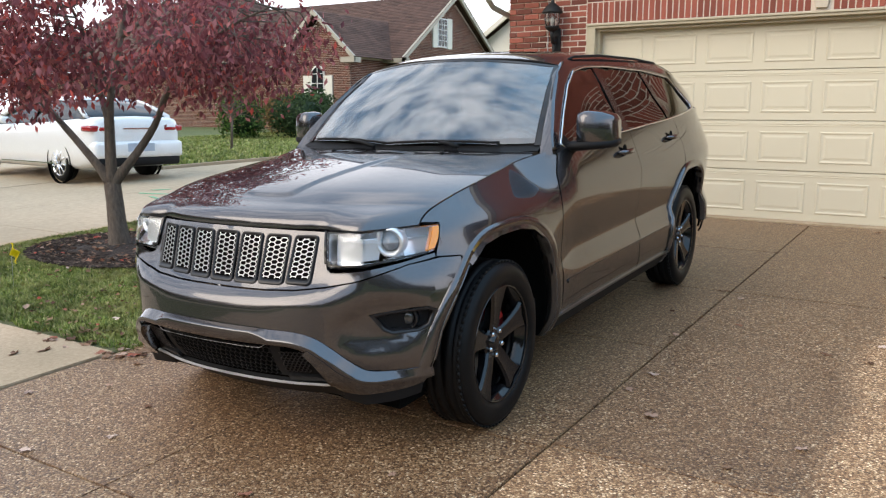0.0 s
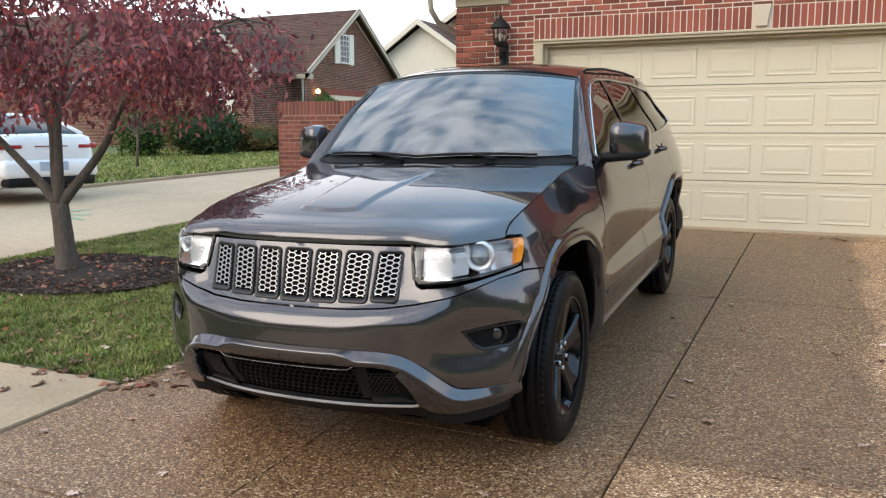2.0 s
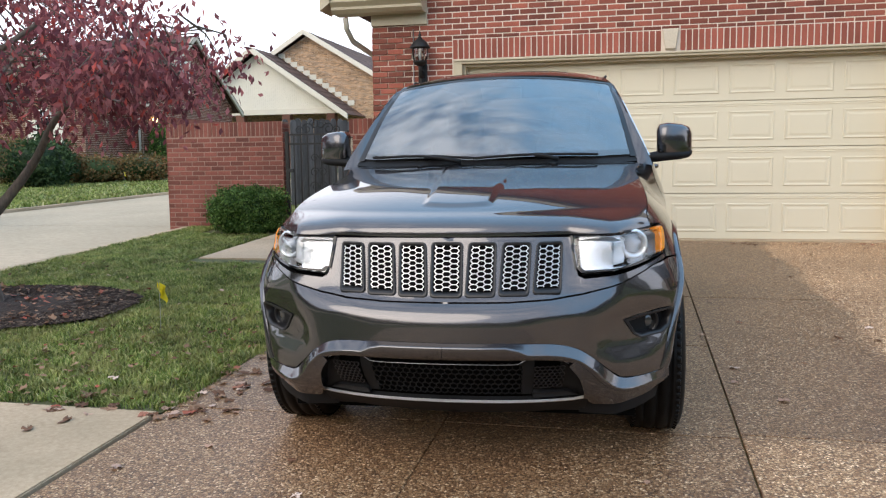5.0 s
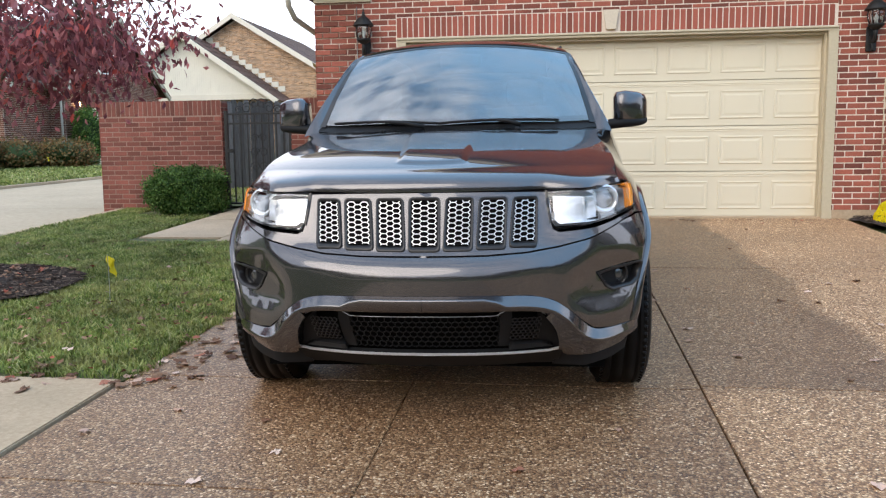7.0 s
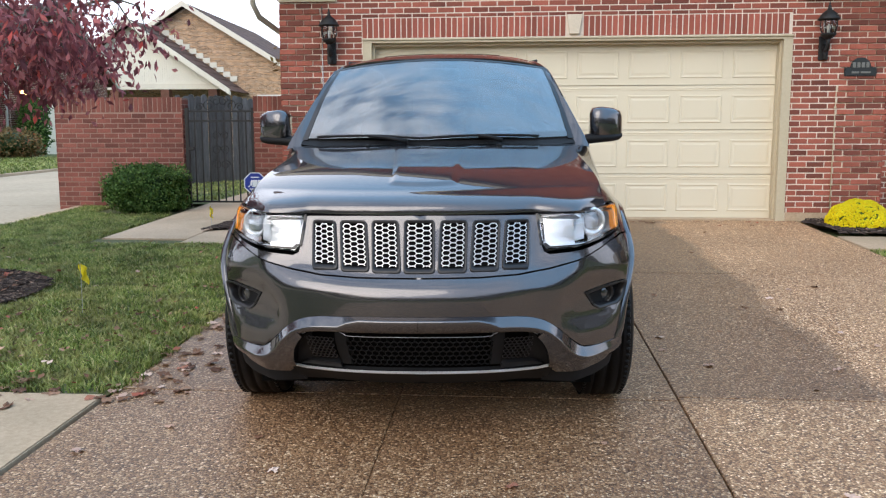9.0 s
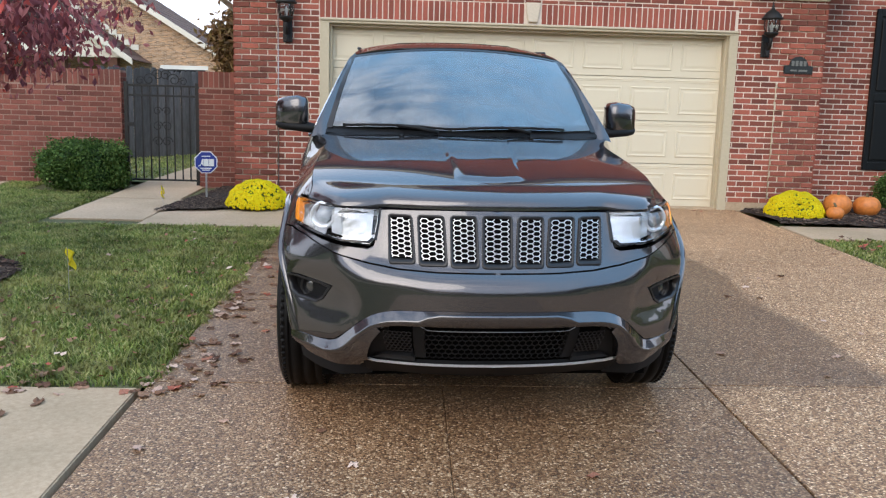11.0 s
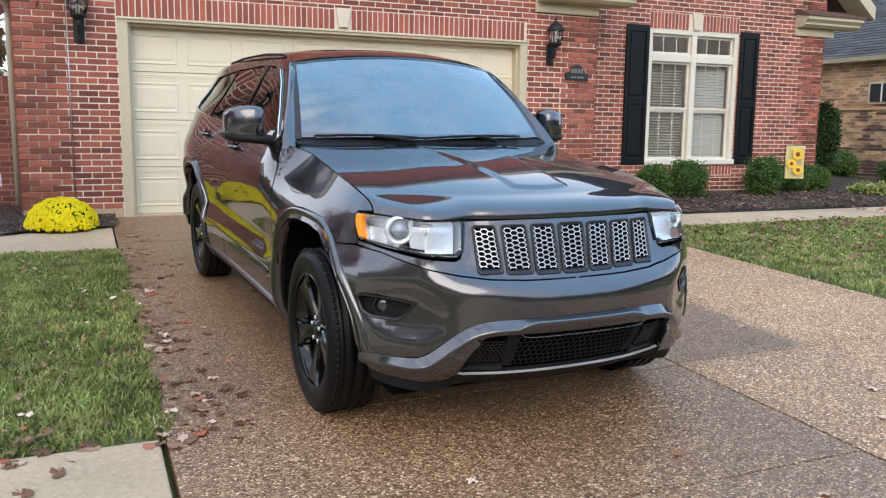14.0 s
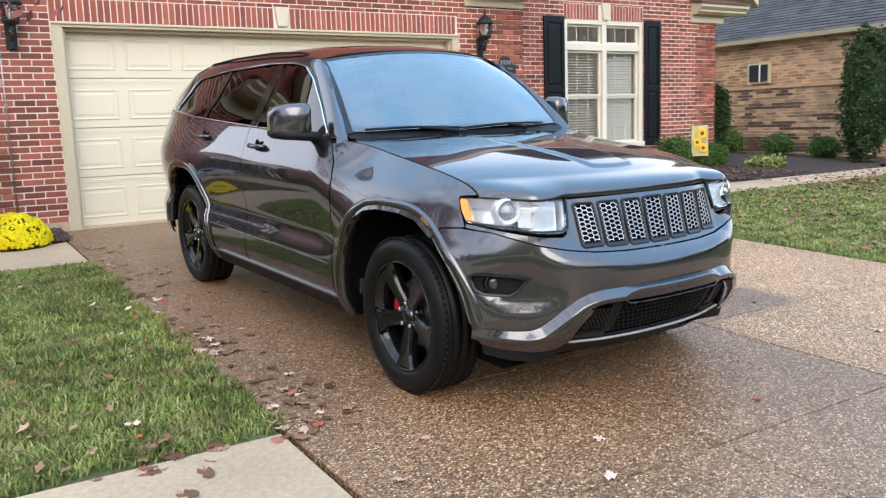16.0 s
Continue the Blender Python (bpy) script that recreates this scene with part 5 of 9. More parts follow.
part("chin", patch(half([(0.0, 0.335), (0.30, 0.335), (0.53, 0.338), (0.556, 0.330), (0.56, 0.255), (0.50, 0.235), (0.0, 0.225)]), skin_chin, 0.05, 0.0, 0.02, 0.0), "black", bumper, "black lower chin", True)
part("chin_trim", patch(half([(0.0, 0.340), (0.30, 0.340), (0.50, 0.342), (0.534, 0.352), (0.541, 0.348), (0.50, 0.3385), (0.30, 0.3365), (0.0, 0.3365)]), skin2, 0.06, 0.0, 0.010, 0.016), "brighttrim", bumper, "thin bright chin trim", True)
# shade inside the intake, painted as a near-black sheet
part("intake", patch(half([(0.0, 0.53), (0.30, 0.54), (0.43, 0.535), (0.54, 0.42), (0.56, 0.31), (0.0, 0.31)]), skin2, 0.08, 0.0, 0.02, -0.045), "void", bumper, "near-black sheet for the shade in the lower air intake", True)


bm = bmesh.new()
lip = [(sx(x), z) for x, z in IN_TOP if x < 0.47]
lip = [(-u, z) for u, z in reversed(lip[1:])] + lip
pts = []
for u, z in lip:
    q = skin2(u, z)
    pts.append(q + map_normal(skin2, u, z, outward(q)) * 0.030 + Vector((0, 0, 0.010)))
tube(bm, [tuple(q) for q in dense(pts, 4)], 0.0012, 6)
part("intake_lip", bm, "satin", bumper, "thin bright line over the intake", True)


def honeycomb(bm, f, u0, u1, v0, v1, pitch, thick, off, squash=1.0, inside=None, depth=0.006):
    """A lattice of hexagons laid on a surface."""
    w, h = pitch, pitch * 0.866 * squash
    r = pitch / math.sqrt(3)
    cache = {}

    def at(u, v):
        p = f(u, v)
        return p + map_normal(f, u, v, outward(p)) * off, map_normal(f, u, v, outward(p))
    rows = int((v1 - v0) / h) + 2
    cols = int((u1 - u0) / w) + 2
    for j in range(rows):
        for i in range(cols):
            cu, cv = u0 + w * (i + 0.5 * (j % 2)), v0 + h * j
            for k in range(3):
                a, b = math.radians(30 + 60 * k), math.radians(90 + 60 * k)
                e = [(cu + r * math.cos(t), cv + r * math.sin(t) * squash) for t in (a, b)]
                if any(not (u0 <= p[0] <= u1 and v0 <= p[1] <= v1) for p in e):
                    continue
                if inside and not all(inside(*p) for p in e):
                    continue
                (p, n0), (q, n1) = at(*e[0]), at(*e[1])
                d = (q - p).normalized()
                s = n0.cross(d) * thick / 2
                n = n0 * depth
                vs = [bm.verts.new(c) for c in (p - s, p + s, q + s, q - s, p - s * 0.4 - n, p + s * 0.4 - n, q + s * 0.4 - n, q - s * 0.4 - n)]
                for fc in ((0, 1, 2, 3), (0, 4, 5, 1), (2, 6, 7, 3), (1, 5, 6, 2), (3, 7, 4, 0)):
                    bm.faces.new([vs[m] for m in fc])
    bmesh.ops.recalc_face_normals(bm, faces=bm.faces[:])
    return bm


def flat_cells(bm, f, c, lean, w, z0, z1, inside, col=0.0285, row=0.0189, thick=0.0033, off=0.0030, depth=0.006):
    """A lattice of wide flat-topped hexagons, three columns to a slot."""
    rx = col / 1.5
    for i in range(-2, 3):
        for j in range(-1, int((z1 - z0) / row) + 2):
            cu, cz = i * col, z0 + row * (j + (0.5 if i % 2 else 0.0) + 0.5)
            ring = [(rx, 0), (rx / 2, row / 2), (-rx / 2, row / 2), (-rx, 0)]
            for (a0, b0), (a1, b1) in zip(ring, ring[1:]):
                e = []
                for du, dz in ((a0, b0), (a1, b1)):
                    z = cz + dz
                    e.append((c + cu + du + lean * (z - 0.82), z))
                if not (inside(*e[0]) or inside(*e[1])):
                    continue
                for k in (0, 1):            # trim the strut at the slot's edge
                    for _ in range(12):
                        if inside(*e[k]):
                            break
                        e[k] = (e[k][0] + (e[1 - k][0] - e[k][0]) * 0.15, e[k][1] + (e[1 - k][1] - e[k][1]) * 0.15)
                p, q = f(*e[0]), f(*e[1])
                n0 = map_normal(f, *e[0], outward(p))
                p, q = p + n0 * off, q + n0 * off
                d = q - p
                if d.length < 0.003:
                    continue
                t = n0.cross(d.normalized()) * thick / 2
                n = n0 * depth
                vs = [bm.verts.new(v) for v in (p - t, p + t, q + t, q - t, p - t * 0.4 - n, p + t * 0.4 - n, q + t * 0.4 - n, q - t * 0.4 - n)]
                for fc in ((0, 1, 2, 3), (0, 4, 5, 1), (2, 6, 7, 3), (1, 5, 6, 2), (3, 7, 4, 0)):
                    bm.faces.new([vs[m] for m in fc])
    bmesh.ops.recalc_face_normals(bm, faces=bm.faces[:])
    return bm


part("intake_mesh", honeycomb(bmesh.new(), skin2, -0.30, 0.30, 0.340, 0.505, 0.027, 0.0042, -0.014), "black", bumper, "black honeycomb intake mesh")
for sgn in (1, -1):
    part("corner_mesh", honeycomb(bmesh.new(), skin2, *sorted((sgn * 0.335, sgn * 0.455)), 0.385, 0.490, 0.019, 0.0035, -0.004, 0.8), "slotblack", bumper, "fine honeycomb corner mesh")
    part("intake_pillar", patch([(sgn * 0.29, 0.35), (sgn * 0.335, 0.35), (sgn * 0.335, 0.522), (sgn * 0.315, 0.520), (sgn * 0.29, 0.505)], skin2, 0.06, 0, 0.03, -0.012), "black", bumper, "", True)
    part("corner_frame", patch([(sgn * 0.335, 0.345), (sgn * 0.53, 0.352), (sgn * 0.47, 0.372), (sgn * 0.335, 0.37)], skin2, 0.06, 0, 0.03, 0.002), "black", bumper, "", True)

both("corner_surround", [(sx(0.43), 0.345), (sx(0.56), 0.338), (sx(0.545), 0.39), (sx(0.51), 0.455), (sx(0.465), 0.51), (sx(0.43), 0.52)], skin, "black", bumper, "", off=-0.012, inset=0, depth=0.01, step=0.04)

# grille
grille = new("grille")
grille.parent = suv
SLOT, PITCH = 0.1235, 0.1365


def slot_outline(c, w, z0, z1, r, lean):
    """A rounded upright slot."""
    pts = []
    for cxs, czs, a0 in ((1, 1, 0), (-1, 1, 90), (-1, -1, 180), (1, -1, 270)):
        for a in (0, 30, 60, 90):
            t = math.radians(a0 + a)
            u = cxs * (w / 2 - r) + r * math.cos(t)
            z = (z1 - r if czs > 0 else z0 + r) + r * math.sin(t)
            pts.append((c + u + lean * (z - 0.82), z))
    return pts


half_face = [(0.0, 0.948), (sx(0.25), 0.947), (sx(0.514), 0.942), (sx(0.512), 0.86), (sx(0.522), 0.803), (sx(0.542), 0.792), (sx(0.61), 0.800), (sx(0.70), 0.816), (sx(0.775), 0.836), (sy(-0.56), 0.845), (sy(-0.516), 0.850), (sy(-0.518), 0.836), (sy(-0.58), 0.828), (sx(0.765), 0.822), (sx(0.71), 0.80), (sx(0.62), 0.767), (sx(0.52), 0.744), (sx(0.40), 0.729), (sx(0.25), 0.721), (0.0, 0.719)]
face = half_face + [(-s, z) for s, z in reversed(half_face) if s > 1e-6]
part("grille_panel", patch(face, skin2, 0.03, 0.0, 0.03, 0.0), "paint", grille, "body-coloured grille panel", True)
for k in range(7):
    c = (k - 3) * PITCH
    lean = 0.17 * (k - 3) / 3
    zt, zb = 0.932 - 0.004 * abs(k - 3) / 3, 0.728 + 0.012 * (abs(k - 3) / 3) ** 2
    w = SLOT - 0.004 * abs(k - 3) / 3
    s = new("grille_slot")
    s.parent = grille
    outl = slot_outline(c, w, zb, zt, 0.016, lean)
    inn = slot_outline(c, w - 0.023, zb + 0.022, zt - 0.011, 0.010, lean)
    bm = bmesh.new()
    ring = []
    for pts, off in ((outl, 0.0), (outl, 0.007), (slot_outline(c, w - 0.006, zb + 0.004, zt - 0.003, 0.014, lean), 0.009), (inn, 0.003), (inn, -0.03)):
        row = []
        for u, z in pts:
            p = skin2(u, z)
            row.append(bm.verts.new(p + map_normal(skin2, u, z, outward(p)) * off))
        ring.append(row)
    n = len(outl)
    for a, b in zip(ring, ring[1:]):
        for i in range(n):
            bm.faces.new((a[i], a[(i + 1) % n], b[(i + 1) % n], b[i]))
    bmesh.ops.recalc_face_normals(bm, faces=bm.faces[:])
    part("surround", bm, "slotblack", s, "dark satin slot surround", True)
    u0, u1 = c - w / 2 + 0.011, c + w / 2 - 0.011
    # a near-black sheet on the panel paints the slot's inner shade
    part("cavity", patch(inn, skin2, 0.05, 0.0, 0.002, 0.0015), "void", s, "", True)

    def inside(u, z, c=c, lean=lean, w=w, zb=zb, zt=zt):
        return abs(u - c - lean * (z - 0.82)) < w / 2 - 0.0125 and zb + 0.026 < z < zt - 0.012
    part("honeycomb", flat_cells(bmesh.new(), skin2, c, lean, w, zb + 0.022, zt - 0.008, inside), "meshsilver", s, "bright silver honeycomb insert")

# headlamps
hl_poly = [(sx(0.523), 0.944), (sx(0.519), 0.90), (sx(0.522), 0.826), (sx(0.536), 0.810), (sx(0.63), 0.818), (sx(0.72), 0.833), (sx(0.775), 0.846), (sy(-0.545), 0.853), (sy(-0.514), 0.860), (sy(-0.490), 0.90), (sy(-0.470), 0.956), (sy(-0.55), 0.956), (sx(0.70), 0.952), (sx(0.60), 0.948)]


def turned(profile, at, aim, n=28, caps=False, flip=False):
    """A turned piece that looks along aim, on either side of the car."""
    bm = bmesh.new()
    lathe(bm, profile, n, Matrix.Translation(at) @ Vector(aim).normalized().to_track_quat("Z", "Y").to_matrix().to_4x4(), caps=caps)
    if flip:
        for v in bm.verts:
            v.co.x = -v.co.x
        bmesh.ops.reverse_faces(bm, faces=bm.faces[:])
    return bm


for sgn in (False, True):
    lamp = new("headlamp")
    lamp.parent = suv
    part("lens", patch(hl_poly, skin, 0.03, 0.003, 0.004, 0.004, True, sgn), "clear", lamp, "clear polycarbonate lens", True).visible_shadow = False
    part("housing", patch(hl_poly, skin, 0.03, 0.001, 0.02, -0.075, False, sgn), "lampbowl", lamp, "silver reflector bowl", True)
    bm = bmesh.new()
    rows = []
    for off in (-0.001, -0.078):
        row = []
        for u, z in hl_poly:
            q = skin(u, z)
            q = q + map_normal(skin, u, z, outward(q)) * off
            row.append(bm.verts.new((-q.x if sgn else q.x, q.y, q.z)))
        rows.append(row)
    for i in range(len(hl_poly)):
        k = (i + 1) % len(hl_poly)
        bm.faces.new((rows[0][i], rows[0][k], rows[1][k], rows[1][i]))
    bmesh.ops.recalc_face_normals(bm, faces=bm.faces[:])
    part("side_wall", bm, "lampwall", lamp, "grey plated lamp wall")
    for nm, poly in (("lower_bezel", [(sx(0.521), 0.832), (sx(0.535), 0.814), (sx(0.63), 0.821), (sx(0.72), 0.835), (sx(0.775), 0.847), (sy(-0.545), 0.853), (sy(-0.545), 0.859), (sx(0.765), 0.853), (sx(0.71), 0.841), (sx(0.63), 0.828), (sx(0.548), 0.822), (sx(0.534), 0.836)]),
                     ("inner_bezel", [(sx(0.514), 0.946), (sx(0.511), 0.90), (sx(0.514), 0.824), (sx(0.520), 0.830), (sx(0.523), 0.842), (sx(0.522), 0.90), (sx(0.524), 0.945)])):
        part(nm, patch(poly, skin, 0.03, 0.0, 0.02, 0.007, False, sgn), "gloss", lamp, "black lamp bezel", True)
    amber = [(sy(-0.548), 0.860), (sy(-0.514), 0.866), (sy(-0.492), 0.90), (sy(-0.474), 0.950), (sy(-0.508), 0.950), (sy(-0.526), 0.905)]
    part("turn_lens", patch(amber, skin, 0.03, 0.002, 0.03, 0.0065, False, sgn), "amber", lamp, "amber side marker", True)
    # projector in its bright ring
    c0, aim = skin(sx(0.728), 0.906), (0.32, -0.94, 0.05)
    c0 = c0 - map_normal(skin, sx(0.728), 0.906, outward(c0)) * 0.020
    part("projector_ring", turned([(0.060, -0.055), (0.058, -0.012), (0.052, 0.0), (0.044, -0.002), (0.036, -0.014), (0.034, -0.04)], c0, aim, 32, False, sgn), "lampbowl", lamp, "pale bright projector ring", True)
    part("projector_lens", turned([(0.035, -0.030), (0.033, -0.014), (0.022, -0.003), (0.001, 0.002)], c0, aim, 24, False, sgn), "projector", lamp, "grey-blue projector lens", True)
    # main-beam block
    part("main_reflector", patch([(sx(0.535), 0.835), (sx(0.600), 0.834), (sx(0.700), 0.846), (sx(0.712), 0.90), (sx(0.700), 0.948), (sx(0.535), 0.944)], skin, 0.02, 0.0, 0.03, -0.046, False, sgn), "lampbowl", lamp, "pale plated main-beam reflector", True)

both("side_reflector", [(sy(-0.345), 0.836), (sy(-0.290), 0.864), (sy(-0.278), 0.852), (sy(-0.333), 0.824)], skin, "amberdark", suv, "small amber reflector on the wheel arch", off=0.010, inset=0, depth=0.02)

# fog lamps
for sgn in (False, True):
    fog = new("fog_lamp")
    fog.parent = suv
    fp = [(sx(x), z) for x, z in fog_in]
    bm = bmesh.new()
    rows = []
    for ins, off in ((0.0, 0.004), (0.007, 0.006), (0.014, -0.004), (0.016, -0.05)):
        pp = inset_poly(fp, ins) if ins else fp
        row = []
        for u, z in pp:
            p = skin(u, z)
            q = p + map_normal(skin, u, z, outward(p)) * off
            row.append(bm.verts.new((-q.x if sgn else q.x, q.y, q.z)))
        rows.append(row)
    for a, b in zip(rows, rows[1:]):
        for i in range(len(fp)):
            bm.faces.new((a[i], a[(i + 1) % len(fp)], b[(i + 1) % len(fp)], b[i]))
    bmesh.ops.recalc_face_normals(bm, faces=bm.faces[:])
    part("bezel", bm, "slotblack", fog, "dark satin bezel", True)
    part("recess", patch(fp, skin, 0.05, 0.012, 0.01, -0.035, False, sgn), "black", fog, "", True)
    c0 = skin(sx(0.746), 0.600)
    fw = Vector((0.30, -0.95, 0)).normalized()
    bm = bmesh.new()
    lathe(bm, [(0.049, -0.03), (0.049, 0.0), (0.044, 0.006), (0.039, -0.006), (0.030, -0.016), (0.001, -0.016)], 24, Matrix.Translation(c0 + Vector((-0.010, 0.034, 0))) @ fw.to_track_quat("Z", "Y").to_matrix().to_4x4())
    if sgn:
        for v in bm.verts:
            v.co.x = -v.co.x
        bmesh.ops.reverse_faces(bm, faces=bm.faces[:])
    part("lamp", bm, "slotblack", fog, "small round fog lamp", True)
    bm = bmesh.new()
    lathe(bm, [(0.031, -0.015), (0.030, -0.008), (0.020, -0.003), (0.001, 0.0)], 20, Matrix.Translation(c0 + Vector((-0.010, 0.034, 0))) @ fw.to_track_quat("Z", "Y").to_matrix().to_4x4())
    if sgn:
        for v in bm.verts:
            v.co.x = -v.co.x
        bmesh.ops.reverse_faces(bm, faces=bm.faces[:])
    part("fog_lens", bm, "foglens", fog, "smoky grey fog lamp lens", True)


# bonnet
def edge_pt(t):
    y = HOOD_Y0 + (0.60 - HOOD_Y0) * t
    p = skin(sy(y), ze(y))
    if t > 0.9:
        p.x -= 0.10 * ((t - 0.9) / 0.1) ** 2
    return p


HOOD_C = pchip([(0.0, 0.950), (0.03, 0.982), (0.08, 1.015), (0.16, 1.045), (0.27, 1.075), (0.40, 1.100), (0.55, 1.122), (0.75, 1.146), (1.0, 1.166)])
HOOD_CY = pchip([(0.0, -0.795), (0.5, -0.14), (1.0, 0.44)])


LEAD = [skin(sy(-0.50) * i / 80, 0.947) for i in range(81)]


def lead_y(x):
    """Where the nose's skin lies at this x, at the bonnet's shut line."""
    for a, b in zip(LEAD, LEAD[1:]):
        if a.x <= x <= b.x:
            return a.y + (b.y - a.y) * (x - a.x) / (b.x - a.x + 1e-9)
    return LEAD[-1].y


def bonnet(a, t):
    e = edge_pt(max(0.0, min(1.0, t)))
    cy, cz = HOOD_CY(t), HOOD_C(t)
    k = abs(a)
    x = a * e.x
    y = cy + (e.y - cy) * (k ** 2.2)
    z = cz + (e.z - cz) * (0.35 * k ** 2 + 0.65 * k ** 4.5)
    # leading edge follows the lamps and grille
    if t < 0.12:
        w = smooth01(0.12, 0.0, t) * (1 - k ** 14)
        y = y + (lead_y(abs(x)) - y) * w
    # raised middle field
    wdt = 0.165 + 0.075 * smooth01(0.15, 0.9, t)
    z += 0.009 * smooth01(wdt + 0.016, wdt, k) * smooth01(0.148, 0.166, t - 0.012 * (k / wdt) ** 2) * smooth01(1.0, 0.6, t)
    z += 0.006 * smooth01(0.75, 0.35, k) * smooth01(0.0, 0.6, t)
    return Vector((x, y, z))


bm = bmesh.new()
NA, NT = 128, 110
grid = []
for j in range(NT + 1):
    t = j / NT
    row = []
    for i in range(NA + 1):
        a = -1 + 2 * i / NA
        a *= 0.998
        row.append(bm.verts.new(bonnet(a, t) + Vector((0, 0, 0.002))))
    grid.append(row)
for j in range(NT):
    for i in range(NA):
        bm.faces.new((grid[j][i], grid[j][i + 1], grid[j + 1][i + 1], grid[j + 1][i]))
rim = grid[0] + [r[-1] for r in grid[1:]] + grid[-1][-2::-1] + [r[0] for r in grid[-2:0:-1]]
low = [bm.verts.new(v.co + Vector((0, 0.012 if v in grid[0] else 0, -0.016))) for v in rim]
for i in range(len(rim)):
    f = bm.faces.new((rim[i], low[i], low[(i + 1) % len(rim)], rim[(i + 1) % len(rim)]))
    e = bm.edges.get((rim[i], rim[(i + 1) % len(rim)]))
    e.smooth = False
bmesh.ops.recalc_face_normals(bm, faces=bm.faces[:])
part("bonnet", bm, "paint", suv, "glossy raised bonnet reflecting sky and brick", True)
for xx in (-0.33, 0.32):
    bm = bmesh.new()
    p = bonnet(xx / 0.72, 0.90)
    lathe(bm, [(0.012, 0.0), (0.013, 0.006), (0.009, 0.012), (0.002, 0.014)], 10, Matrix.Translation(p))
    part("washer_jet", bm, "black", suv, "small black washer jet", True)


# windscreen, cowl, wipers
def shield(u, v):
    """u -1..1 across, v 0..1 from base to roof."""
    k = u * u
    x = u * (0.755 + (0.635 - 0.755) * v)
    y = (0.475 + 0.16 * k) + (1.045 + 0.10 * k - 0.475 - 0.16 * k) * v
    z = (1.180 + 0.012 * k) + (1.648 - 0.055 * k - 1.180 - 0.012 * k) * v + 0.055 * math.sin(math.pi * v) * 0.6
    return Vector((x, y, z))


shield_poly = [(-0.985, 0.02), (0.985, 0.02), (0.985, 0.9), (0.95, 0.985), (-0.95, 0.985), (-0.985, 0.9)]
bm = patch(shield_poly, shield, 0.08, 0.0, 0.005, 0.0, True)
part("windscreen", bm, "shieldglass", suv, "curved windscreen reflecting clouds", True).visible_shadow = False
for sgn in (1, -1):
    part("screen_edge", patch([(sgn * 0.955, 0.0), (sgn * 1.0, 0.0), (sgn * 1.0, 1.0), (sgn * 0.955, 0.98)], shield, 0.1, 0, 0.01, 0.001), "gloss", suv, "", True)
part("screen_header", patch([(-0.96, 0.965), (0.96, 0.965), (0.99, 1.0), (-0.99, 1.0)], shield, 0.1, 0, 0.01, 0.0015), "gloss", suv, "", True)
bm = bmesh.new()
rows = []
for off in ((-0.045, -0.025), (0.0, -0.005), (0.035, 0.012)):
    rows.append([bm.verts.new(shield(-1 + i / 10, 0.0) + Vector((0, off[0], off[1]))) for i in range(21)])
for a, b in zip(rows, rows[1:]):
    for i in range(20):
        bm.faces.new((a[i], a[i + 1], b[i + 1], b[i]))
part("cowl", bm, "black", suv, "black plastic cowl panel", True)
for us, ue, piv in ((-0.88, -0.10, -0.45), (-0.12, 0.74, 0.22)):
    bm = bmesh.new()
    pts = [shield(us + (ue - us) * i / 8, 0.022 + 0.022 * math.sin(math.pi * i / 8)) + Vector((0, -0.010, 0.008)) for i in range(9)]
    tube(bm, pts, 0.007, 6)
    wiper = part("wiper_blade", bm, "black", suv, "black wiper blade", True)
    bm = bmesh.new()
    c = shield((us + ue) / 2, 0.035) + Vector((0, -0.016, 0.012))
    b0 = shield(piv + 0.25, 0.0) + Vector((0, -0.03, 0.005))
    tube(bm, [b0, b0.lerp(c, 0.5) + Vector((0, 0, 0.005)), c], [0.014, 0.010, 0.008], 6)
    part("wiper_arm", bm, "black", suv, "", True)

# pillars, roof, side glass
PILLAR_Y = pchip([(1.10, 0.57), (1.15, 0.60), (1.235, 0.66), (1.41, 0.85), (1.555, 1.05), (1.615, 1.20), (1.66, 1.30)])
for sgn in (1, -1):
    bm = bmesh.new()
    rows = []
    for i in range(15):
        v = -0.07 + 1.07 * i / 14
        a = shield(0.985, v) + Vector((0, 0.004, -0.004))
        zb = a.z - 0.012
        b = cab(PILLAR_Y(zb), zb)
        rows.append([bm.verts.new((sgn * q.x, q.y, q.z)) for q in (a, a.lerp(b, 0.35) + Vector((0.006, -0.006, 0.004)), a.lerp(b, 0.7) + Vector((0.008, -0.005, 0.003)), b + Vector((0.001, 0, 0)))])
    for a, b in zip(rows, rows[1:]):
        for i in range(3):
            bm.faces.new((a[i], a[i + 1], b[i + 1], b[i]) if sgn > 0 else (b[i], b[i + 1], a[i + 1], a[i]))
    part("screen_pillar", bm, "paint", suv, "", True)


def pillar(bm_pts, rad):
    bm = bmesh.new()
    tube(bm, bm_pts, rad, 8)
    return bm


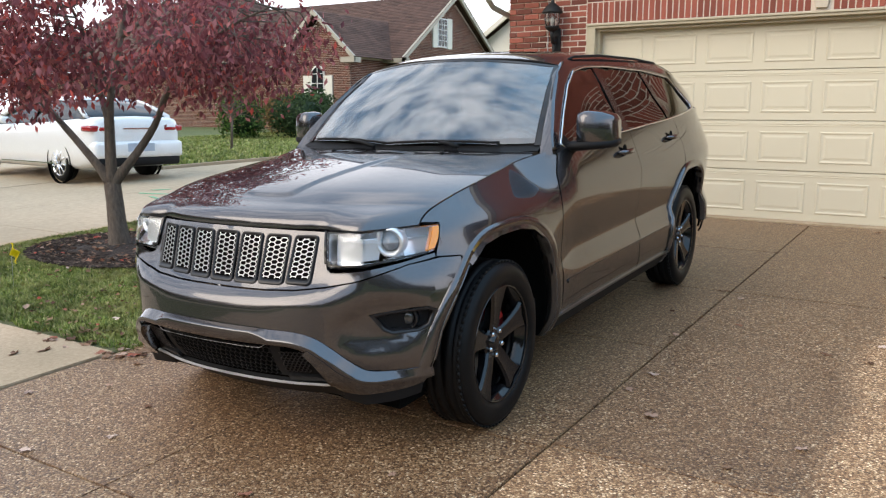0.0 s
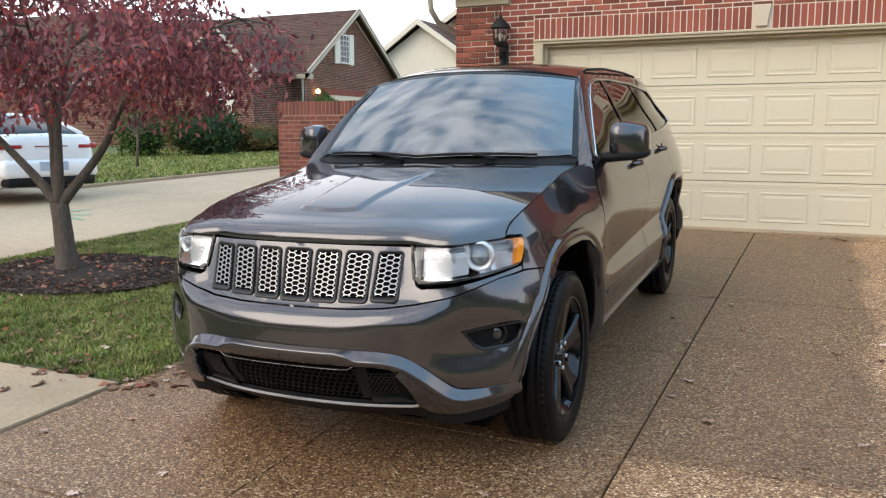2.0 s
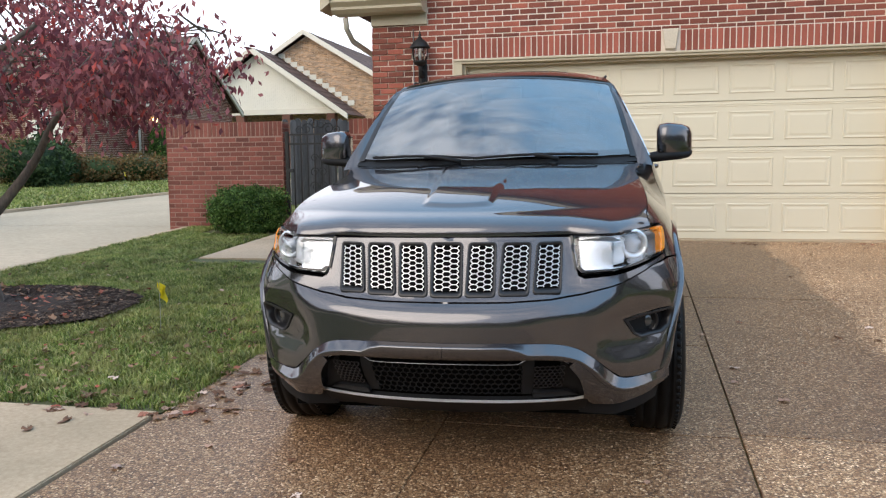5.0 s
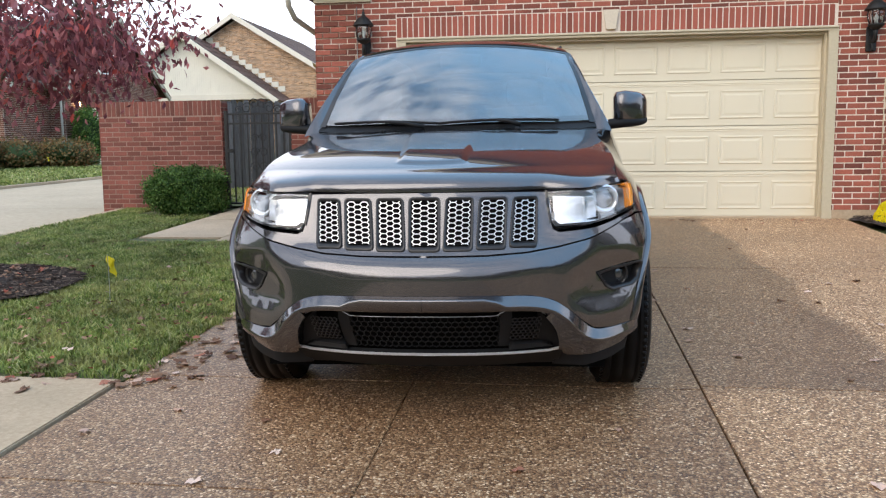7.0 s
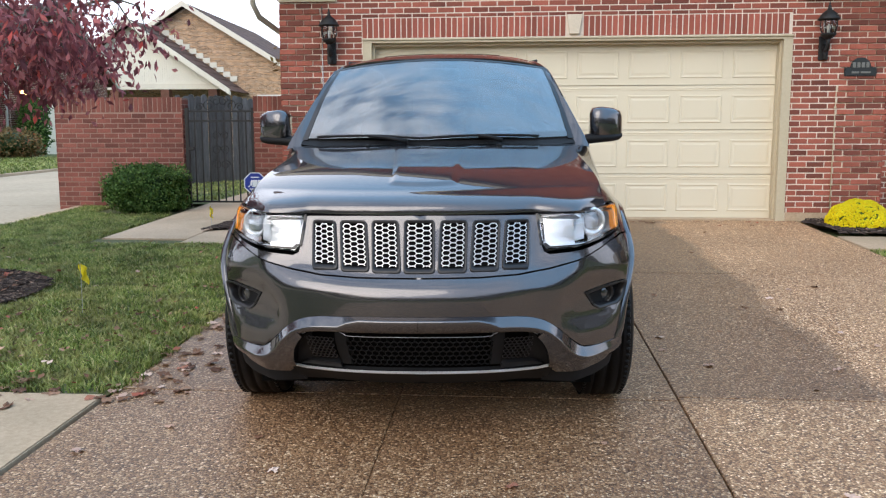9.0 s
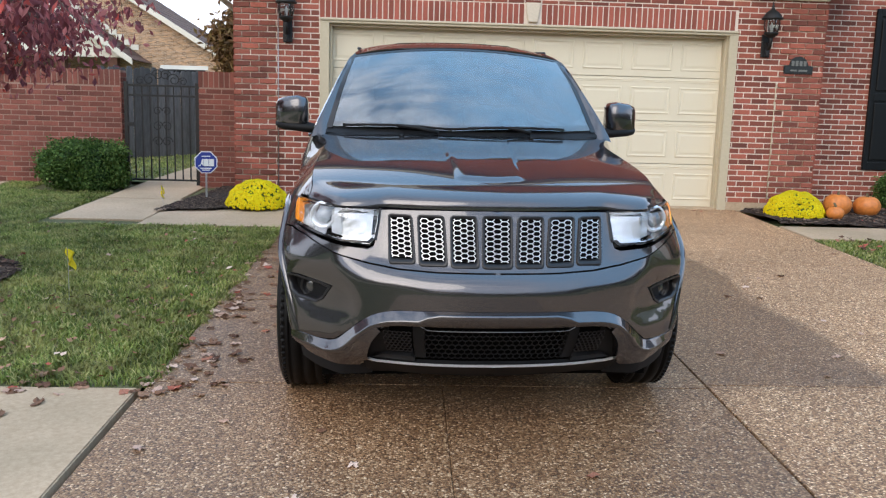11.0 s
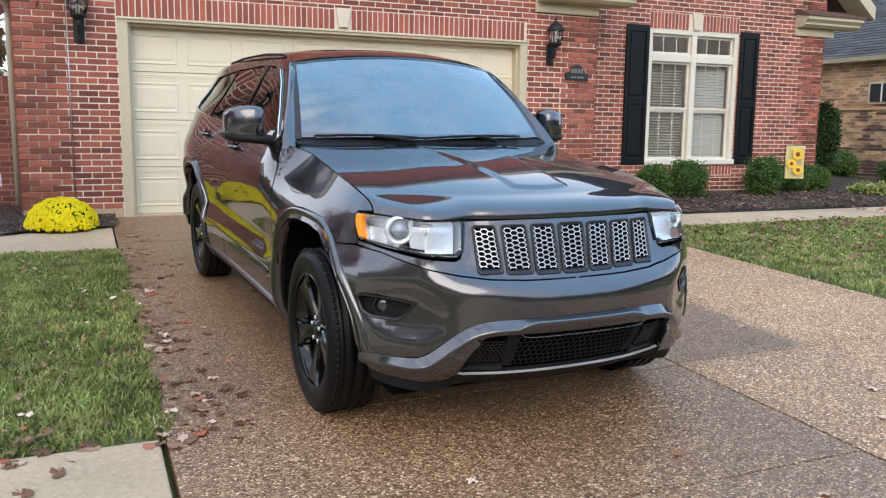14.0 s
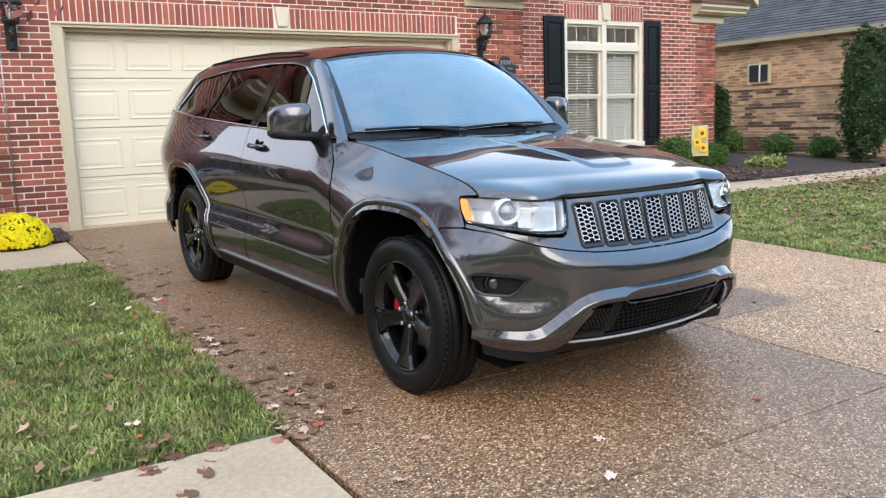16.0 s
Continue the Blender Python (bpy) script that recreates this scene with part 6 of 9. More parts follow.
DLO = [(0.70, 1.172), (1.0, 1.183), (1.775, 1.208), (2.6, 1.243), (3.26, 1.283), (3.37, 1.292), (3.375, 1.318), (3.28, 1.47), (3.18, 1.530), (2.6, 1.575), (1.9, 1.598), (1.5, 1.590), (1.30, 1.565), (1.12, 1.485), (0.92, 1.345), (0.78, 1.235)]
for sgn in (False, True):
    m = -1 if sgn else 1
    side = [(0.60, 1.150), (0.70, 1.165), (1.775, 1.20), (2.6, 1.236), (3.3, 1.275), (3.72, 1.30), (3.70, 1.40), (3.45, 1.56), (3.1, 1.635), (2.6, 1.66), (1.9, 1.668), (1.4, 1.648), (1.20, 1.615), (1.05, 1.555), (0.85, 1.41), (0.66, 1.235)]
    # frame of the side glass: strips between the outer line and the glass line
    bm = bmesh.new()

    cen = Vector((2.0, 1.4))

    def cast(poly, ang):
        d = Vector((math.cos(ang), math.sin(ang) * 0.25))
        best = None
        for i in range(len(poly)):
            a, b = Vector(poly[i]), Vector(poly[(i + 1) % len(poly)])
            e = b - a
            det = d.x * -e.y + e.x * d.y
            if abs(det) < 1e-9:
                continue
            r = a - cen
            k = (r.x * -e.y + e.x * r.y) / det
            t = (d.x * r.y - d.y * r.x) / det
            if k > 0 and -1e-6 <= t <= 1 + 1e-6 and (best is None or k > best):
                best = k
        return cen + d * (best or 0)
    angs = sorted([2 * math.pi * k / 120 for k in range(120)])
    rows = []
    for fr, lift in ((0.0, -0.02), (0.0, 0.0), (0.25, 0.003), (0.5, 0.004), (0.75, 0.004), (1.0, 0.002), (1.0, -0.02)):
        row = []
        for ang in angs:
            p = cast(side, ang).lerp(cast(DLO, ang), fr)
            q = cab(p.x, p.y)
            q = q + map_normal(cab, p.x, p.y, outward(q)) * lift
            row.append(bm.verts.new((m * q.x, q.y, q.z)))
        rows.append(row)
    for a, b in zip(rows, rows[1:]):
        for i in range(len(angs)):
            bm.faces.new((a[i], a[(i + 1) % len(angs)], b[(i + 1) % len(angs)], b[i]))
    bmesh.ops.recalc_face_normals(bm, faces=bm.faces[:])
    part("side_frame", bm, "paint", suv, "pillars and frame round the side windows", True)
    # bright line round the glass
    bm = bmesh.new()
    pts = []
    for ang in angs + [angs[0]]:
        p = cast(DLO, ang)
        q = cab(p.x, p.y)
        q = q + map_normal(cab, p.x, p.y, outward(q)) * 0.004
        pts.append((m * q.x, q.y, q.z))
    tube(bm, pts, 0.0055, 5, False)
    part("window_trim", bm, "chrome", suv, "chrome window surround", True)
    parts = [("front_door_glass", [(0.70, 1.172), (1.0, 1.183), (1.715, 1.206), (1.70, 1.4), (1.66, 1.592), (1.5, 1.590), (1.30, 1.565), (1.12, 1.485), (0.92, 1.345), (0.78, 1.235)], "frontglass"),
             ("rear_door_glass", [(1.80, 1.209), (2.60, 1.243), (2.58, 1.4), (2.53, 1.578), (1.9, 1.598), (1.74, 1.596)], "tintglass"),
             ("quarter_glass", [(2.655, 1.246), (3.26, 1.283), (3.37, 1.292), (3.375, 1.318), (3.28, 1.47), (3.18, 1.530), (2.59, 1.575)], "tintglass")]
    for nm, poly, mt in parts:
        part(nm, patch(poly, cab, 0.10, 0.0, 0.005, -0.006, True, sgn), mt, suv, "", True)
    for pil in ([(1.70, 1.20), (1.81, 1.205), (1.75, 1.60), (1.655, 1.596)], [(2.59, 1.24), (2.665, 1.245), (2.60, 1.58), (2.52, 1.582)]):
        part("door_pillar", patch(pil, cab, 0.1, 0.0, 0.012, 0.0, False, sgn), "gloss", suv, "gloss black door pillar", True)
    # rear quarter between belt and glass is closed by the frame; tinted backing keeps the cabin dark
    part("roof_rail", pillar([(m * cab(1.25, 1.64).x * 0.985, 1.30, 1.618), (m * 0.600, 1.45, 1.652), (m * 0.596, 1.9, 1.668), (m * 0.590, 2.6, 1.660), (m * 0.574, 3.1, 1.640), (m * 0.56, 3.3, 1.605)], [0.006, 0.008, 0.008, 0.008, 0.008, 0.006]), "black", suv, "black roof rail", True)


ROOF_Z = pchip([(1.02, 1.645), (1.08, 1.663), (1.16, 1.677), (1.28, 1.689), (1.5, 1.700), (2.0, 1.706), (2.6, 1.700), (3.1, 1.680), (3.5, 1.635), (3.75, 1.58)])
ROOF_E = pchip([(1.0, 1.598), (1.15, 1.605), (1.4, 1.645), (1.9, 1.665), (2.6, 1.658), (3.1, 1.632), (3.45, 1.56), (3.50, 1.528), (3.75, 1.40)])


def roof(a, y):
    k = abs(a)
    e = cab(y, ROOF_E(y))
    yy = y + (0.12 * k * k if y < 1.3 else 0.12 * k * k * smooth01(1.6, 1.3, y))
    return Vector((a * e.x, yy, ROOF_Z(y) + (ROOF_E(y) - ROOF_Z(y)) * (0.4 * k * k + 0.6 * k ** 5)))


part("roof", patch([(-1, 1.045), (1, 1.045), (1, 3.50), (-1, 3.50)], roof, 0.08, 0.0, 0.02), "paint", suv, "", True)
part("sunroof", patch([(-0.62, 1.36), (0.62, 1.36), (0.62, 2.55), (-0.62, 2.55)], roof, 0.1, 0.0, 0.01, 0.003), "gloss", suv, "black glass sunroof", True)
bm = bmesh.new()
lathe(bm, [(0.03, 0.0), (0.02, 0.03), (0.002, 0.05)], 8, pose(0, 3.1, 1.69))
part("antenna", bm, "black", suv, "", True)


TAIL_Y = pchip([(1.235, 3.72), (1.30, 3.72), (1.40, 3.70), (1.48, 3.575), (1.528, 3.50)])


def upper_tail(u, v):
    """The raked upper tailgate between the side frames, v from the belt to the roof's end."""
    z = 1.235 + 0.293 * v
    y = TAIL_Y(z)
    crown = roof(u, 3.50).z - ROOF_E(3.50)
    return Vector((u * (cab(y, z).x - 0.003), y + 0.16 * (1 - v) * (1 - abs(u) ** 3), z + crown * v * v))


part("tailgate_frame", patch([(-1, 0.0), (1, 0.0), (1, 1.0), (-1, 1.0)], upper_tail, 0.1, 0.0, 0.01), "paint", suv, "", True)
part("tailgate_glass", patch([(-0.84, 0.06), (0.84, 0.06), (0.82, 0.90), (-0.82, 0.90)], upper_tail, 0.1, 0.0, 0.006, 0.004), "tintglass", suv, "dark tinted tailgate glass", True)


# door mirrors and handles
for sgn in (False, True):
    m = -1 if sgn else 1
    mir = new("door_mirror")
    mir.parent = suv
    bm = bmesh.new()
    vs = []
    secs = [(0.872, 0.07, 0.060, 1.262, 0.0), (0.884, 0.10, 0.088, 1.264, 0.0), (0.93, 0.112, 0.094, 1.266, 0.01), (1.0, 0.102, 0.090, 1.262, 0.03), (1.042, 0.082, 0.078, 1.258, 0.05), (1.060, 0.05, 0.058, 1.252, 0.06)]
    rings = []
    for x, dy, dz, zc, yo in secs:
        ring = []
        for k in range(20):
            a = 2 * math.pi * k / 20
            ca, sa = math.cos(a), math.sin(a)
            ring.append(bm.verts.new((m * x, 0.885 + yo + dy * math.copysign(abs(ca) ** 0.42, ca) * (1 if ca < 0 else 0.45), zc + dz * math.copysign(abs(sa) ** 0.40, sa))))
        rings.append(ring)
    for a, b in zip(rings, rings[1:]):
        for k in range(20):
            bm.faces.new((a[k], a[(k + 1) % 20], b[(k + 1) % 20], b[k]))
    bm.faces.new(rings[0])
    bm.faces.new(rings[-1])
    bmesh.ops.recalc_face_normals(bm, faces=bm.faces[:])
    part("shell", bm, "paint", mir, "glossy grey mirror shell", True)
    bm = bmesh.new()
    rings = []
    for x, dy, zt, zb, yo in ((0.79, 0.06, 1.19, 1.152, -0.05), (0.86, 0.085, 1.205, 1.148, -0.02), (0.93, 0.114, 1.21, 1.155, 0.01), (1.0, 0.105, 1.21, 1.160, 0.03), (1.042, 0.085, 1.21, 1.168, 0.05), (1.062, 0.052, 1.21, 1.182, 0.06)):
        ring = []
        for k in range(16):
            a = 2 * math.pi * k / 16
            ca, sa = math.cos(a), math.sin(a)
            ring.append(bm.verts.new((m * x, 0.885 + yo + (dy + 0.003) * math.copysign(abs(ca) ** 0.6, ca) * (1 if ca < 0 else 0.45), (zt + zb) / 2 + (zt - zb) / 2 * math.copysign(abs(sa) ** 0.6, sa))))
        rings.append(ring)
    for a, b in zip(rings, rings[1:]):
        for k in range(16):
            bm.faces.new((a[k], a[(k + 1) % 16], b[(k + 1) % 16], b[k]))
    bm.faces.new(rings[0])
    bm.faces.new(rings[-1])
    bmesh.ops.recalc_face_normals(bm, faces=bm.faces[:])
    part("foot", bm, "black", mir, "black mirror foot", True)
    part("mirror_glass", boxbm(m * 0.88, 0.94, 1.18, m * 1.03, 0.947, 1.33, bevel=0.002), "chrome", mir)
    part("sail", patch([(0.62, 1.150), (0.86, 1.178), (0.80, 1.235), (0.72, 1.18)], cab, 0.1, 0, 0.01, 0.006, False, sgn), "black", mir, "", True)
    for door, yh in ((front_door[1 if sgn else 0], 1.56), (rear_door[1 if sgn else 0], 2.52)):
        zh = 1.095 if yh < 2 else 1.125
        bm = bmesh.new()
        p = [skin(sy(yh + d), zh) for d in (-0.105, -0.085, -0.03, 0.03, 0.075, 0.095)]
        lift = (0.002, 0.030, 0.040, 0.040, 0.032, 0.002)
        tube(bm, [(m * (q.x + l), q.y, q.z) for q, l in zip(p, lift)], [0.010, 0.014, 0.015, 0.015, 0.014, 0.010], 8)
        part("handle", bm, "paint", door, "door handle", True)
        # dish behind the handle, its shade painted near-black
        bm = bmesh.new()
        q = skin(sy(yh), zh)
        lathe(bm, [(0.001, 0.0), (0.03, 0.003), (0.042, 0.006)], 18, Matrix.Translation((m * (q.x - 0.002), q.y, q.z)) @ pose(0, 0, 0, 0, 90 * m, 0))
        part("handle_cup", bm, "void", door, "", True)


# arch flares
def flare(path, name):
    for sgn in (False, True):
        m = -1 if sgn else 1
        bm = bmesh.new()
        rows = []
        P = [Vector((a.x, a.y)) for a in dense([(y, z) for y, z in path], 4)]
        cen = Vector(((path[0][0] + path[-1][0]) / 2, 0.40))
        edge_line = []
        for w, off in ((0.055, 0.0), (0.053, 0.017), (0.030, 0.016), (0.006, 0.009), (-0.002, 0.002), (0.0, -0.05)):
            row = []
            edge_line = edge_line if w != 0.006 else []
            for i, p in enumerate(P):
                d = (P[min(i + 1, len(P) - 1)] - P[max(i - 1, 0)]).normalized()
                nrm = Vector((-d.y, d.x))
                if nrm.dot(p - cen) < 0:
                    nrm = -nrm
                q = p + nrm * w
                r = skin(sy(q.x), q.y)
                o = p + nrm * 0.055
                top = max(0.0, nrm.y)
                r.x = r.x * (1 - top) + skin(sy(o.x), o.y).x * top + off
                row.append(bm.verts.new((m * r.x, r.y, r.z)))
                if w == 0.006:
                    edge_line.append((m * r.x, r.y, r.z))
            rows.append(row)
        for a, b in zip(rows, rows[1:]):
            for i in range(len(P) - 1):
                bm.faces.new((a[i], a[i + 1], b[i + 1], b[i]))
        bmesh.ops.recalc_face_normals(bm, faces=bm.faces[:])
        bm.normal_update()
        fc = max(bm.faces, key=lambda f: abs(f.normal.x))
        if fc.normal.x * m < 0:
            bmesh.ops.reverse_faces(bm, faces=bm.faces[:])
        fl_ = part(name, bm, "paint", suv, "body-coloured wheel arch flare", True)
        bm = bmesh.new()
        tube(bm, edge_line, 0.0015, 5)
        part("flare_edge", bm, "satin", fl_, "bright line along the flare's lip", True)
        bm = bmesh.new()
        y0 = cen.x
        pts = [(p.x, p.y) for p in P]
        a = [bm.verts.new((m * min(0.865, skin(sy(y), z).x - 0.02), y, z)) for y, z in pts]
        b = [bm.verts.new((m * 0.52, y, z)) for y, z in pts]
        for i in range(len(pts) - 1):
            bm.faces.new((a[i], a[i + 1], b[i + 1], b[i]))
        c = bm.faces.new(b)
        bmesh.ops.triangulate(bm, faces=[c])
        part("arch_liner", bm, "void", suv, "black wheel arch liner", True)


flare(ARCH_F[1:], "front_flare")
flare(ARCH_R[:-1], "rear_flare")


# wheels
def wheel(parent, x, y, m):
    """A wheel whose outer face looks along x * m."""
    hub = pose(x, y, 0.372) @ pose(0, 0, 0, 0, 90 * m, 0) @ Matrix.Scale(0.970, 4)
    w = new("wheel")
    w.parent, w.matrix_basis = parent, hub
    R = 0.383
    bm = bmesh.new()
    lathe(bm, [(0.262, 0.085), (0.272, 0.108), (0.295, 0.118), (0.335, 0.120), (0.360, 0.110), (0.372, 0.095), (R, 0.070), (R, 0.066), (R - 0.008, 0.064), (R - 0.008, 0.054), (R, 0.052), (R, 0.014), (R - 0.008, 0.012), (R - 0.008, 0.0), (R, -0.002), (R, -0.04), (R - 0.008, -0.042), (R - 0.008, -0.052), (R, -0.054), (R, -0.07), (0.374, -0.095), (0.335, -0.126), (0.27, -0.108)], 64, caps=False)
    for k in range(72):
        for zz, tw in ((0.084, 0.0), (-0.084, 0.5)):
            c = Matrix.Rotation((k + tw) * 2 * math.pi / 72, 4, "Z") @ Matrix.Translation((R - 0.0085, 0, zz)) @ Matrix.Rotation(0.5 if zz > 0 else -0.5, 4, "Y")
            bmesh.ops.create_cube(bm, size=1.0, matrix=c @ Matrix.Diagonal((0.008, 0.024, 0.028, 1)))
    part("tyre", bm, "rubber", w, "black road tyre with block tread", True)
    bm = bmesh.new()
    lathe(bm, [(0.262, 0.105), (0.268, 0.110), (0.270, 0.100), (0.262, 0.088), (0.245, 0.075), (0.238, 0.03), (0.235, -0.10), (0.26, -0.11)], 64, caps=False)
    rim = part("rim", bm, "gloss", w, "gloss black alloy rim", True)
    for k in range(5):
        bm = bmesh.new()
        rings = []
        for r, wd, zt, th in ((0.035, 0.036, 0.066, 0.05), (0.075, 0.036, 0.072, 0.05), (0.12, 0.037, 0.080, 0.046), (0.18, 0.046, 0.088, 0.040), (0.225, 0.060, 0.095, 0.034), (0.262, 0.082, 0.100, 0.030)):
            rings.append([bm.verts.new(c) for c in ((r, -wd, zt - th), (r, -wd, zt - 0.012), (r, -wd * 0.80, zt), (r, 0, zt - 0.006), (r, wd * 0.80, zt), (r, wd, zt - 0.012), (r, wd, zt - th))])
        for a, b in zip(rings, rings[1:]):
            for i in range(7):
                bm.faces.new((a[i], a[(i + 1) % 7], b[(i + 1) % 7], b[i]))
        bm.faces.new(rings[0])
        bm.faces.new(rings[-1])
        bmesh.ops.recalc_face_normals(bm, faces=bm.faces[:])
        for e in bm.edges:
            if e.calc_face_angle(0) > 0.5:
                e.smooth = False
        part("spoke", bm, "gloss", rim, "", True, at=pose(0, 0, 0, 0, 0, 72 * k + 36))
        bm = bmesh.new()
        a = math.radians(72 * k)
        lathe(bm, [(0.011, 0.055), (0.011, 0.078), (0.008, 0.083)], 6, pose(0.058 * math.cos(a), 0.058 * math.sin(a), 0))
        part("lug_nut", bm, "chrome", rim, "chrome lug nut")
    bm = bmesh.new()
    lathe(bm, [(0.078, 0.03), (0.076, 0.062), (0.04, 0.066), (0.034, 0.078), (0.028, 0.082), (0.001, 0.083)], 32)
    part("hub_cap", bm, "gloss", rim, "", True)
    bm = bmesh.new()
    lathe(bm, [(0.02, 0.0), (0.165, 0.0), (0.17, -0.01), (0.17, -0.03), (0.02, -0.03)], 40)
    part("brake_disc", bm, "steel", w, "grey steel brake disc", True)
    bm = bmesh.new()
    ang = 115 if m > 0 else 65
    rings = []
    for i in range(7):
        a = math.radians(-26 + 52 * i / 6)
        rings.append([bm.verts.new((r * math.cos(a), r * math.sin(a), z)) for r, z in ((0.092, 0.034), (0.175, 0.034), (0.185, 0.022), (0.185, -0.04), (0.092, -0.04))])
    for a, b in zip(rings, rings[1:]):
        for i in range(5):
            bm.faces.new((a[i], a[(i + 1) % 5], b[(i + 1) % 5], b[i]))
    bm.faces.new(rings[0])
    bm.faces.new(rings[-1])
    bmesh.ops.recalc_face_normals(bm, faces=bm.faces[:])
    part("brake_caliper", bm, "redcaliper", w, "red brake caliper", True, at=pose(0, 0, 0, 0, 0, 144 if m > 0 else 72))
    part("inner_drum", lathe(bmesh.new(), [(0.01, -0.05), (0.232, -0.05), (0.232, -0.09)], 32), "void", w)
    return w


for xx, m in ((0.795, 1), (-0.795, -1)):
    for yy in (-0.10, 2.90):
        wheel(suv, xx, yy, m)

# underbody and cabin
rb = [(0.80, 0.40), (0.82, 1.2), (cab(3.40, 1.30).x - 0.015, 1.30), (cab(3.40, 1.50).x - 0.015, 1.50), (cab(3.40, 1.55).x - 0.02, 1.55), (0.40, 1.60)]
bm = bmesh.new()
extrude_poly(bm, [(x, 3.40, z) for x, z in rb] + [(-x, 3.40, z) for x, z in reversed(rb)], (0, 0.02, 0))
part("rear_bulkhead", bm, "void", suv, "dark load-space end")
part("underbody", boxbm(-0.70, -0.62, 0.215, 0.70, 3.60, 0.34), "void", suv, "black underbody")
part("front_axle", boxbm(-0.62, -0.06, 0.30, 0.62, 0.06, 0.44, bevel=0.02), "void", suv)
part("engine_block", boxbm(-0.50, -0.60, 0.34, 0.50, 0.45, 0.98), "void", suv)
part("core_support", patch(half([(0.0, 0.94), (0.46, 0.94), (0.74, 0.90), (0.76, 0.35), (0.0, 0.32)]), skin2, 0.1, 0, 0.02, -0.075), "void", suv, "", True)
part("dashboard", boxbm(-0.74, 0.50, 0.95, 0.74, 1.02, 1.13, bevel=0.05), "cabin", suv, "charcoal dashboard", True)
part("cabin_floor", boxbm(-0.80, 0.45, 0.36, 0.80, 3.6, 0.44), "cabin", suv)
part("headliner", patch([(-0.95, 1.10), (0.95, 1.10), (0.95, 3.45), (-0.95, 3.45)], roof, 0.2, 0.0, 0.01, -0.03), "cabin", suv)
for xs in (-0.37, 0.37):
    seat = new("seat")
    seat.parent = suv
    bm = bmesh.new()
    box(bm, xs - 0.25, 1.30, 0.55, xs + 0.25, 1.85, 0.75, 0.06)
    part("cushion", bm, "cabin", seat, "", True)
    bm = bmesh.new()
    box(bm, xs - 0.24, -0.07, 0.0, xs + 0.24, 0.07, 0.66, 0.06)
    part("backrest", bm, "cabin", seat, "", True, at=pose(0, 1.86, 0.66, -16))
    bm = bmesh.new()
    box(bm, xs - 0.13, -0.05, 0.0, xs + 0.13, 0.05, 0.19, 0.045)
    part("headrest", bm, "cabin", seat, "", True, at=pose(0, 2.03, 1.30, -8))
bm = bmesh.new()
box(bm, -0.62, -0.07, 0.0, 0.62, 0.07, 0.72, 0.06)
part("rear_seat", bm, "cabin", suv, "", True, at=pose(0, 2.75, 0.60, -16))
bm = bmesh.new()
M_sw = pose(0.37, 1.06, 1.06, 68, 0, 0)
tube(bm, [M_sw @ Vector((0.185 * math.cos(2 * math.pi * k / 28), 0.185 * math.sin(2 * math.pi * k / 28), 0)) for k in range(29)], 0.015, 6, False)
for a in (0, 180, 270):
    tube(bm, [M_sw @ Vector((0, 0, -0.02)), M_sw @ Vector((0.18 * math.cos(math.radians(a)), 0.18 * math.sin(math.radians(a)), 0))], 0.016, 6)
part("steering_wheel", bm, "black", suv, "black steering wheel", True)
bm = boxbm(-0.12, 1.03, 1.515, 0.12, 1.06, 1.59, bevel=0.012)
part("interior_mirror", bm, "black", suv, "interior rear-view mirror", True)


# ---- gate and fence ----
gate = thing("garden_gate", "black wrought-iron garden gate with scrolled top, closed", "gate", (0, 10.45, 0))
gz0, gx0, gx1 = gz(10.45) + 0.03, -6.64, -5.71
for xp in (gx0, gx1):
    part("post", boxbm(xp - 0.025, -0.025, gz0 - 0.05, xp + 0.025, 0.025, 1.78, bevel=0.004), "iron", gate)
for zr in (gz0 + 0.04, gz0 + 1.15, gz0 + 1.28):
    part("rail", boxbm(gx0 + 0.03, -0.012, zr - 0.012, gx1 - 0.03, 0.012, zr + 0.012), "iron", gate)
nb = 9
for i in range(1, nb):
    xb = gx0 + (gx1 - gx0) * i / nb
    part("bar", boxbm(xb - 0.008, -0.008, gz0 + 0.04, xb + 0.008, 0.008, gz0 + 1.28), "iron", gate)


def scroll(parent, cx, cz, r, sgn, turns=1.4, thick=0.007):
    bm = bmesh.new()
    pts = []
    for k in range(26):
        a = turns * 2 * math.pi * k / 25
        rr = r * (1 - 0.75 * k / 25)
        pts.append((cx + sgn * rr * math.cos(a), 0, cz + rr * math.sin(a)))
    tube(bm, pts, thick, 5)
    part("scroll", bm, "iron", parent, "", True)


cxg = (gx0 + gx1) / 2
for dx, dz, r, s in ((-0.16, 1.36, 0.085, 1), (0.16, 1.36, 0.085, -1), (-0.05, 1.42, 0.075, -1), (0.05, 1.42, 0.075, 1), (-0.28, 1.34, 0.06, 1), (0.28, 1.34, 0.06, -1), (-0.06, 0.75, 0.07, 1), (0.06, 0.75, 0.07, -1), (-0.06, 0.55, 0.07, -1), (0.06, 0.55, 0.07, 1), (-0.06, 0.95, 0.06, 1), (0.06, 0.95, 0.06, -1)):
    scroll(gate, cxg + dx, gz0 + dz, r, s)
part("latch", boxbm(gx0 + 0.02, -0.04, gz0 + 0.75, gx0 + 0.10, 0.02, gz0 + 0.80, bevel=0.006), "iron", gate)

fence = thing("wooden_fence", "weathered grey wooden picket fence behind the garden gate", "fence")
rnd = random.Random(4)


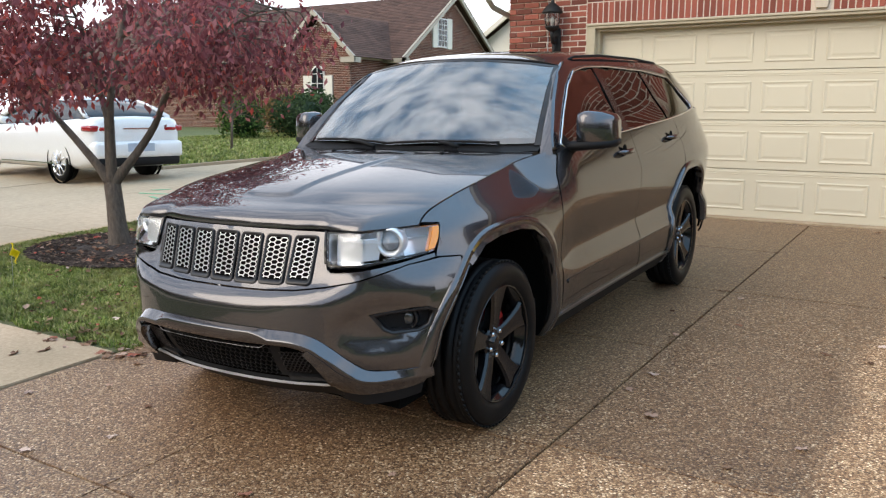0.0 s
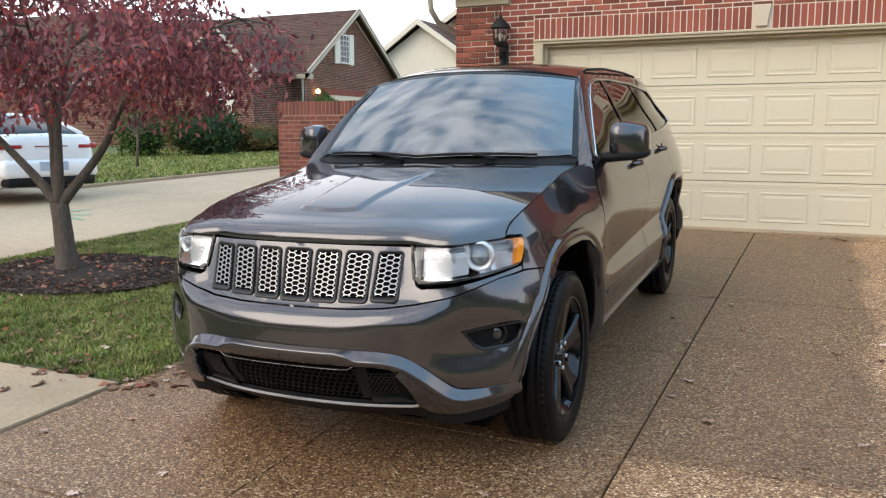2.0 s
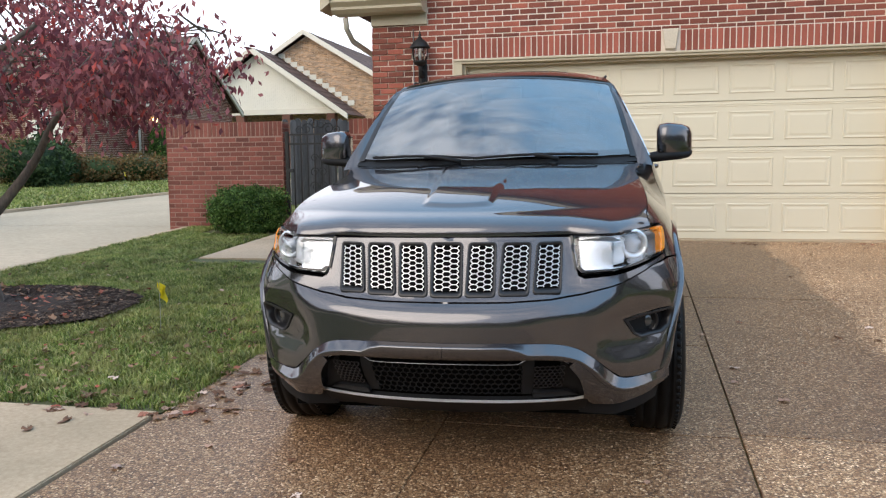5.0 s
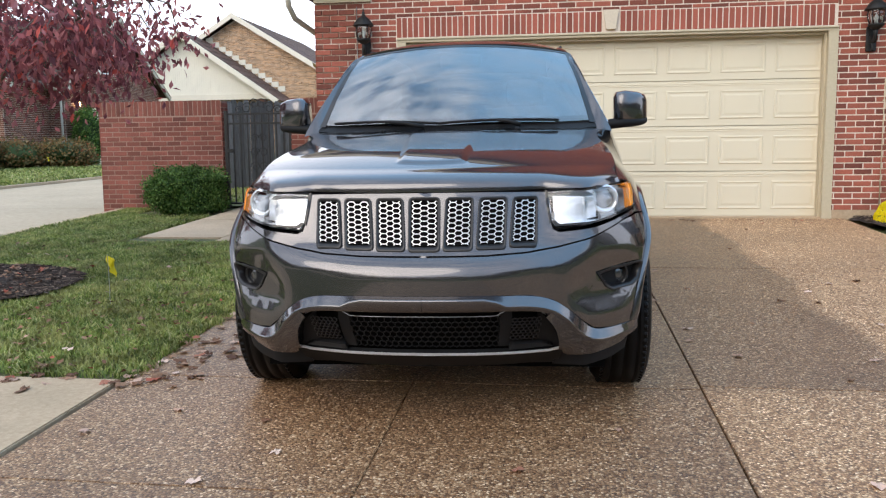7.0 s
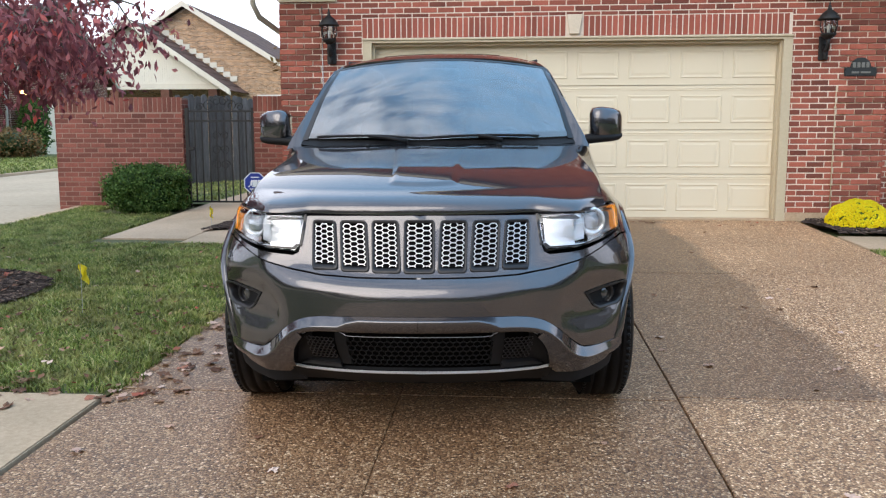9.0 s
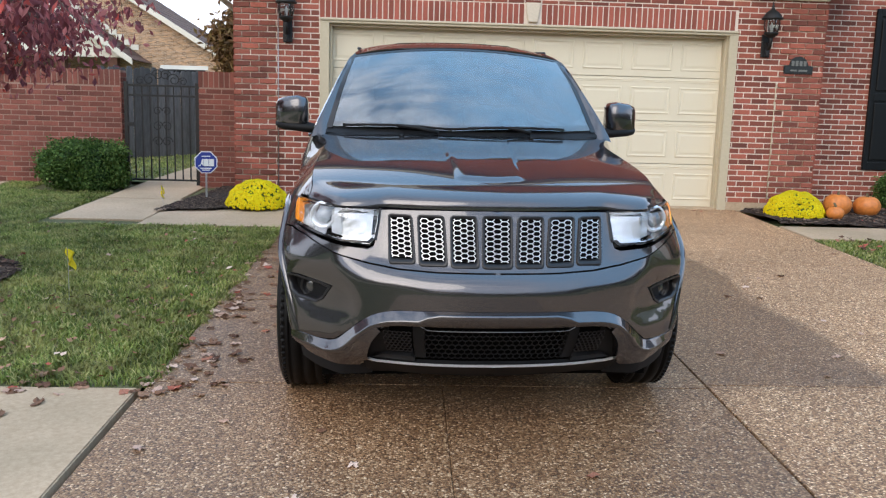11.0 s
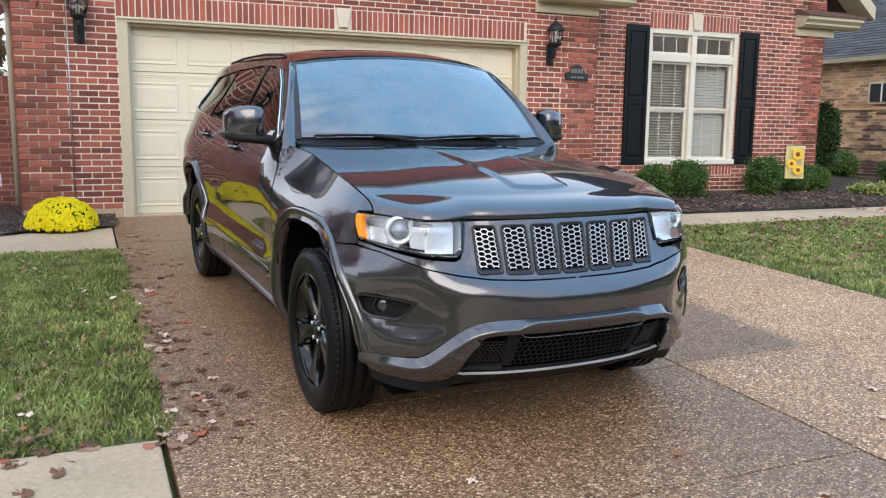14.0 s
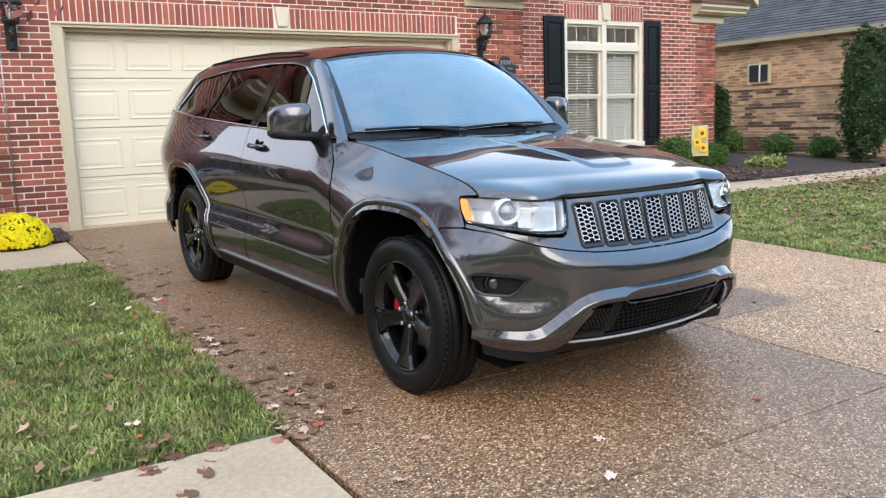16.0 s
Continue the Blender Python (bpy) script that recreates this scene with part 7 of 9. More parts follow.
def picket(parent, x, y, z0, z1, turn, w=0.14):
    bm = bmesh.new()
    extrude_poly(bm, [(-w / 2, 0, z0), (w / 2, 0, z0), (w / 2, 0, z1 - 0.05), (w / 4, 0, z1), (-w / 4, 0, z1), (-w / 2, 0, z1 - 0.05)], (0, 0.02, 0))
    part("picket", bm, "greywood", parent, at=pose(x, y, 0, rnd.uniform(-0.6, 0.6), rnd.uniform(-0.5, 0.5), turn))


for k in range(4, 46):
    xx, yy = -8.6 + 0.074 * k, 13.8 + 0.128 * k
    picket(fence, xx, yy, gz(yy) - 0.05, 2.18 + rnd.uniform(-0.025, 0.025) + 0.012 * (yy - 13.8), 60 + rnd.uniform(-3, 3))
backyard = solid("backyard_lawn", sheet(bmesh.new(), steps(-8.3, -4.9, 0.4), steps(10.75, 20.4, 0.4), 0.0, 0.01), "farlawn", "green back garden lawn behind the gate", "lawn", kind="structure", smooth=True)


# ---- leaves, hedges and shrubs ----
def leaf_cloud(name, centres, per, spread, size, material, parent=None, droop=0.3, seed=1, ratio=0.45):
    """Many small folded leaves round the given points, as one mesh."""
    rg = np.random.default_rng(seed)
    C = np.repeat(np.array(centres, float), per, axis=0)
    n = len(C)
    C = C + rg.normal(0, 1, (n, 3)) * np.array(spread)
    d = rg.normal(0, 1, (n, 3))
    d[:, 2] -= droop * 2
    d /= np.linalg.norm(d, axis=1)[:, None]
    u = np.cross(d, rg.normal(0, 1, (n, 3)))
    u /= np.linalg.norm(u, axis=1)[:, None] + 1e-9
    w = np.cross(d, u)
    s = size * rg.uniform(0.65, 1.25, (n, 1))
    fold = rg.uniform(0.1, 0.35, (n, 1))
    V = np.stack([C, C + d * s * 0.5 + u * s * ratio * 0.5 + w * s * fold * 0.3, C + d * s, C + d * s * 0.5 - u * s * ratio * 0.5 + w * s * fold * 0.3], 1).reshape(-1, 3)
    i = np.arange(n)[:, None] * 4
    F = np.concatenate([i + np.array([[0, 1, 2]]), i + np.array([[0, 2, 3]])], 0)
    return raw(name, V.tolist(), F.tolist(), material, parent)


def shell_points(n, c, r, seed, lump=0.32, flat_bottom=True, power=2.0):
    """Points near the skin of a lumpy rounded form."""
    rg = np.random.default_rng(seed)
    out = []
    while len(out) < n:
        v = rg.normal(0, 1, 3)
        v /= (np.abs(v) ** power).sum() ** (1 / power)
        k = 1 + lump * noise.noise(Vector(v * 2.2) + Vector((seed, 0, 0)))
        p = v * np.array(r) * k * rg.uniform(0.80, 1.0)
        q = np.array(c) + p
        if flat_bottom and q[2] < c[2] - r[2] * 0.98:
            continue
        out.append(q)
    return out


def shrub(name, label, category, x, y, rx, ry, rz, material, n=500, size=0.04, per=5, seed=1, power=2.0, group="", spread=0.03, lift=0.0):
    t = thing(name, label, category, (x, y, gz(y)), group=group)
    bm = bmesh.new()
    bmesh.ops.create_icosphere(bm, subdivisions=3, radius=1.0)
    for v in bm.verts:
        q = np.array(v.co)
        q = q / (np.abs(q) ** power).sum() ** (1 / power)
        v.co = Vector(q * np.array((rx, ry, rz)) * (0.80 + 0.10 * noise.noise(Vector(q) * 2.5 + Vector((seed, 0, 0))))) + Vector((0, 0, rz + lift))
    # dark core: the shade between the leaves is put into its colour
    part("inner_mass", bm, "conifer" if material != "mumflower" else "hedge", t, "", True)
    leaf_cloud("foliage", shell_points(int(n * 1.7), (0, 0, rz + lift), (rx, ry, rz), seed, power=power), per, (spread,) * 3, size, material, t, 0.0, seed, 0.72)
    bm = bmesh.new()
    tube(bm, [(0, 0, -0.05), (0, 0, rz)], 0.03, 6)
    part("stem", bm, "bark", t, "", True)
    return t


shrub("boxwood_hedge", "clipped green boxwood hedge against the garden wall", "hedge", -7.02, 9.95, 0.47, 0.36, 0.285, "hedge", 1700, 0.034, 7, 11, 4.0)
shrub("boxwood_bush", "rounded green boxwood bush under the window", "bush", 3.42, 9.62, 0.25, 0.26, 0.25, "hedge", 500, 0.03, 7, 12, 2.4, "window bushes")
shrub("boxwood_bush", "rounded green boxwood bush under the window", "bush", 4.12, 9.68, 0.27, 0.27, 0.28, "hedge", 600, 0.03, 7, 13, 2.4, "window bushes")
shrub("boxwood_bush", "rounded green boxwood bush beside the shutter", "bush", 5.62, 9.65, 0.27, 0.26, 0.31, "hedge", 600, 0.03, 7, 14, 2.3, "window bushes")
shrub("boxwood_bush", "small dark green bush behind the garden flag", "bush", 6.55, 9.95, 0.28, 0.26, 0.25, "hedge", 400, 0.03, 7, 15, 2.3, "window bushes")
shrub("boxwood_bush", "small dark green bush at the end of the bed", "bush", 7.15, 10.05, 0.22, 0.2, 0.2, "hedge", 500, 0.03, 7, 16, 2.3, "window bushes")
shrub("small_bush", "small round green bush beside the tan brick wall", "bush", 10.45, 12.4, 0.35, 0.35, 0.27, "hedge", 260, 0.04, 6, 17, group="neighbour bushes")
shrub("small_bush", "small round green bush beside the tan brick wall", "bush", 10.35, 11.0, 0.30, 0.30, 0.23, "hedge", 260, 0.04, 6, 18, group="neighbour bushes")
shrub("small_bush", "small round green bush beside the tan brick wall", "bush", 10.3, 9.9, 0.30, 0.30, 0.22, "hedge", 260, 0.04, 6, 19, group="neighbour bushes")
shrub("evergreen_shrub", "tall dark evergreen shrub at the house corner", "shrub", 8.62, 11.3, 0.30, 0.32, 0.58, "conifer", 900, 0.05, 7, 20, lift=0.35)
shrub("evergreen_shrub", "tall dark evergreen shrub at the end of the tan wall", "shrub", 9.75, 8.75, 0.42, 0.45, 1.28, "conifer", 900, 0.06, 6, 21)
shrub("ornamental_grass", "low yellow-green clump in the mulch bed", "plant", 7.75, 9.4, 0.40, 0.30, 0.09, "grass", 200, 0.06, 5, 22)

# ---- mums, pumpkins, markers, signs ----
def mum(label, x, y, rx, ry, h, seed, group="mums"):
    t = thing("chrysanthemum", label, "flowers", (x, y, gz(y) + 0.02), group=group)
    bm = bmesh.new()
    bmesh.ops.create_icosphere(bm, subdivisions=3, radius=1.0)
    for v in bm.verts:
        v.co = Vector((v.co.x * rx * 0.93, v.co.y * ry * 0.93, max(0.0, v.co.z) * h * 0.93))
    part("leaf_mass", bm, "hedge", t, "dark green leaves", True)
    rg = random.Random(seed)
    V, F = [], []
    for k in range(2300):
        a, e = rg.uniform(0, 2 * math.pi), math.asin(rg.uniform(0.02, 1.0))
        nrm = Vector((math.cos(a) * math.cos(e), math.sin(a) * math.cos(e), math.sin(e)))
        wob = 1 + 0.06 * noise.noise(nrm * 4 + Vector((seed, 0, 0)))
        if noise.noise(nrm * 7 + Vector((0, seed, 0))) > 0.55:
            continue
        c = Vector((nrm.x * rx, nrm.y * ry, nrm.z * h)) * wob
        s = nrm.orthogonal().normalized()
        tt = nrm.cross(s)
        r = rg.uniform(0.014, 0.022)
        b = len(V)
        V.append(c + nrm * 0.010)
        for j in range(8):
            w = 2 * math.pi * j / 8
            q = c + (s * math.cos(w) + tt * math.sin(w)) * r * (1.0 if j % 2 else 0.7) + nrm * rg.uniform(-0.004, 0.004)
            V.append(q)
        for j in range(8):
            F.append((b, b + 1 + j, b + 1 + (j + 1) % 8))
    raw("blossoms", [tuple(v) for v in V], F, "mumflower", t)


mum("bright yellow mound of chrysanthemums in the mulch by the garage", -4.60, 8.60, 0.34, 0.34, 0.30, 3)
mum("bright yellow chrysanthemums beside orange pumpkins", 1.72, 8.85, 0.34, 0.32, 0.29, 5)


def pumpkin(label, x, y, r, squash, seed):
    t = thing("pumpkin", label, "pumpkin", (x, y, gz(y) + 0.02), seed * 40, group="pumpkins")
    bm = bmesh.new()
    n, mm = 48, 18
    rings = []
    for j in range(mm + 1):
        e = -math.pi / 2 + math.pi * j / mm
        ring = []
        for i in range(n):
            a = 2 * math.pi * i / n
            rib = 1 - 0.055 * (1 - abs(math.sin(a * 5.5))) ** 2
            rr = r * math.cos(e) * rib
            z = r * squash * math.sin(e) * (1 - 0.22 * math.exp(-(math.cos(e) / 0.3) ** 2)) + r * squash * 0.80
            ring.append(bm.verts.new((rr * math.cos(a), rr * math.sin(a), z)))
        rings.append(ring)
    for a, b in zip(rings, rings[1:]):
        for i in range(n):
            bm.faces.new((a[i], a[(i + 1) % n], b[(i + 1) % n], b[i]))
    bmesh.ops.remove_doubles(bm, verts=bm.verts[:], dist=0.0005)
    part("shell", bm, "pumpkin", t, "", True)
    bm = bmesh.new()
    zt = r * squash * 1.56
    tube(bm, [(0, 0, zt - 0.02), (0.004, 0, zt + 0.02), (0.018, 0.006, zt + 0.055)], [0.026, 0.016, 0.013], 7)
    part("stalk", bm, "stalk", t, "dry brown stalk", True)


pumpkin("large orange pumpkin beside yellow chrysanthemums", 2.33, 9.02, 0.165, 0.88, 1)
pumpkin("medium orange pumpkin in the front bed", 2.70, 9.02, 0.158, 0.85, 2)
pumpkin("small orange pumpkin in front of the larger ones", 2.10, 8.62, 0.10, 0.88, 3)


def marker_flag(x, y, label, turn, h=0.34, lean=0.0):
    t = thing("marker_flag", label, "marker flag", (x, y, gz(y) - 0.01), turn, group="utility marker flags", tilt=lean)
    bm = bmesh.new()
    tube(bm, [(0, 0, 0), (0.003, 0, h * 0.6), (0, 0, h)], 0.0022, 5)
    part("wire", bm, "steel", t)
    bm = bmesh.new()
    rows = []
    for j in range(6):
        z = h - 0.095 * j / 5
        rows.append([bm.verts.new((0.068 * i / 6 * (1 - 0.25 * j / 5), 0.020 * math.sin(i * 1.3 + j * 0.9), z - 0.075 * (i / 6) ** 1.3)) for i in range(7)])
    for a, b in zip(rows, rows[1:]):
        for i in range(6):
            bm.faces.new((a[i], a[i + 1], b[i + 1], b[i]))
    r = bmesh.ops.solidify(bm, geom=bm.faces[:], thickness=0.0012)
    part("flag", bm, "flagyellow", t, "limp yellow plastic flag", True)


marker_flag(-5.08, 4.5, "yellow utility marker flag standing in the lawn", 70, 0.36)
marker_flag(-6.32, 3.6, "yellow utility marker flag near the sidewalk", 20, 0.36)
marker_flag(-5.62, 8.47, "yellow utility marker flag beside the mulch bed", 110, 0.26)
marker_flag(-19.5, 22.4, "yellow utility marker flag across the street", 40, 0.5)
marker_flag(-16.6, 21.5, "yellow utility marker flag across the street", 80, 0.5)

sec_sign = thing("yard_sign", "octagonal blue and white security sign on a stake in mulch", "sign", (-5.29, 9.1, 0.82), 12)
for r, yy, mt, nm in ((0.140, 0.0, "signwhite", "sign_border"), (0.128, -0.004, "signblue", "sign_face")):
    bm = bmesh.new()
    extrude_poly(bm, [(r * math.cos(math.radians(22.5 + 45 * k)), yy - 0.006, r * math.sin(math.radians(22.5 + 45 * k))) for k in range(8)], (0, 0.010, 0))
    part(nm, bm, mt, sec_sign)
for dx in (-0.062, 0.0, 0.062):
    bm = bmesh.new()
    if dx < 0:
        extrude_poly(bm, [(-0.088, -0.016, -0.045), (-0.066, -0.016, -0.045), (-0.045, -0.016, 0.04), (-0.03, -0.016, 0.04), (-0.032, -0.016, -0.045), (-0.048, -0.016, -0.02), (-0.06, -0.016, -0.02)], (0, 0.006, 0))
    else:
        box(bm, dx - 0.028, -0.016, -0.045, dx + 0.03, -0.010, 0.04, 0.004)
        box(bm, dx - 0.01, -0.0165, -0.02, dx + 0.01, -0.010, 0.018)
    part("mark", bm, "signwhite", sec_sign, "white block mark")
for zz, ww in ((0.072, 0.10), (-0.07, 0.13), (-0.09, 0.09)):
    part("text_bar", boxbm(-ww / 2, -0.014, zz - 0.006, ww / 2, -0.009, zz + 0.006), "signwhite", sec_sign)
part("stake", boxbm(-0.011, 0.006, -0.50, 0.011, 0.014, 0.05), "steel", sec_sign, "thin metal stake")

flag = thing("garden_flag", "small garden flag printed with sunflowers on a black stand", "flag", (6.15, 9.55, gz(9.55)), -25)
bm = bmesh.new()
tube(bm, [(-0.17, 0, 0), (-0.17, 0, 0.82), (0.16, 0, 0.82)], 0.006, 6)
part("stand", bm, "iron", flag)
bm = bmesh.new()
rows = []
for j in range(9):
    rows.append([bm.verts.new((-0.15 + 0.30 * i / 6, 0.012 * math.sin(i + j * 0.5), 0.81 - 0.53 * j / 8)) for i in range(7)])
for a, b in zip(rows, rows[1:]):
    for i in range(6):
        bm.faces.new((a[i], a[i + 1], b[i + 1], b[i]))
bmesh.ops.solidify(bm, geom=bm.faces[:], thickness=0.002)
part("cloth", bm, "flagcloth", flag, "", True)
for cx_, cz_, rr in ((0.03, 0.67, 0.098), (-0.06, 0.52, 0.082), (0.05, 0.42, 0.088)):
    bm = bmesh.new()
    pts = []
    for k in range(24):
        a = 2 * math.pi * k / 24
        r_ = rr * (1.0 if k % 2 else 0.72)
        pts.append((cx_ + r_ * math.cos(a), -0.022, cz_ + r_ * math.sin(a)))
    extrude_poly(bm, pts, (0, 0.003, 0))
    bl = part("bloom", bm, "sunbloom", flag, "printed yellow bloom")
    bm = bmesh.new()
    lathe(bm, [(rr * 0.38, 0), (rr * 0.36, 0.004)], 14, pose(cx_, -0.022, cz_, 90))
    part("bloom_heart", bm, "sunheart", bl)

# ---- the small red-leaved tree ----
tree = thing("ornamental_tree", "small multi-stemmed tree with dark red autumn leaves in a mulch ring", "tree", (-6.95, 5.03, gz(5.03)))
rnd = random.Random(21)
fork = Vector((-0.05, 0.0, 0.62))
bm = bmesh.new()
tube(bm, [(0.03, 0, -0.12), (0.02, 0, 0.0), (-0.01, 0, 0.25), (-0.03, 0, 0.48), fork, fork + Vector((0, 0, 0.07))], [0.16, 0.112, 0.088, 0.080, 0.080, 0.030], 12)
part("trunk", bm, "bark", tree, "grey-brown trunk", True)
mains = [
    [fork, Vector((-0.22, -0.08, 0.86)), Vector((-0.55, -0.15, 1.18)), Vector((-0.98, -0.22, 1.55)), Vector((-1.45, -0.3, 1.95)), Vector((-1.85, -0.35, 2.15))],
    [fork, Vector((-0.10, 0.02, 0.95)), Vector((-0.16, 0.05, 1.35)), Vector((-0.38, 0.0, 1.8)), Vector((-0.62, -0.05, 2.35)), Vector((-0.72, -0.1, 3.0)), Vector((-0.8, 0, 3.5))],
    [fork, Vector((0.01, -0.03, 1.0)), Vector((0.04, -0.02, 1.5)), Vector((0.14, 0.05, 2.0)), Vector((0.18, 0.12, 2.6)), Vector((0.3, 0.15, 3.4))],
    [fork, Vector((0.16, 0.10, 0.88)), Vector((0.36, 0.2, 1.18)), Vector((0.55, 0.22, 1.5)), Vector((0.85, 0.25, 1.78)), Vector((1.3, 0.3, 2.05)), Vector((1.75, 0.35, 2.2))],
    [Vector((0.04, -0.02, 1.5)), Vector((0.25, -0.35, 1.85)), Vector((0.6, -0.75, 2.15)), Vector((0.95, -1.1, 2.35))],
    [Vector((-0.16, 0.05, 1.35)), Vector((-0.3, 0.55, 1.8)), Vector((-0.45, 1.05, 2.15)), Vector((-0.5, 1.45, 2.4))],
    [Vector((-0.38, 0.0, 1.8)), Vector((-0.75, -0.5, 2.1)), Vector((-1.1, -0.95, 2.35))],
    [Vector((0.14, 0.05, 2.0)), Vector((0.55, 0.45, 2.45)), Vector((0.95, 0.8, 2.8))],
]
nodes = []
for k, pts in enumerate(mains):
    pts = [Vector(p) for p in dense(pts, 4)]
    r0 = 0.044 if k < 4 else 0.024
    bm = bmesh.new()
    radii = [r0 * (1 - 0.80 * i / (len(pts) - 1)) + (0.022 * math.exp(-i / 1.8) if k < 4 else 0.0) for i in range(len(pts))]
    tube(bm, pts, radii, 8)
    part("limb", bm, "bark", tree, "", True)
    nodes += pts[max(2, len(pts) // 4):]
twigs = []
bm = bmesh.new()
while len(twigs) < 720:
    v = Vector((rnd.gauss(0, 1), rnd.gauss(0, 1), rnd.gauss(0, 1))).normalized() * rnd.uniform(0.25, 1.0) ** 0.5
    p = Vector((v.x * 2.2, v.y * 1.95, 2.10 + v.z * (1.15 if v.z > 0 else 0.95)))
    if p.z < (1.44 if p.x < 0 else 1.46 + 0.16 * p.x) - gz(5) - (0.08 if p.x < -0.8 else 0) or noise.noise(p * 1.5) < -0.14:
        continue
    if math.hypot(p.x, p.y) < 0.75 and p.z < 1.75:
        continue
    if p.z > 2.10 and p.x > 1.50 - 1.0 * (p.z - 2.10):
        continue
    q = min(nodes, key=lambda n_: (n_ - p).length + (0.6 if n_.z > p.z + 0.3 else 0))
    mid = q.lerp(p, 0.5) + Vector((rnd.uniform(-0.1, 0.1), rnd.uniform(-0.1, 0.1), 0.12))
    twigs += [p, p.lerp(mid, 0.35), p.lerp(mid, 0.7)] if rnd.random() < 0.6 else [p]
    tube(bm, [q, mid, p], [0.010, 0.006, 0.002], 4, False)
part("branchwork", bm, "bark", tree, "thin grey side branches", True)
leaf_cloud("crown", [tuple(p) for p in twigs], 22, (0.14, 0.14, 0.08), 0.078, "redleaf", tree, 0.8, 8, 0.46)


# ---- the white saloon across the street ----
sedan = thing("saloon_car", "white four-door saloon car parked in a driveway across the street", "car", (-13.33, 9.45, gz(9.45) - 0.055), 266.0)
# own axes: y backwards from the rear axle's line, x across; it faces -y before the turn
SW, SL0, SL1 = 0.93, -3.75, 1.05


def loft(bm, secs):
    rings = [[bm.verts.new(p) for p in s] for s in secs]
    n = len(rings[0])
    for a, b in zip(rings, rings[1:]):
        for i in range(n - 1):
            bm.faces.new((a[i], a[i + 1], b[i + 1], b[i]))
    for r in (rings[0], rings[-1]):
        bm.faces.new(r)
    bmesh.ops.recalc_face_normals(bm, faces=bm.faces[:])
    return bm


bw = pchip([(-3.75, 0.55), (-3.6, 0.78), (-3.3, 0.88), (-2.6, 0.92), (0.0, 0.925), (0.6, 0.91), (0.9, 0.87), (1.0, 0.83), (1.05, 0.76)])
bt = pchip([(-3.75, 0.62), (-3.6, 0.76), (-3.0, 0.90), (-2.3, 0.98), (-1.0, 1.02), (0.0, 1.06), (0.5, 1.10), (0.9, 1.10), (1.02, 1.09), (1.05, 1.03)])
bb = pchip([(-3.75, 0.30), (-3.4, 0.22), (0.5, 0.22), (0.85, 0.30), (1.05, 0.42)])
secs = []
for y in [-3.75, -3.68, -3.5, -3.2, -2.8, -2.3, -1.7, -1.0, -0.3, 0.2, 0.55, 0.78, 0.92, 1.0, 1.05]:
    w, t, b = bw(y), bt(y), bb(y)
    half_s = [(0.0, b), (w * 0.85, b), (w * 0.97, b + 0.08), (w * 0.985, b + (t - b) * 0.35), (w, b + (t - b) * 0.6), (w * 0.985, b + (t - b) * 0.8), (w * 0.93, t - 0.035), (w * 0.80, t), (0.0, t + 0.02)]
    secs.append([(x_, y, z_) for x_, z_ in half_s] + [(-x_, y, z_) for x_, z_ in reversed(half_s[:-1])])
part("body", loft(bmesh.new(), secs), "white", sedan, "", True)
gt = pchip([(-2.35, 0.98), (-1.9, 1.22), (-1.5, 1.38), (-1.0, 1.455), (-0.4, 1.46), (0.1, 1.40), (0.45, 1.27), (0.78, 1.09)])
gsec, rsec = [], []
for y in [-2.35, -2.1, -1.9, -1.7, -1.5, -1.25, -1.0, -0.7, -0.4, -0.1, 0.1, 0.3, 0.45, 0.62, 0.78]:
    t, b = gt(y), bt(y) - 0.03
    h = max(0.02, t - b)
    w1, w2 = 0.84, 0.84 - 0.26 * min(1.0, h / 0.45)
    prof = [(w1, b), (w1 - 0.02, b + h * 0.2), ((w1 + w2) / 2, b + h * 0.55), (w2 + 0.02, b + h * 0.88), (w2 - 0.06, t - 0.008), (0, t + 0.012)]
    gsec.append([(x_, y, z_) for x_, z_ in prof] + [(-x_, y, z_) for x_, z_ in reversed(prof[:-1])])
    if -1.55 < y < 0.15:
        rp = [(w2 + 0.035, b + h * 0.86), (w2 - 0.06, t + 0.006), (0, t + 0.03), (-(w2 - 0.06), t + 0.006), (-(w2 + 0.035), b + h * 0.86)]
        rsec.append([(x_, y, z_) for x_, z_ in rp])
part("cabin_glass", loft(bmesh.new(), gsec), "pane", sedan, "dark window glass", True)
part("roof", loft(bmesh.new(), rsec), "white", sedan, "", True)
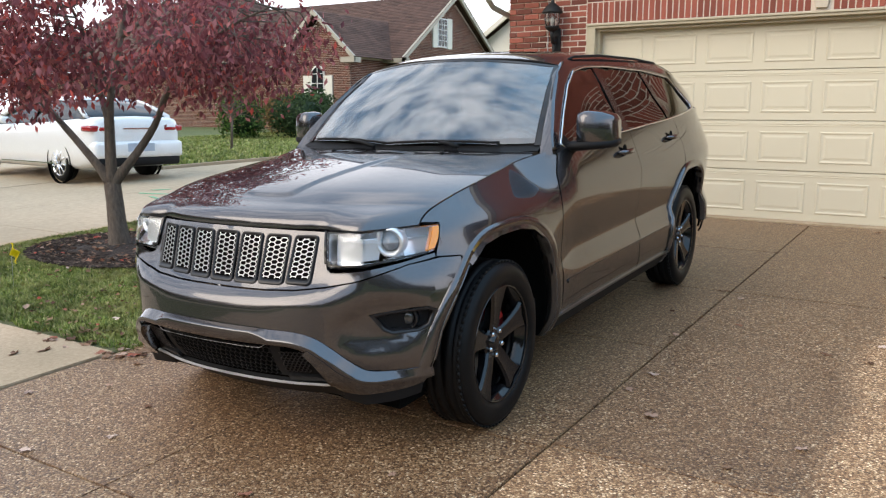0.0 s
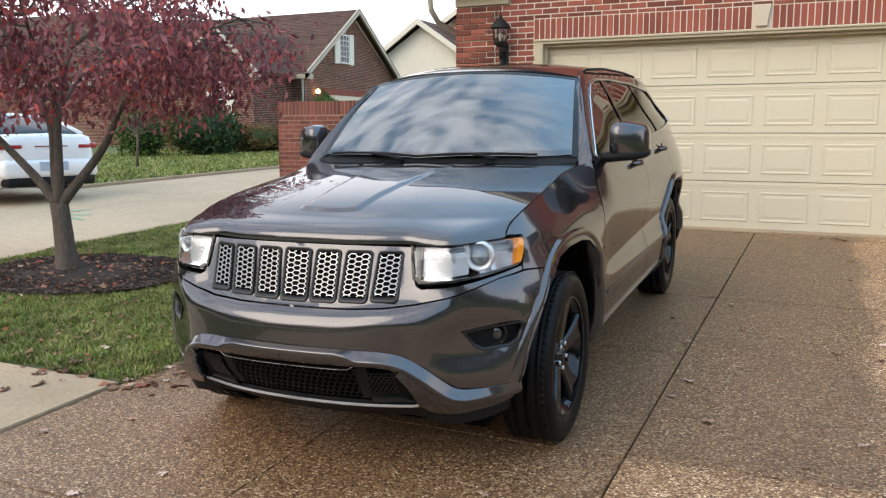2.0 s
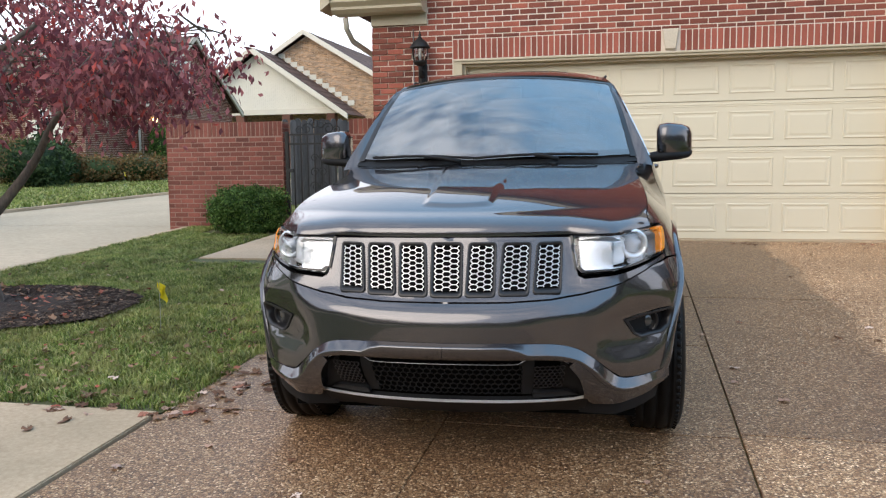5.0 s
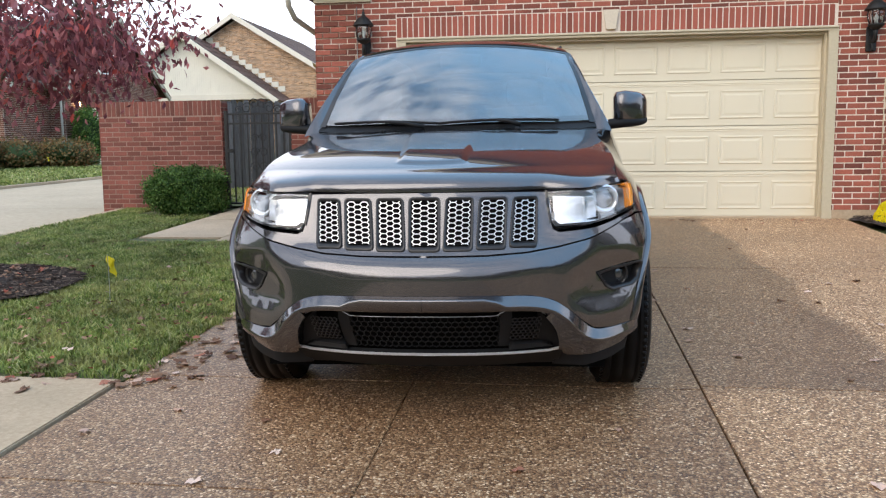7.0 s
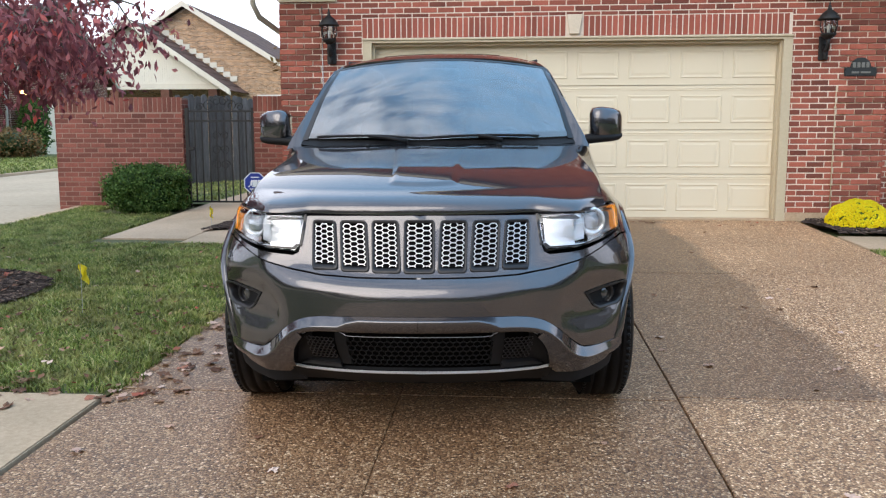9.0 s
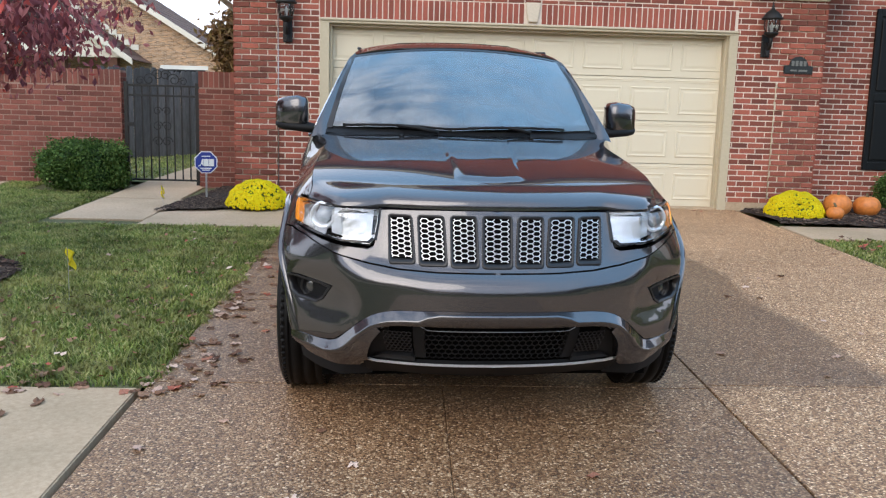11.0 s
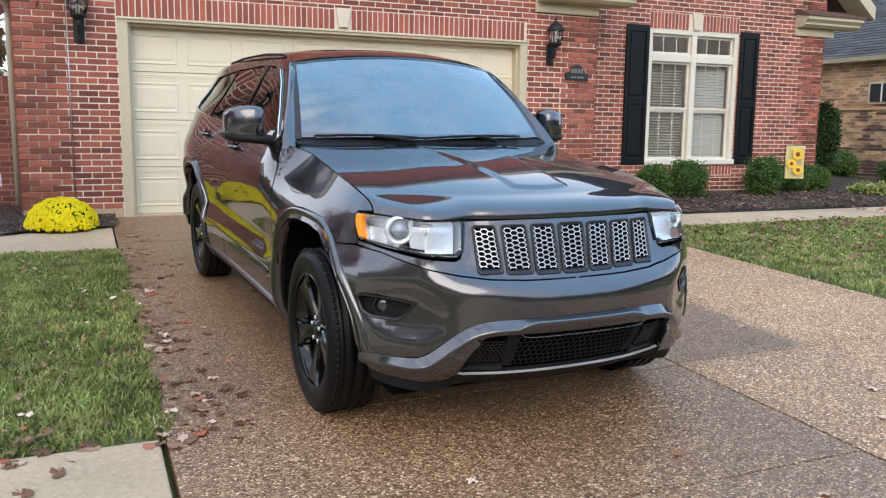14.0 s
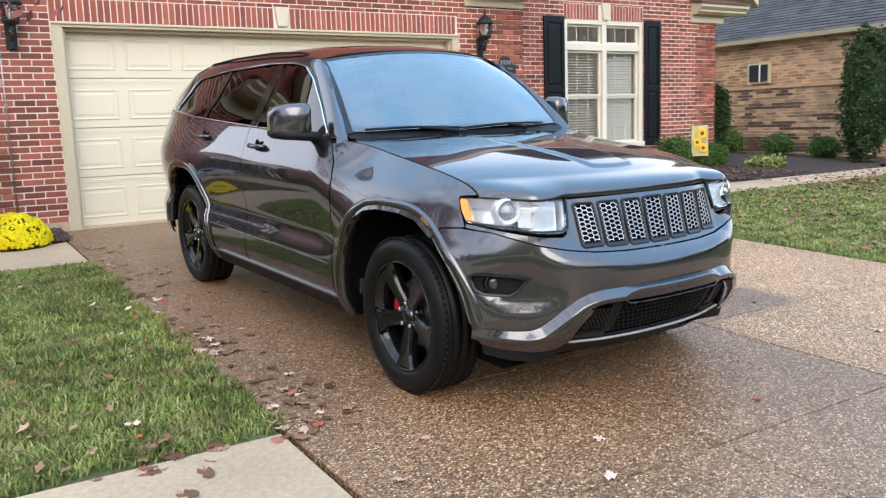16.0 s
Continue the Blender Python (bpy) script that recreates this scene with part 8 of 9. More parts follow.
for m in (1, -1):
    for pts in ([(m * 0.66, -1.55, 1.36), (m * 0.74, -1.95, 1.20), (m * 0.85, -2.35, 1.0)], [(m * 0.62, 0.10, 1.39), (m * 0.70, 0.40, 1.28), (m * 0.80, 0.78, 1.10)], [(m * 0.86, -0.85, 1.0), (m * 0.75, -0.80, 1.25), (m * 0.63, -0.78, 1.44)]):
        bm = bmesh.new()
        tube(bm, pts, [0.035, 0.04, 0.045] if pts[0][1] != -0.85 else [0.02] * 3, 6)
        part("pillar", bm, "white" if pts[0][1] != -0.85 else "gloss", sedan, "", True)
    bm = bmesh.new()
    box(bm, m * 0.52, 1.02, 0.875, m * 0.74, 1.072, 0.935, 0.015)
    box(bm, m * 0.70, 0.74, 0.86, m * 0.90, 1.045, 0.965, 0.03)
    part("tail_lamp", bm, "redlens", sedan, "red tail lamp", True)
    part("side_mirror", boxbm(m * 0.90, -1.75, 0.98, m * 1.06, -1.60, 1.10, bevel=0.04), "white", sedan, "", True)
    part("door_line", boxbm(m * 0.915, -2.0, 0.30, m * 0.928, 0.0, 0.315), "chrome", sedan)
    for yy in (0.0, -2.8):
        w = new("wheel")
        w.parent, w.matrix_basis = sedan, pose(m * 0.80, yy, 0.325, 0, 90 * m, 0)
        bm = bmesh.new()
        lathe(bm, [(0.22, 0.08), (0.24, 0.10), (0.30, 0.10), (0.325, 0.07), (0.325, -0.07), (0.30, -0.10), (0.22, -0.1)], 36)
        part("tyre", bm, "rubber", w, "black tyre", True)
        bm = bmesh.new()
        lathe(bm, [(0.235, 0.104), (0.225, 0.108), (0.21, 0.085), (0.205, 0.03)], 36, None, False)
        for k in range(10):
            a = 2 * math.pi * k / 10
            tube(bm, [(0.03 * math.cos(a), 0.03 * math.sin(a), 0.10), (0.225 * math.cos(a + 0.1), 0.225 * math.sin(a + 0.1), 0.104)], [0.022, 0.012], 5)
        lathe(bm, [(0.06, 0.08), (0.055, 0.108), (0.001, 0.112)], 16)
        part("rim", bm, "chrome", w, "silver multi-spoke rim", True)
        # a near-black disc paints the shade inside the wheel arch
        bm = bmesh.new()
        lathe(bm, [(0.355, 0.112), (0.37, 0.112), (0.37, 0.06), (0.355, 0.06)], 36, None, False)
        part("arch_gap", lathe(bm, [(0.001, 0.02), (0.352, 0.02)], 36, None, False), "void", w)
part("rear_bumper", boxbm(-0.86, 0.80, 0.40, 0.86, 1.11, 0.70, bevel=0.07), "white", sedan, "white rear bumper", True)
part("rear_bumper_lower", boxbm(-0.80, 0.85, 0.27, 0.80, 1.09, 0.43, bevel=0.04), "black", sedan, "black lower bumper", True)
part("boot_trim", boxbm(-0.30, 1.035, 0.90, 0.30, 1.062, 0.92), "chrome", sedan, "chrome boot strip")
part("number_plate", boxbm(-0.26, 1.10, 0.52, 0.26, 1.118, 0.66, bevel=0.004), "plate", sedan, "pale blue plate without legible marks")


# ---- houses beyond ----
def prism(parent, name, pts, vec, material, label=""):
    bm = bmesh.new()
    extrude_poly(bm, pts, vec)
    return part(name, bm, material, parent, label)


def shingles(parent, a, b, c, d, rows, material, label=""):
    """A roof slope between eave a-b and ridge d-c, in overlapping courses."""
    a, b, c, d = (Vector(v) for v in (a, b, c, d))
    n = (b - a).cross(d - a).normalized()
    if n.z < 0:
        n = -n
    bm = bmesh.new()
    rg = random.Random(rows)
    for i in range(rows):
        t0, t1 = i / rows, min(1.0, (i + 1.15) / rows)
        p0, p1, q0, q1 = a.lerp(d, t0), b.lerp(c, t0), a.lerp(d, t1), b.lerp(c, t1)
        L = (p1 - p0).length
        k = max(1, int(L / 0.36))
        for j in range(k):
            u0, u1 = j / k, (j + 1) / k
            v = [p0.lerp(p1, u0) + n * 0.028, p0.lerp(p1, u1) + n * 0.028, q0.lerp(q1, u1) + n * 0.012, q0.lerp(q1, u0) + n * 0.012]
            w = [bm.verts.new(x_) for x_ in v]
            z = [bm.verts.new(x_ - n * 0.03) for x_ in v[:2]]
            bm.faces.new(w)
            bm.faces.new((w[1], w[0], z[0], z[1]))
    return part("shingle_slope", bm, material, parent, label)


def courses(parent, x0, x1, z0, z1, at, material, mortar, clip=None, bh=0.0677, bl=0.203, pick=None):
    """Brick courses on a far wall, all in one mesh, in the wall's own plane x-z."""
    V, F = [], []
    r = 0
    z = z0
    while z < z1:
        x_ = x0 - (bl / 2 if r % 2 else 0)
        while x_ < x1:
            a, b = max(x0, x_), min(x1, x_ + bl - 0.01)
            if b - a > 0.03 and (pick is None or pick(x_ + bl / 2, z + bh / 2)) and (clip is None or (clip(a, z + bh / 2) and clip(b, z + bh / 2))):
                i = len(V)
                zz = min(z + bh - 0.01, z1)
                V += [(a, -0.008, z), (b, -0.008, z), (b, -0.008, zz), (a, -0.008, zz), (a, 0.004, z), (b, 0.004, z), (b, 0.004, zz), (a, 0.004, zz)]
                F += [(i, i + 1, i + 2, i + 3), (i, i + 4, i + 5, i + 1), (i + 3, i + 2, i + 6, i + 7), (i, i + 3, i + 7, i + 4), (i + 1, i + 5, i + 6, i + 2)]
            x_ += bl
        z += bh
        r += 1
    ob = raw("brick_courses", V, F, material, parent)
    ob.matrix_basis = at
    return tagged(ob, kind="stuff")


h1 = thing("neighbour_house", "brown brick house with brown shingle roof and gables", "house", (0, -0.85, 0), kind="structure")
g1 = gz(31) - 0.1
prism(h1, "main_wall", [(-20.52, 29.6, g1), (-20.52, 37.2, g1), (-20.52, 37.2, 4.05), (-20.52, 33.4, 6.70), (-20.52, 29.6, 4.05)], (-16, 0, 0), "mortar")
courses(h1, 29.62, 37.18, g1, 6.6, Matrix(((0, -1, 0, -20.515), (1, 0, 0, 0), (0, 0, 1, 0), (0, 0, 0, 1))), "darkbrick", "mortar", lambda u, z: z < 4.05 + 2.65 * (1 - abs(u - 33.4) / 3.8))
for ya, yb in ((29.15, 33.4), (37.65, 33.4)):
    shingles(h1, (-20.1, ya, 3.80), (-37, ya, 3.80), (-37, yb, 6.85), (-20.1, yb, 6.85), 38, "roofbrown")
    prism(h1, "rake_board", [(-20.12, ya, 3.62), (-20.12, yb, 6.68), (-20.12, yb, 6.90), (-20.12, ya, 3.84)], (-0.10, 0, 0), "gutter")
prism(h1, "soffit", [(-20.12, 29.15, 3.62), (-37, 29.15, 3.62), (-37, 29.15, 3.82), (-20.12, 29.15, 3.82)], (0, 0.46, 0), "gutter")
courses(h1, -36.5, -20.52, g1, 3.7, pose(0, 29.6, 0), "darkbrick", "mortar")
w1 = new("window")
w1.parent = h1
part("window_frame", boxbm(-20.52, 32.20, 4.45, -20.45, 33.0, 5.72, bevel=0.01), "whitewood", w1, "white window frame")
part("pane", boxbm(-20.46, 32.27, 4.52, -20.44, 32.93, 5.66), "pane", w1)
for k in range(1, 3):
    part("muntin", boxbm(-20.44, 32.27 + 0.22 * k - 0.015, 4.52, -20.425, 32.27 + 0.22 * k + 0.015, 5.66), "whitewood", w1)
for k in range(1, 5):
    part("muntin", boxbm(-20.44, 32.27, 4.52 + 0.23 * k - 0.012, -20.425, 32.93, 4.52 + 0.23 * k + 0.012), "whitewood", w1)
for ya, yb in ((31.82, 32.18), (33.02, 33.38)):
    part("shutter", boxbm(-20.52, ya, 4.42, -20.44, yb, 5.75, bevel=0.01), "siding", w1, "pale shutter")
part("keystone", boxbm(-20.52, 32.5, 5.78, -20.44, 32.7, 6.05), "stone", h1)
part("garage_door", boxbm(-20.53, 31.2, g1, -20.46, 36.2, 3.05), "gdoor", h1, "cream garage door")
part("lintel", boxbm(-20.53, 30.9, 3.05, -20.44, 36.5, 3.30), "soldier", h1, "brick lintel")
bm = bmesh.new()
tube(bm, [(-20.45, 29.3, 3.6), (-20.6, 29.52, 3.4), (-20.6, 29.52, 1.0)], 0.05, 6)
part("downspout", bm, "whitewood", h1, "white downspout", True)
# front wing with the arched window
prism(h1, "wing_wall", [(-24.3, 27, g1), (-21.2, 27, g1), (-21.2, 27, 3.95), (-22.75, 27, 5.30), (-24.3, 27, 3.95)], (0, 3.5, 0), "mortar")
courses(h1, -24.3, -21.2, g1, 5.25, pose(0, 27.0, 0), "darkbrick", "mortar", lambda u, z: z < 3.93 + 1.36 * (1 - abs(u + 22.75) / 1.55))
courses(h1, 27.02, 29.6, g1, 3.7, Matrix(((0, -1, 0, -21.195), (1, 0, 0, 0), (0, 0, 1, 0), (0, 0, 0, 1))), "darkbrick", "mortar")
for xa in (-24.85, -20.65):
    shingles(h1, (xa, 26.6, 3.72), (xa, 33, 3.72), (-22.75, 33, 5.58), (-22.75, 26.6, 5.58), 22, "roofbrown")
    prism(h1, "rake_board", [(xa, 26.58, 3.56), (-22.75, 26.58, 5.42), (-22.75, 26.58, 5.62), (xa, 26.58, 3.76)], (0, 0.1, 0), "gutter")
    prism(h1, "eave_return", [(xa, 26.6, 3.52), (xa + (0.7 if xa < -23 else -0.7), 26.6, 3.52), (xa + (0.7 if xa < -23 else -0.7), 26.6, 3.72), (xa, 26.6, 3.72)], (0, 0.4, 0), "gutter")
w2 = new("arched_window")
w2.parent = h1
WX, WR = -22.83, 0.34
ar = [(WX - WR, 1.6), (WX + WR, 1.6), (WX + WR, 3.12)] + [(WX + WR * math.cos(math.radians(a)), 3.12 + WR * math.sin(math.radians(a))) for a in range(15, 180, 15)] + [(WX - WR, 3.12)]
prism(w2, "window_frame", [(x_, 26.93, z_) for x_, z_ in ar], (0, 0.08, 0), "whitewood", "white arched frame")
prism(w2, "pane", [(WX + (x_ - WX) * 0.86, 26.915, 2.5 + (z_ - 2.5) * 0.93) for x_, z_ in ar], (0, 0.02, 0), "pane")
part("muntin", boxbm(WX - 0.015, 26.90, 1.68, WX + 0.015, 26.915, 3.38), "whitewood", w2)
for k in range(1, 5):
    part("muntin", boxbm(WX - WR * 0.85, 26.90, 1.6 + 0.38 * k - 0.015, WX + WR * 0.85, 26.915, 1.6 + 0.38 * k + 0.015), "whitewood", w2)
part("shutter", boxbm(-22.47, 26.92, 1.62, -22.06, 27.0, 3.05, bevel=0.01), "siding", w2, "pale shutter")
part("shutter", boxbm(-23.60, 26.92, 1.62, -23.19, 27.0, 3.05, bevel=0.01), "siding", w2, "pale shutter")
prism(h1, "eave_gutter", [(-24.3, 29.0, 3.85), (-33.0, 29.0, 3.85), (-33.0, 29.0, 4.0), (-24.3, 29.0, 4.0)], (0, 0.4, 0), "gutter")
# taller roof behind
for ya, yb in ((30.0, 36.0), (42.0, 36.0)):
    shingles(h1, (-31, ya, 3.8), (-50, ya, 3.8), (-47, yb, 8.2), (-36, yb, 8.2), 40, "roofbrown")
shingles(h1, (-31, 30.0, 3.8), (-31, 42.0, 3.8), (-36, 36.02, 8.2), (-36, 35.98, 8.2), 40, "roofbrown")
courses(h1, -50, -31, g1, 3.8, pose(0, 30.3, 0), "darkbrick", "mortar")
part("rear_wall", boxbm(-50, 30.31, g1, -31, 42, 3.8), "mortar", h1)
porch_lamp = thing("porch_lamp", "lit warm wall lamp on the neighbouring brick house", "lamp", (-20.40, 29.5, 3.15))
bm = bmesh.new()
bmesh.ops.create_icosphere(bm, subdivisions=2, radius=0.10)
part("bulb", bm, "warmlamp", porch_lamp, "glowing warm bulb", True)
part("bracket", boxbm(-0.10, -0.03, -0.15, 0.0, 0.03, 0.02), "iron", porch_lamp)

def farther(house, k, c=Vector((-1.7, -0.6, 1.3))):
    """Sets a house plan k times farther off and larger."""
    house.matrix_basis = Matrix.Translation(c) @ Matrix.Scale(k, 4) @ Matrix.Translation(-c)


h2 = thing("siding_house", "cream siding house gable with a dark porch opening", "house", kind="structure")
farther(h2, 1.69)
g2 = gz(26) - 0.1
prism(h2, "gable", [(-17.1, 26, 3.15), (-11.35, 26, 3.15), (-14.25, 26, 5.05)], (0, 9, 0), "siding")
for k in range(76):
    xk = -17.0 + 0.076 * k
    zt = 3.15 + 1.9 * (1 - abs(xk + 14.25) / 2.88)
    if zt > 3.25:
        part("batten", boxbm(xk - 0.007, 25.99, 3.15, xk + 0.007, 26.0, zt), "siding", h2)
for xa in (-17.55, -10.9):
    shingles(h2, (xa, 25.6, 2.92), (xa, 35, 2.92), (-14.25, 35, 5.22), (-14.25, 25.6, 5.22), 11, "roofbrown")
    prism(h2, "rake_board", [(xa, 25.58, 2.78), (-14.25, 25.58, 5.05), (-14.25, 25.58, 5.25), (xa, 25.58, 2.96)], (0, 0.08, 0), "cream")
prism(h2, "porch_beam", [(-17.1, 25.95, 3.0), (-11.3, 25.95, 3.0), (-11.3, 25.95, 3.17), (-17.1, 25.95, 3.17)], (0, 0.2, 0), "cream")
part("porch_back", boxbm(-17.1, 29.0, g2, -11.3, 29.2, 3.1), "cabin", h2, "dark porch wall")
for xk in (-16.6, -14.9, -13.2, -11.6):
    part("porch_post", boxbm(xk - 0.14, 25.95, g2, xk + 0.14, 26.25, 3.0), "darkbrick", h2, "brick porch post")

h3 = thing("orange_brick_house", "orange-brown brick house behind with a stepped roof flashing", "house", kind="structure")
farther(h3, 1.46)
g3 = gz(32) - 0.1
prism(h3, "gable", [(-20.0, 32, g3), (-6.0, 32, g3), (-6.0, 32, 3.3), (-9.4, 32, 3.4), (-14.8, 32, 6.55), (-20.0, 32, 3.45)], (0, 8, 0), "mortar")
courses(h3, -20, -6, g3, 6.5, pose(0, 32.0, 0), "tanbrick", "mortar", lambda u, z: z < 6.55 - 0.59 * abs(u + 14.8), 0.047, 0.14)
for xa, za in ((-20.5, 3.2), (-8.9, 3.12)):
    shingles(h3, (xa, 31.6, za), (xa, 41, za), (-14.8, 41, 6.72), (-14.8, 31.6, 6.72), 15, "roofbrown")
    prism(h3, "rake_board", [(xa, 31.58, za - 0.16), (-14.8, 31.58, 6.55), (-14.8, 31.58, 6.76), (xa, 31.58, za + 0.05)], (0, 0.08, 0), "cream")
part("window", boxbm(-11.9, 31.9, 2.2, -10.3, 31.98, 3.0, bevel=0.01), "pane", h3, "small dark window")
part("window_trim", boxbm(-12.0, 31.93, 3.0, -10.2, 32.0, 3.15), "whitewood", h3)
for k in range(12):
    part("step_flashing", boxbm(-16.05 + 0.27 * k, 31.94, 5.66 - 0.18 * k, -15.77 + 0.27 * k, 31.98, 5.86 - 0.18 * k), "siding", h3)

h4 = thing("tan_brick_house", "tan and umber mixed brick house with a grey shingle roof", "house", kind="structure")
prism(h4, "main_wall", [(11.25, 8.0, 0.2), (11.25, 16.5, 0.2), (11.25, 16.5, 3.0), (11.25, 8.0, 3.0)], (6, 0, 0), "mortar")
side = Matrix(((0, 1, 0, 11.245), (-1, 0, 0, 0), (0, 0, 1, 0), (0, 0, 0, 1)))
courses(h4, -16.5, -8.0, 0.3, 2.95, side, "tanbrick", "mortar")
prism(h4, "low_wall", [(10.95, 9.4, 0.2), (10.95, 16.5, 0.2), (10.95, 16.5, 1.93), (10.95, 9.4, 1.93)], (0.28, 0, 0), "mortar")
rgw = random.Random(9)
patches = [(rgw.uniform(-15.5, -9.6), rgw.uniform(0.5, 1.85), rgw.uniform(0.12, 0.4), rgw.uniform(0.03, 0.09)) for _ in range(46)]


def umber(u, z):
    return any(abs(u - a) < c and abs(z - b) < d for a, b, c, d in patches)


side2 = Matrix(((0, 1, 0, 10.945), (-1, 0, 0, 0), (0, 0, 1, 0), (0, 0, 0, 1)))
courses(h4, -16.5, -9.4, 0.3, 1.88, side2, "tanbrick", "mortar", pick=lambda u, z: not umber(u, z))
courses(h4, -16.5, -9.4, 0.3, 1.88, side2, "umberbrick", "mortar", pick=umber)
part("coping", boxbm(10.90, 9.38, 1.90, 11.25, 16.5, 1.96), "tanbrick", h4, "brick coping")
shingles(h4, (11.02, 7.6, 3.02), (11.02, 17, 3.02), (15.5, 17, 6.6), (15.5, 7.6, 6.6), 52, "roofgrey")
prism(h4, "gutter", [(10.99, 7.6, 2.94), (11.10, 7.6, 2.94), (11.10, 7.6, 3.03), (10.96, 7.6, 3.03)], (0, 9.4, 0), "trim", "beige gutter")
prism(h4, "soffit", [(11.10, 7.6, 2.95), (11.25, 7.6, 2.95), (11.25, 7.6, 2.98), (11.10, 7.6, 2.98)], (0, 9.4, 0), "trim")
w4 = new("window")
w4.parent = h4
part("window_frame", boxbm(11.16, 11.87, 2.03, 11.24, 12.47, 2.50, bevel=0.01), "trim", w4, "beige window frame")
part("pane", boxbm(11.14, 11.92, 2.07, 11.17, 12.4, 2.45), "pane", w4)
part("muntin", boxbm(11.13, 12.1, 2.07, 11.15, 12.13, 2.45), "whitewood", w4)
bm = bmesh.new()
lathe(bm, [(0.07, 0.0), (0.07, 0.5), (0.13, 0.5), (0.13, 0.62), (0.0, 0.68)], 12, pose(12.0, 11.6, 3.95))
part("roof_vent", bm, "iron", h4, "black roof vent pipe", True)

# shrubs before the far house, trees behind
shrub("clipped_yew", "clipped round dark green shrub by the far house", "shrub", -21.2, 20.3, 0.75, 0.75, 0.75, "hedge", 300, 0.09, 6, 31, 2.4, "far shrubs", 0.06)
for i, (x_, y_, r_, h_, mt) in enumerate([(-19.6, 21.6, 0.9, 0.7, "conifer"), (-20.5, 23.2, 0.8, 0.85, "conifer"), (-19.8, 24.6, 1.0, 0.46, "autumn"), (-18.6, 25.6, 0.9, 0.46, "autumn"), (-22.6, 24.0, 0.9, 0.8, "autumn"), (-17.6, 29.0, 0.7, 0.5, "autumn")]):
    shrub("border_shrub", "green and yellow shrub in the far house border" if mt == "autumn" else "dark evergreen shrub in the far house border", "shrub", x_, y_, r_, r_, h_, mt, 260, 0.11, 6, 40 + i, 2.2, "far shrubs", 0.08)
shrub("arborvitae", "narrow green arborvitae under the porch lamp of the far house", "shrub", -19.9, 29.2, 0.50, 0.48, 1.03, "hedge", 420, 0.10, 6, 55, 2.6, "", 0.06)


def small_tree(name, label, x, y, h, r, material, seed, n=500, size=0.12):
    t = thing(name, label, "tree", (x, y, gz(y)))
    rg = random.Random(seed)
    bm = bmesh.new()
    tube(bm, [(0, 0, -0.1), (0.05, 0, h * 0.3), (0, 0.05, h * 0.6), (0.05, 0, h * 0.9)], [0.05 * h / 3, 0.04 * h / 3, 0.03 * h / 3, 0.01], 8)
    part("trunk", bm, "bark", t, "", True)
    bm = bmesh.new()
    tips = []
    for k in range(46):
        a, e = rg.uniform(0, 6.28), rg.uniform(-0.2, 1.2)
        z0 = h * rg.uniform(0.3, 0.8)
        tip = Vector((math.cos(a) * math.cos(e) * r, math.sin(a) * math.cos(e) * r, z0 + math.sin(e) * r))
        tube(bm, [(0, 0, z0), tuple(Vector((0, 0, z0)).lerp(tip, 0.5) + Vector((0, 0, 0.1))), tuple(tip)], [0.02 * h / 3, 0.012 * h / 3, 0.004], 4, False)
        tips += [tip, tip * 0.8 + Vector((0, 0, z0 * 0.2))]
    part("branchwork", bm, "bark", t, "", True)
    leaf_cloud("crown", [tuple(p) for p in tips], n // 8, (r * 0.22,) * 3, size, material, t, 0.3, seed)
    return t


small_tree("young_tree", "thin bare young tree on the far lawn", -16.9, 15.8, 2.4, 0.8, "rusttree", 61, 90, 0.07)
small_tree("rust_tree", "rust-brown autumn tree behind the garage", -6.62, 18.8, 3.5, 0.68, "rusttree", 62, 1200, 0.16)
small_tree("red_tree", "red autumn tree beyond the tan brick house", 21.0, 14.5, 7.0, 2.6, "redleaf", 63, 1600, 0.2)

# unseen trees added at the camera's back close the horizon the car's paint mirrors
rg = random.Random(77)
far_wood = []
for k in range(200):
    a = rg.uniform(math.radians(190), math.radians(350))
    d = rg.uniform(42, 60)
    x_, y_ = d * math.cos(a), d * math.sin(a)
    hh = rg.uniform(5.0, 11.0)
    far_wood += [(x_ + rg.gauss(0, 1.6), y_ + rg.gauss(0, 1.2), hh * rg.random() ** 0.7) for _ in range(22)]
tagged(leaf_cloud("distant_trees", far_wood, 26, (0.9, 0.9, 0.5), 0.55, "rusttree", None, 0.0, 78), "added unseen row of trees that darkens the mirrored horizon", "trees", kind="stuff")

# thin conduits on the garage piers
for xc, ztop, tone in ((-4.475, 2.93, "steel"), (1.575, 1.95, "trim")):
    conduit = thing("conduit", "thin conduit running down the brick garage pier", "conduit", group="conduits")
    part("pipe", tube(bmesh.new(), [(xc, GW - 0.009, gz(9.3) + 0.14), (xc, GW - 0.009, ztop)], 0.006, 8), tone, conduit, "", True)
    for zc in (0.8, 1.7):
        part("clip", boxbm(xc - 0.013, GW - 0.018, zc, xc + 0.013, GW + 0.002, zc + 0.018, bevel=0.002), tone, conduit)


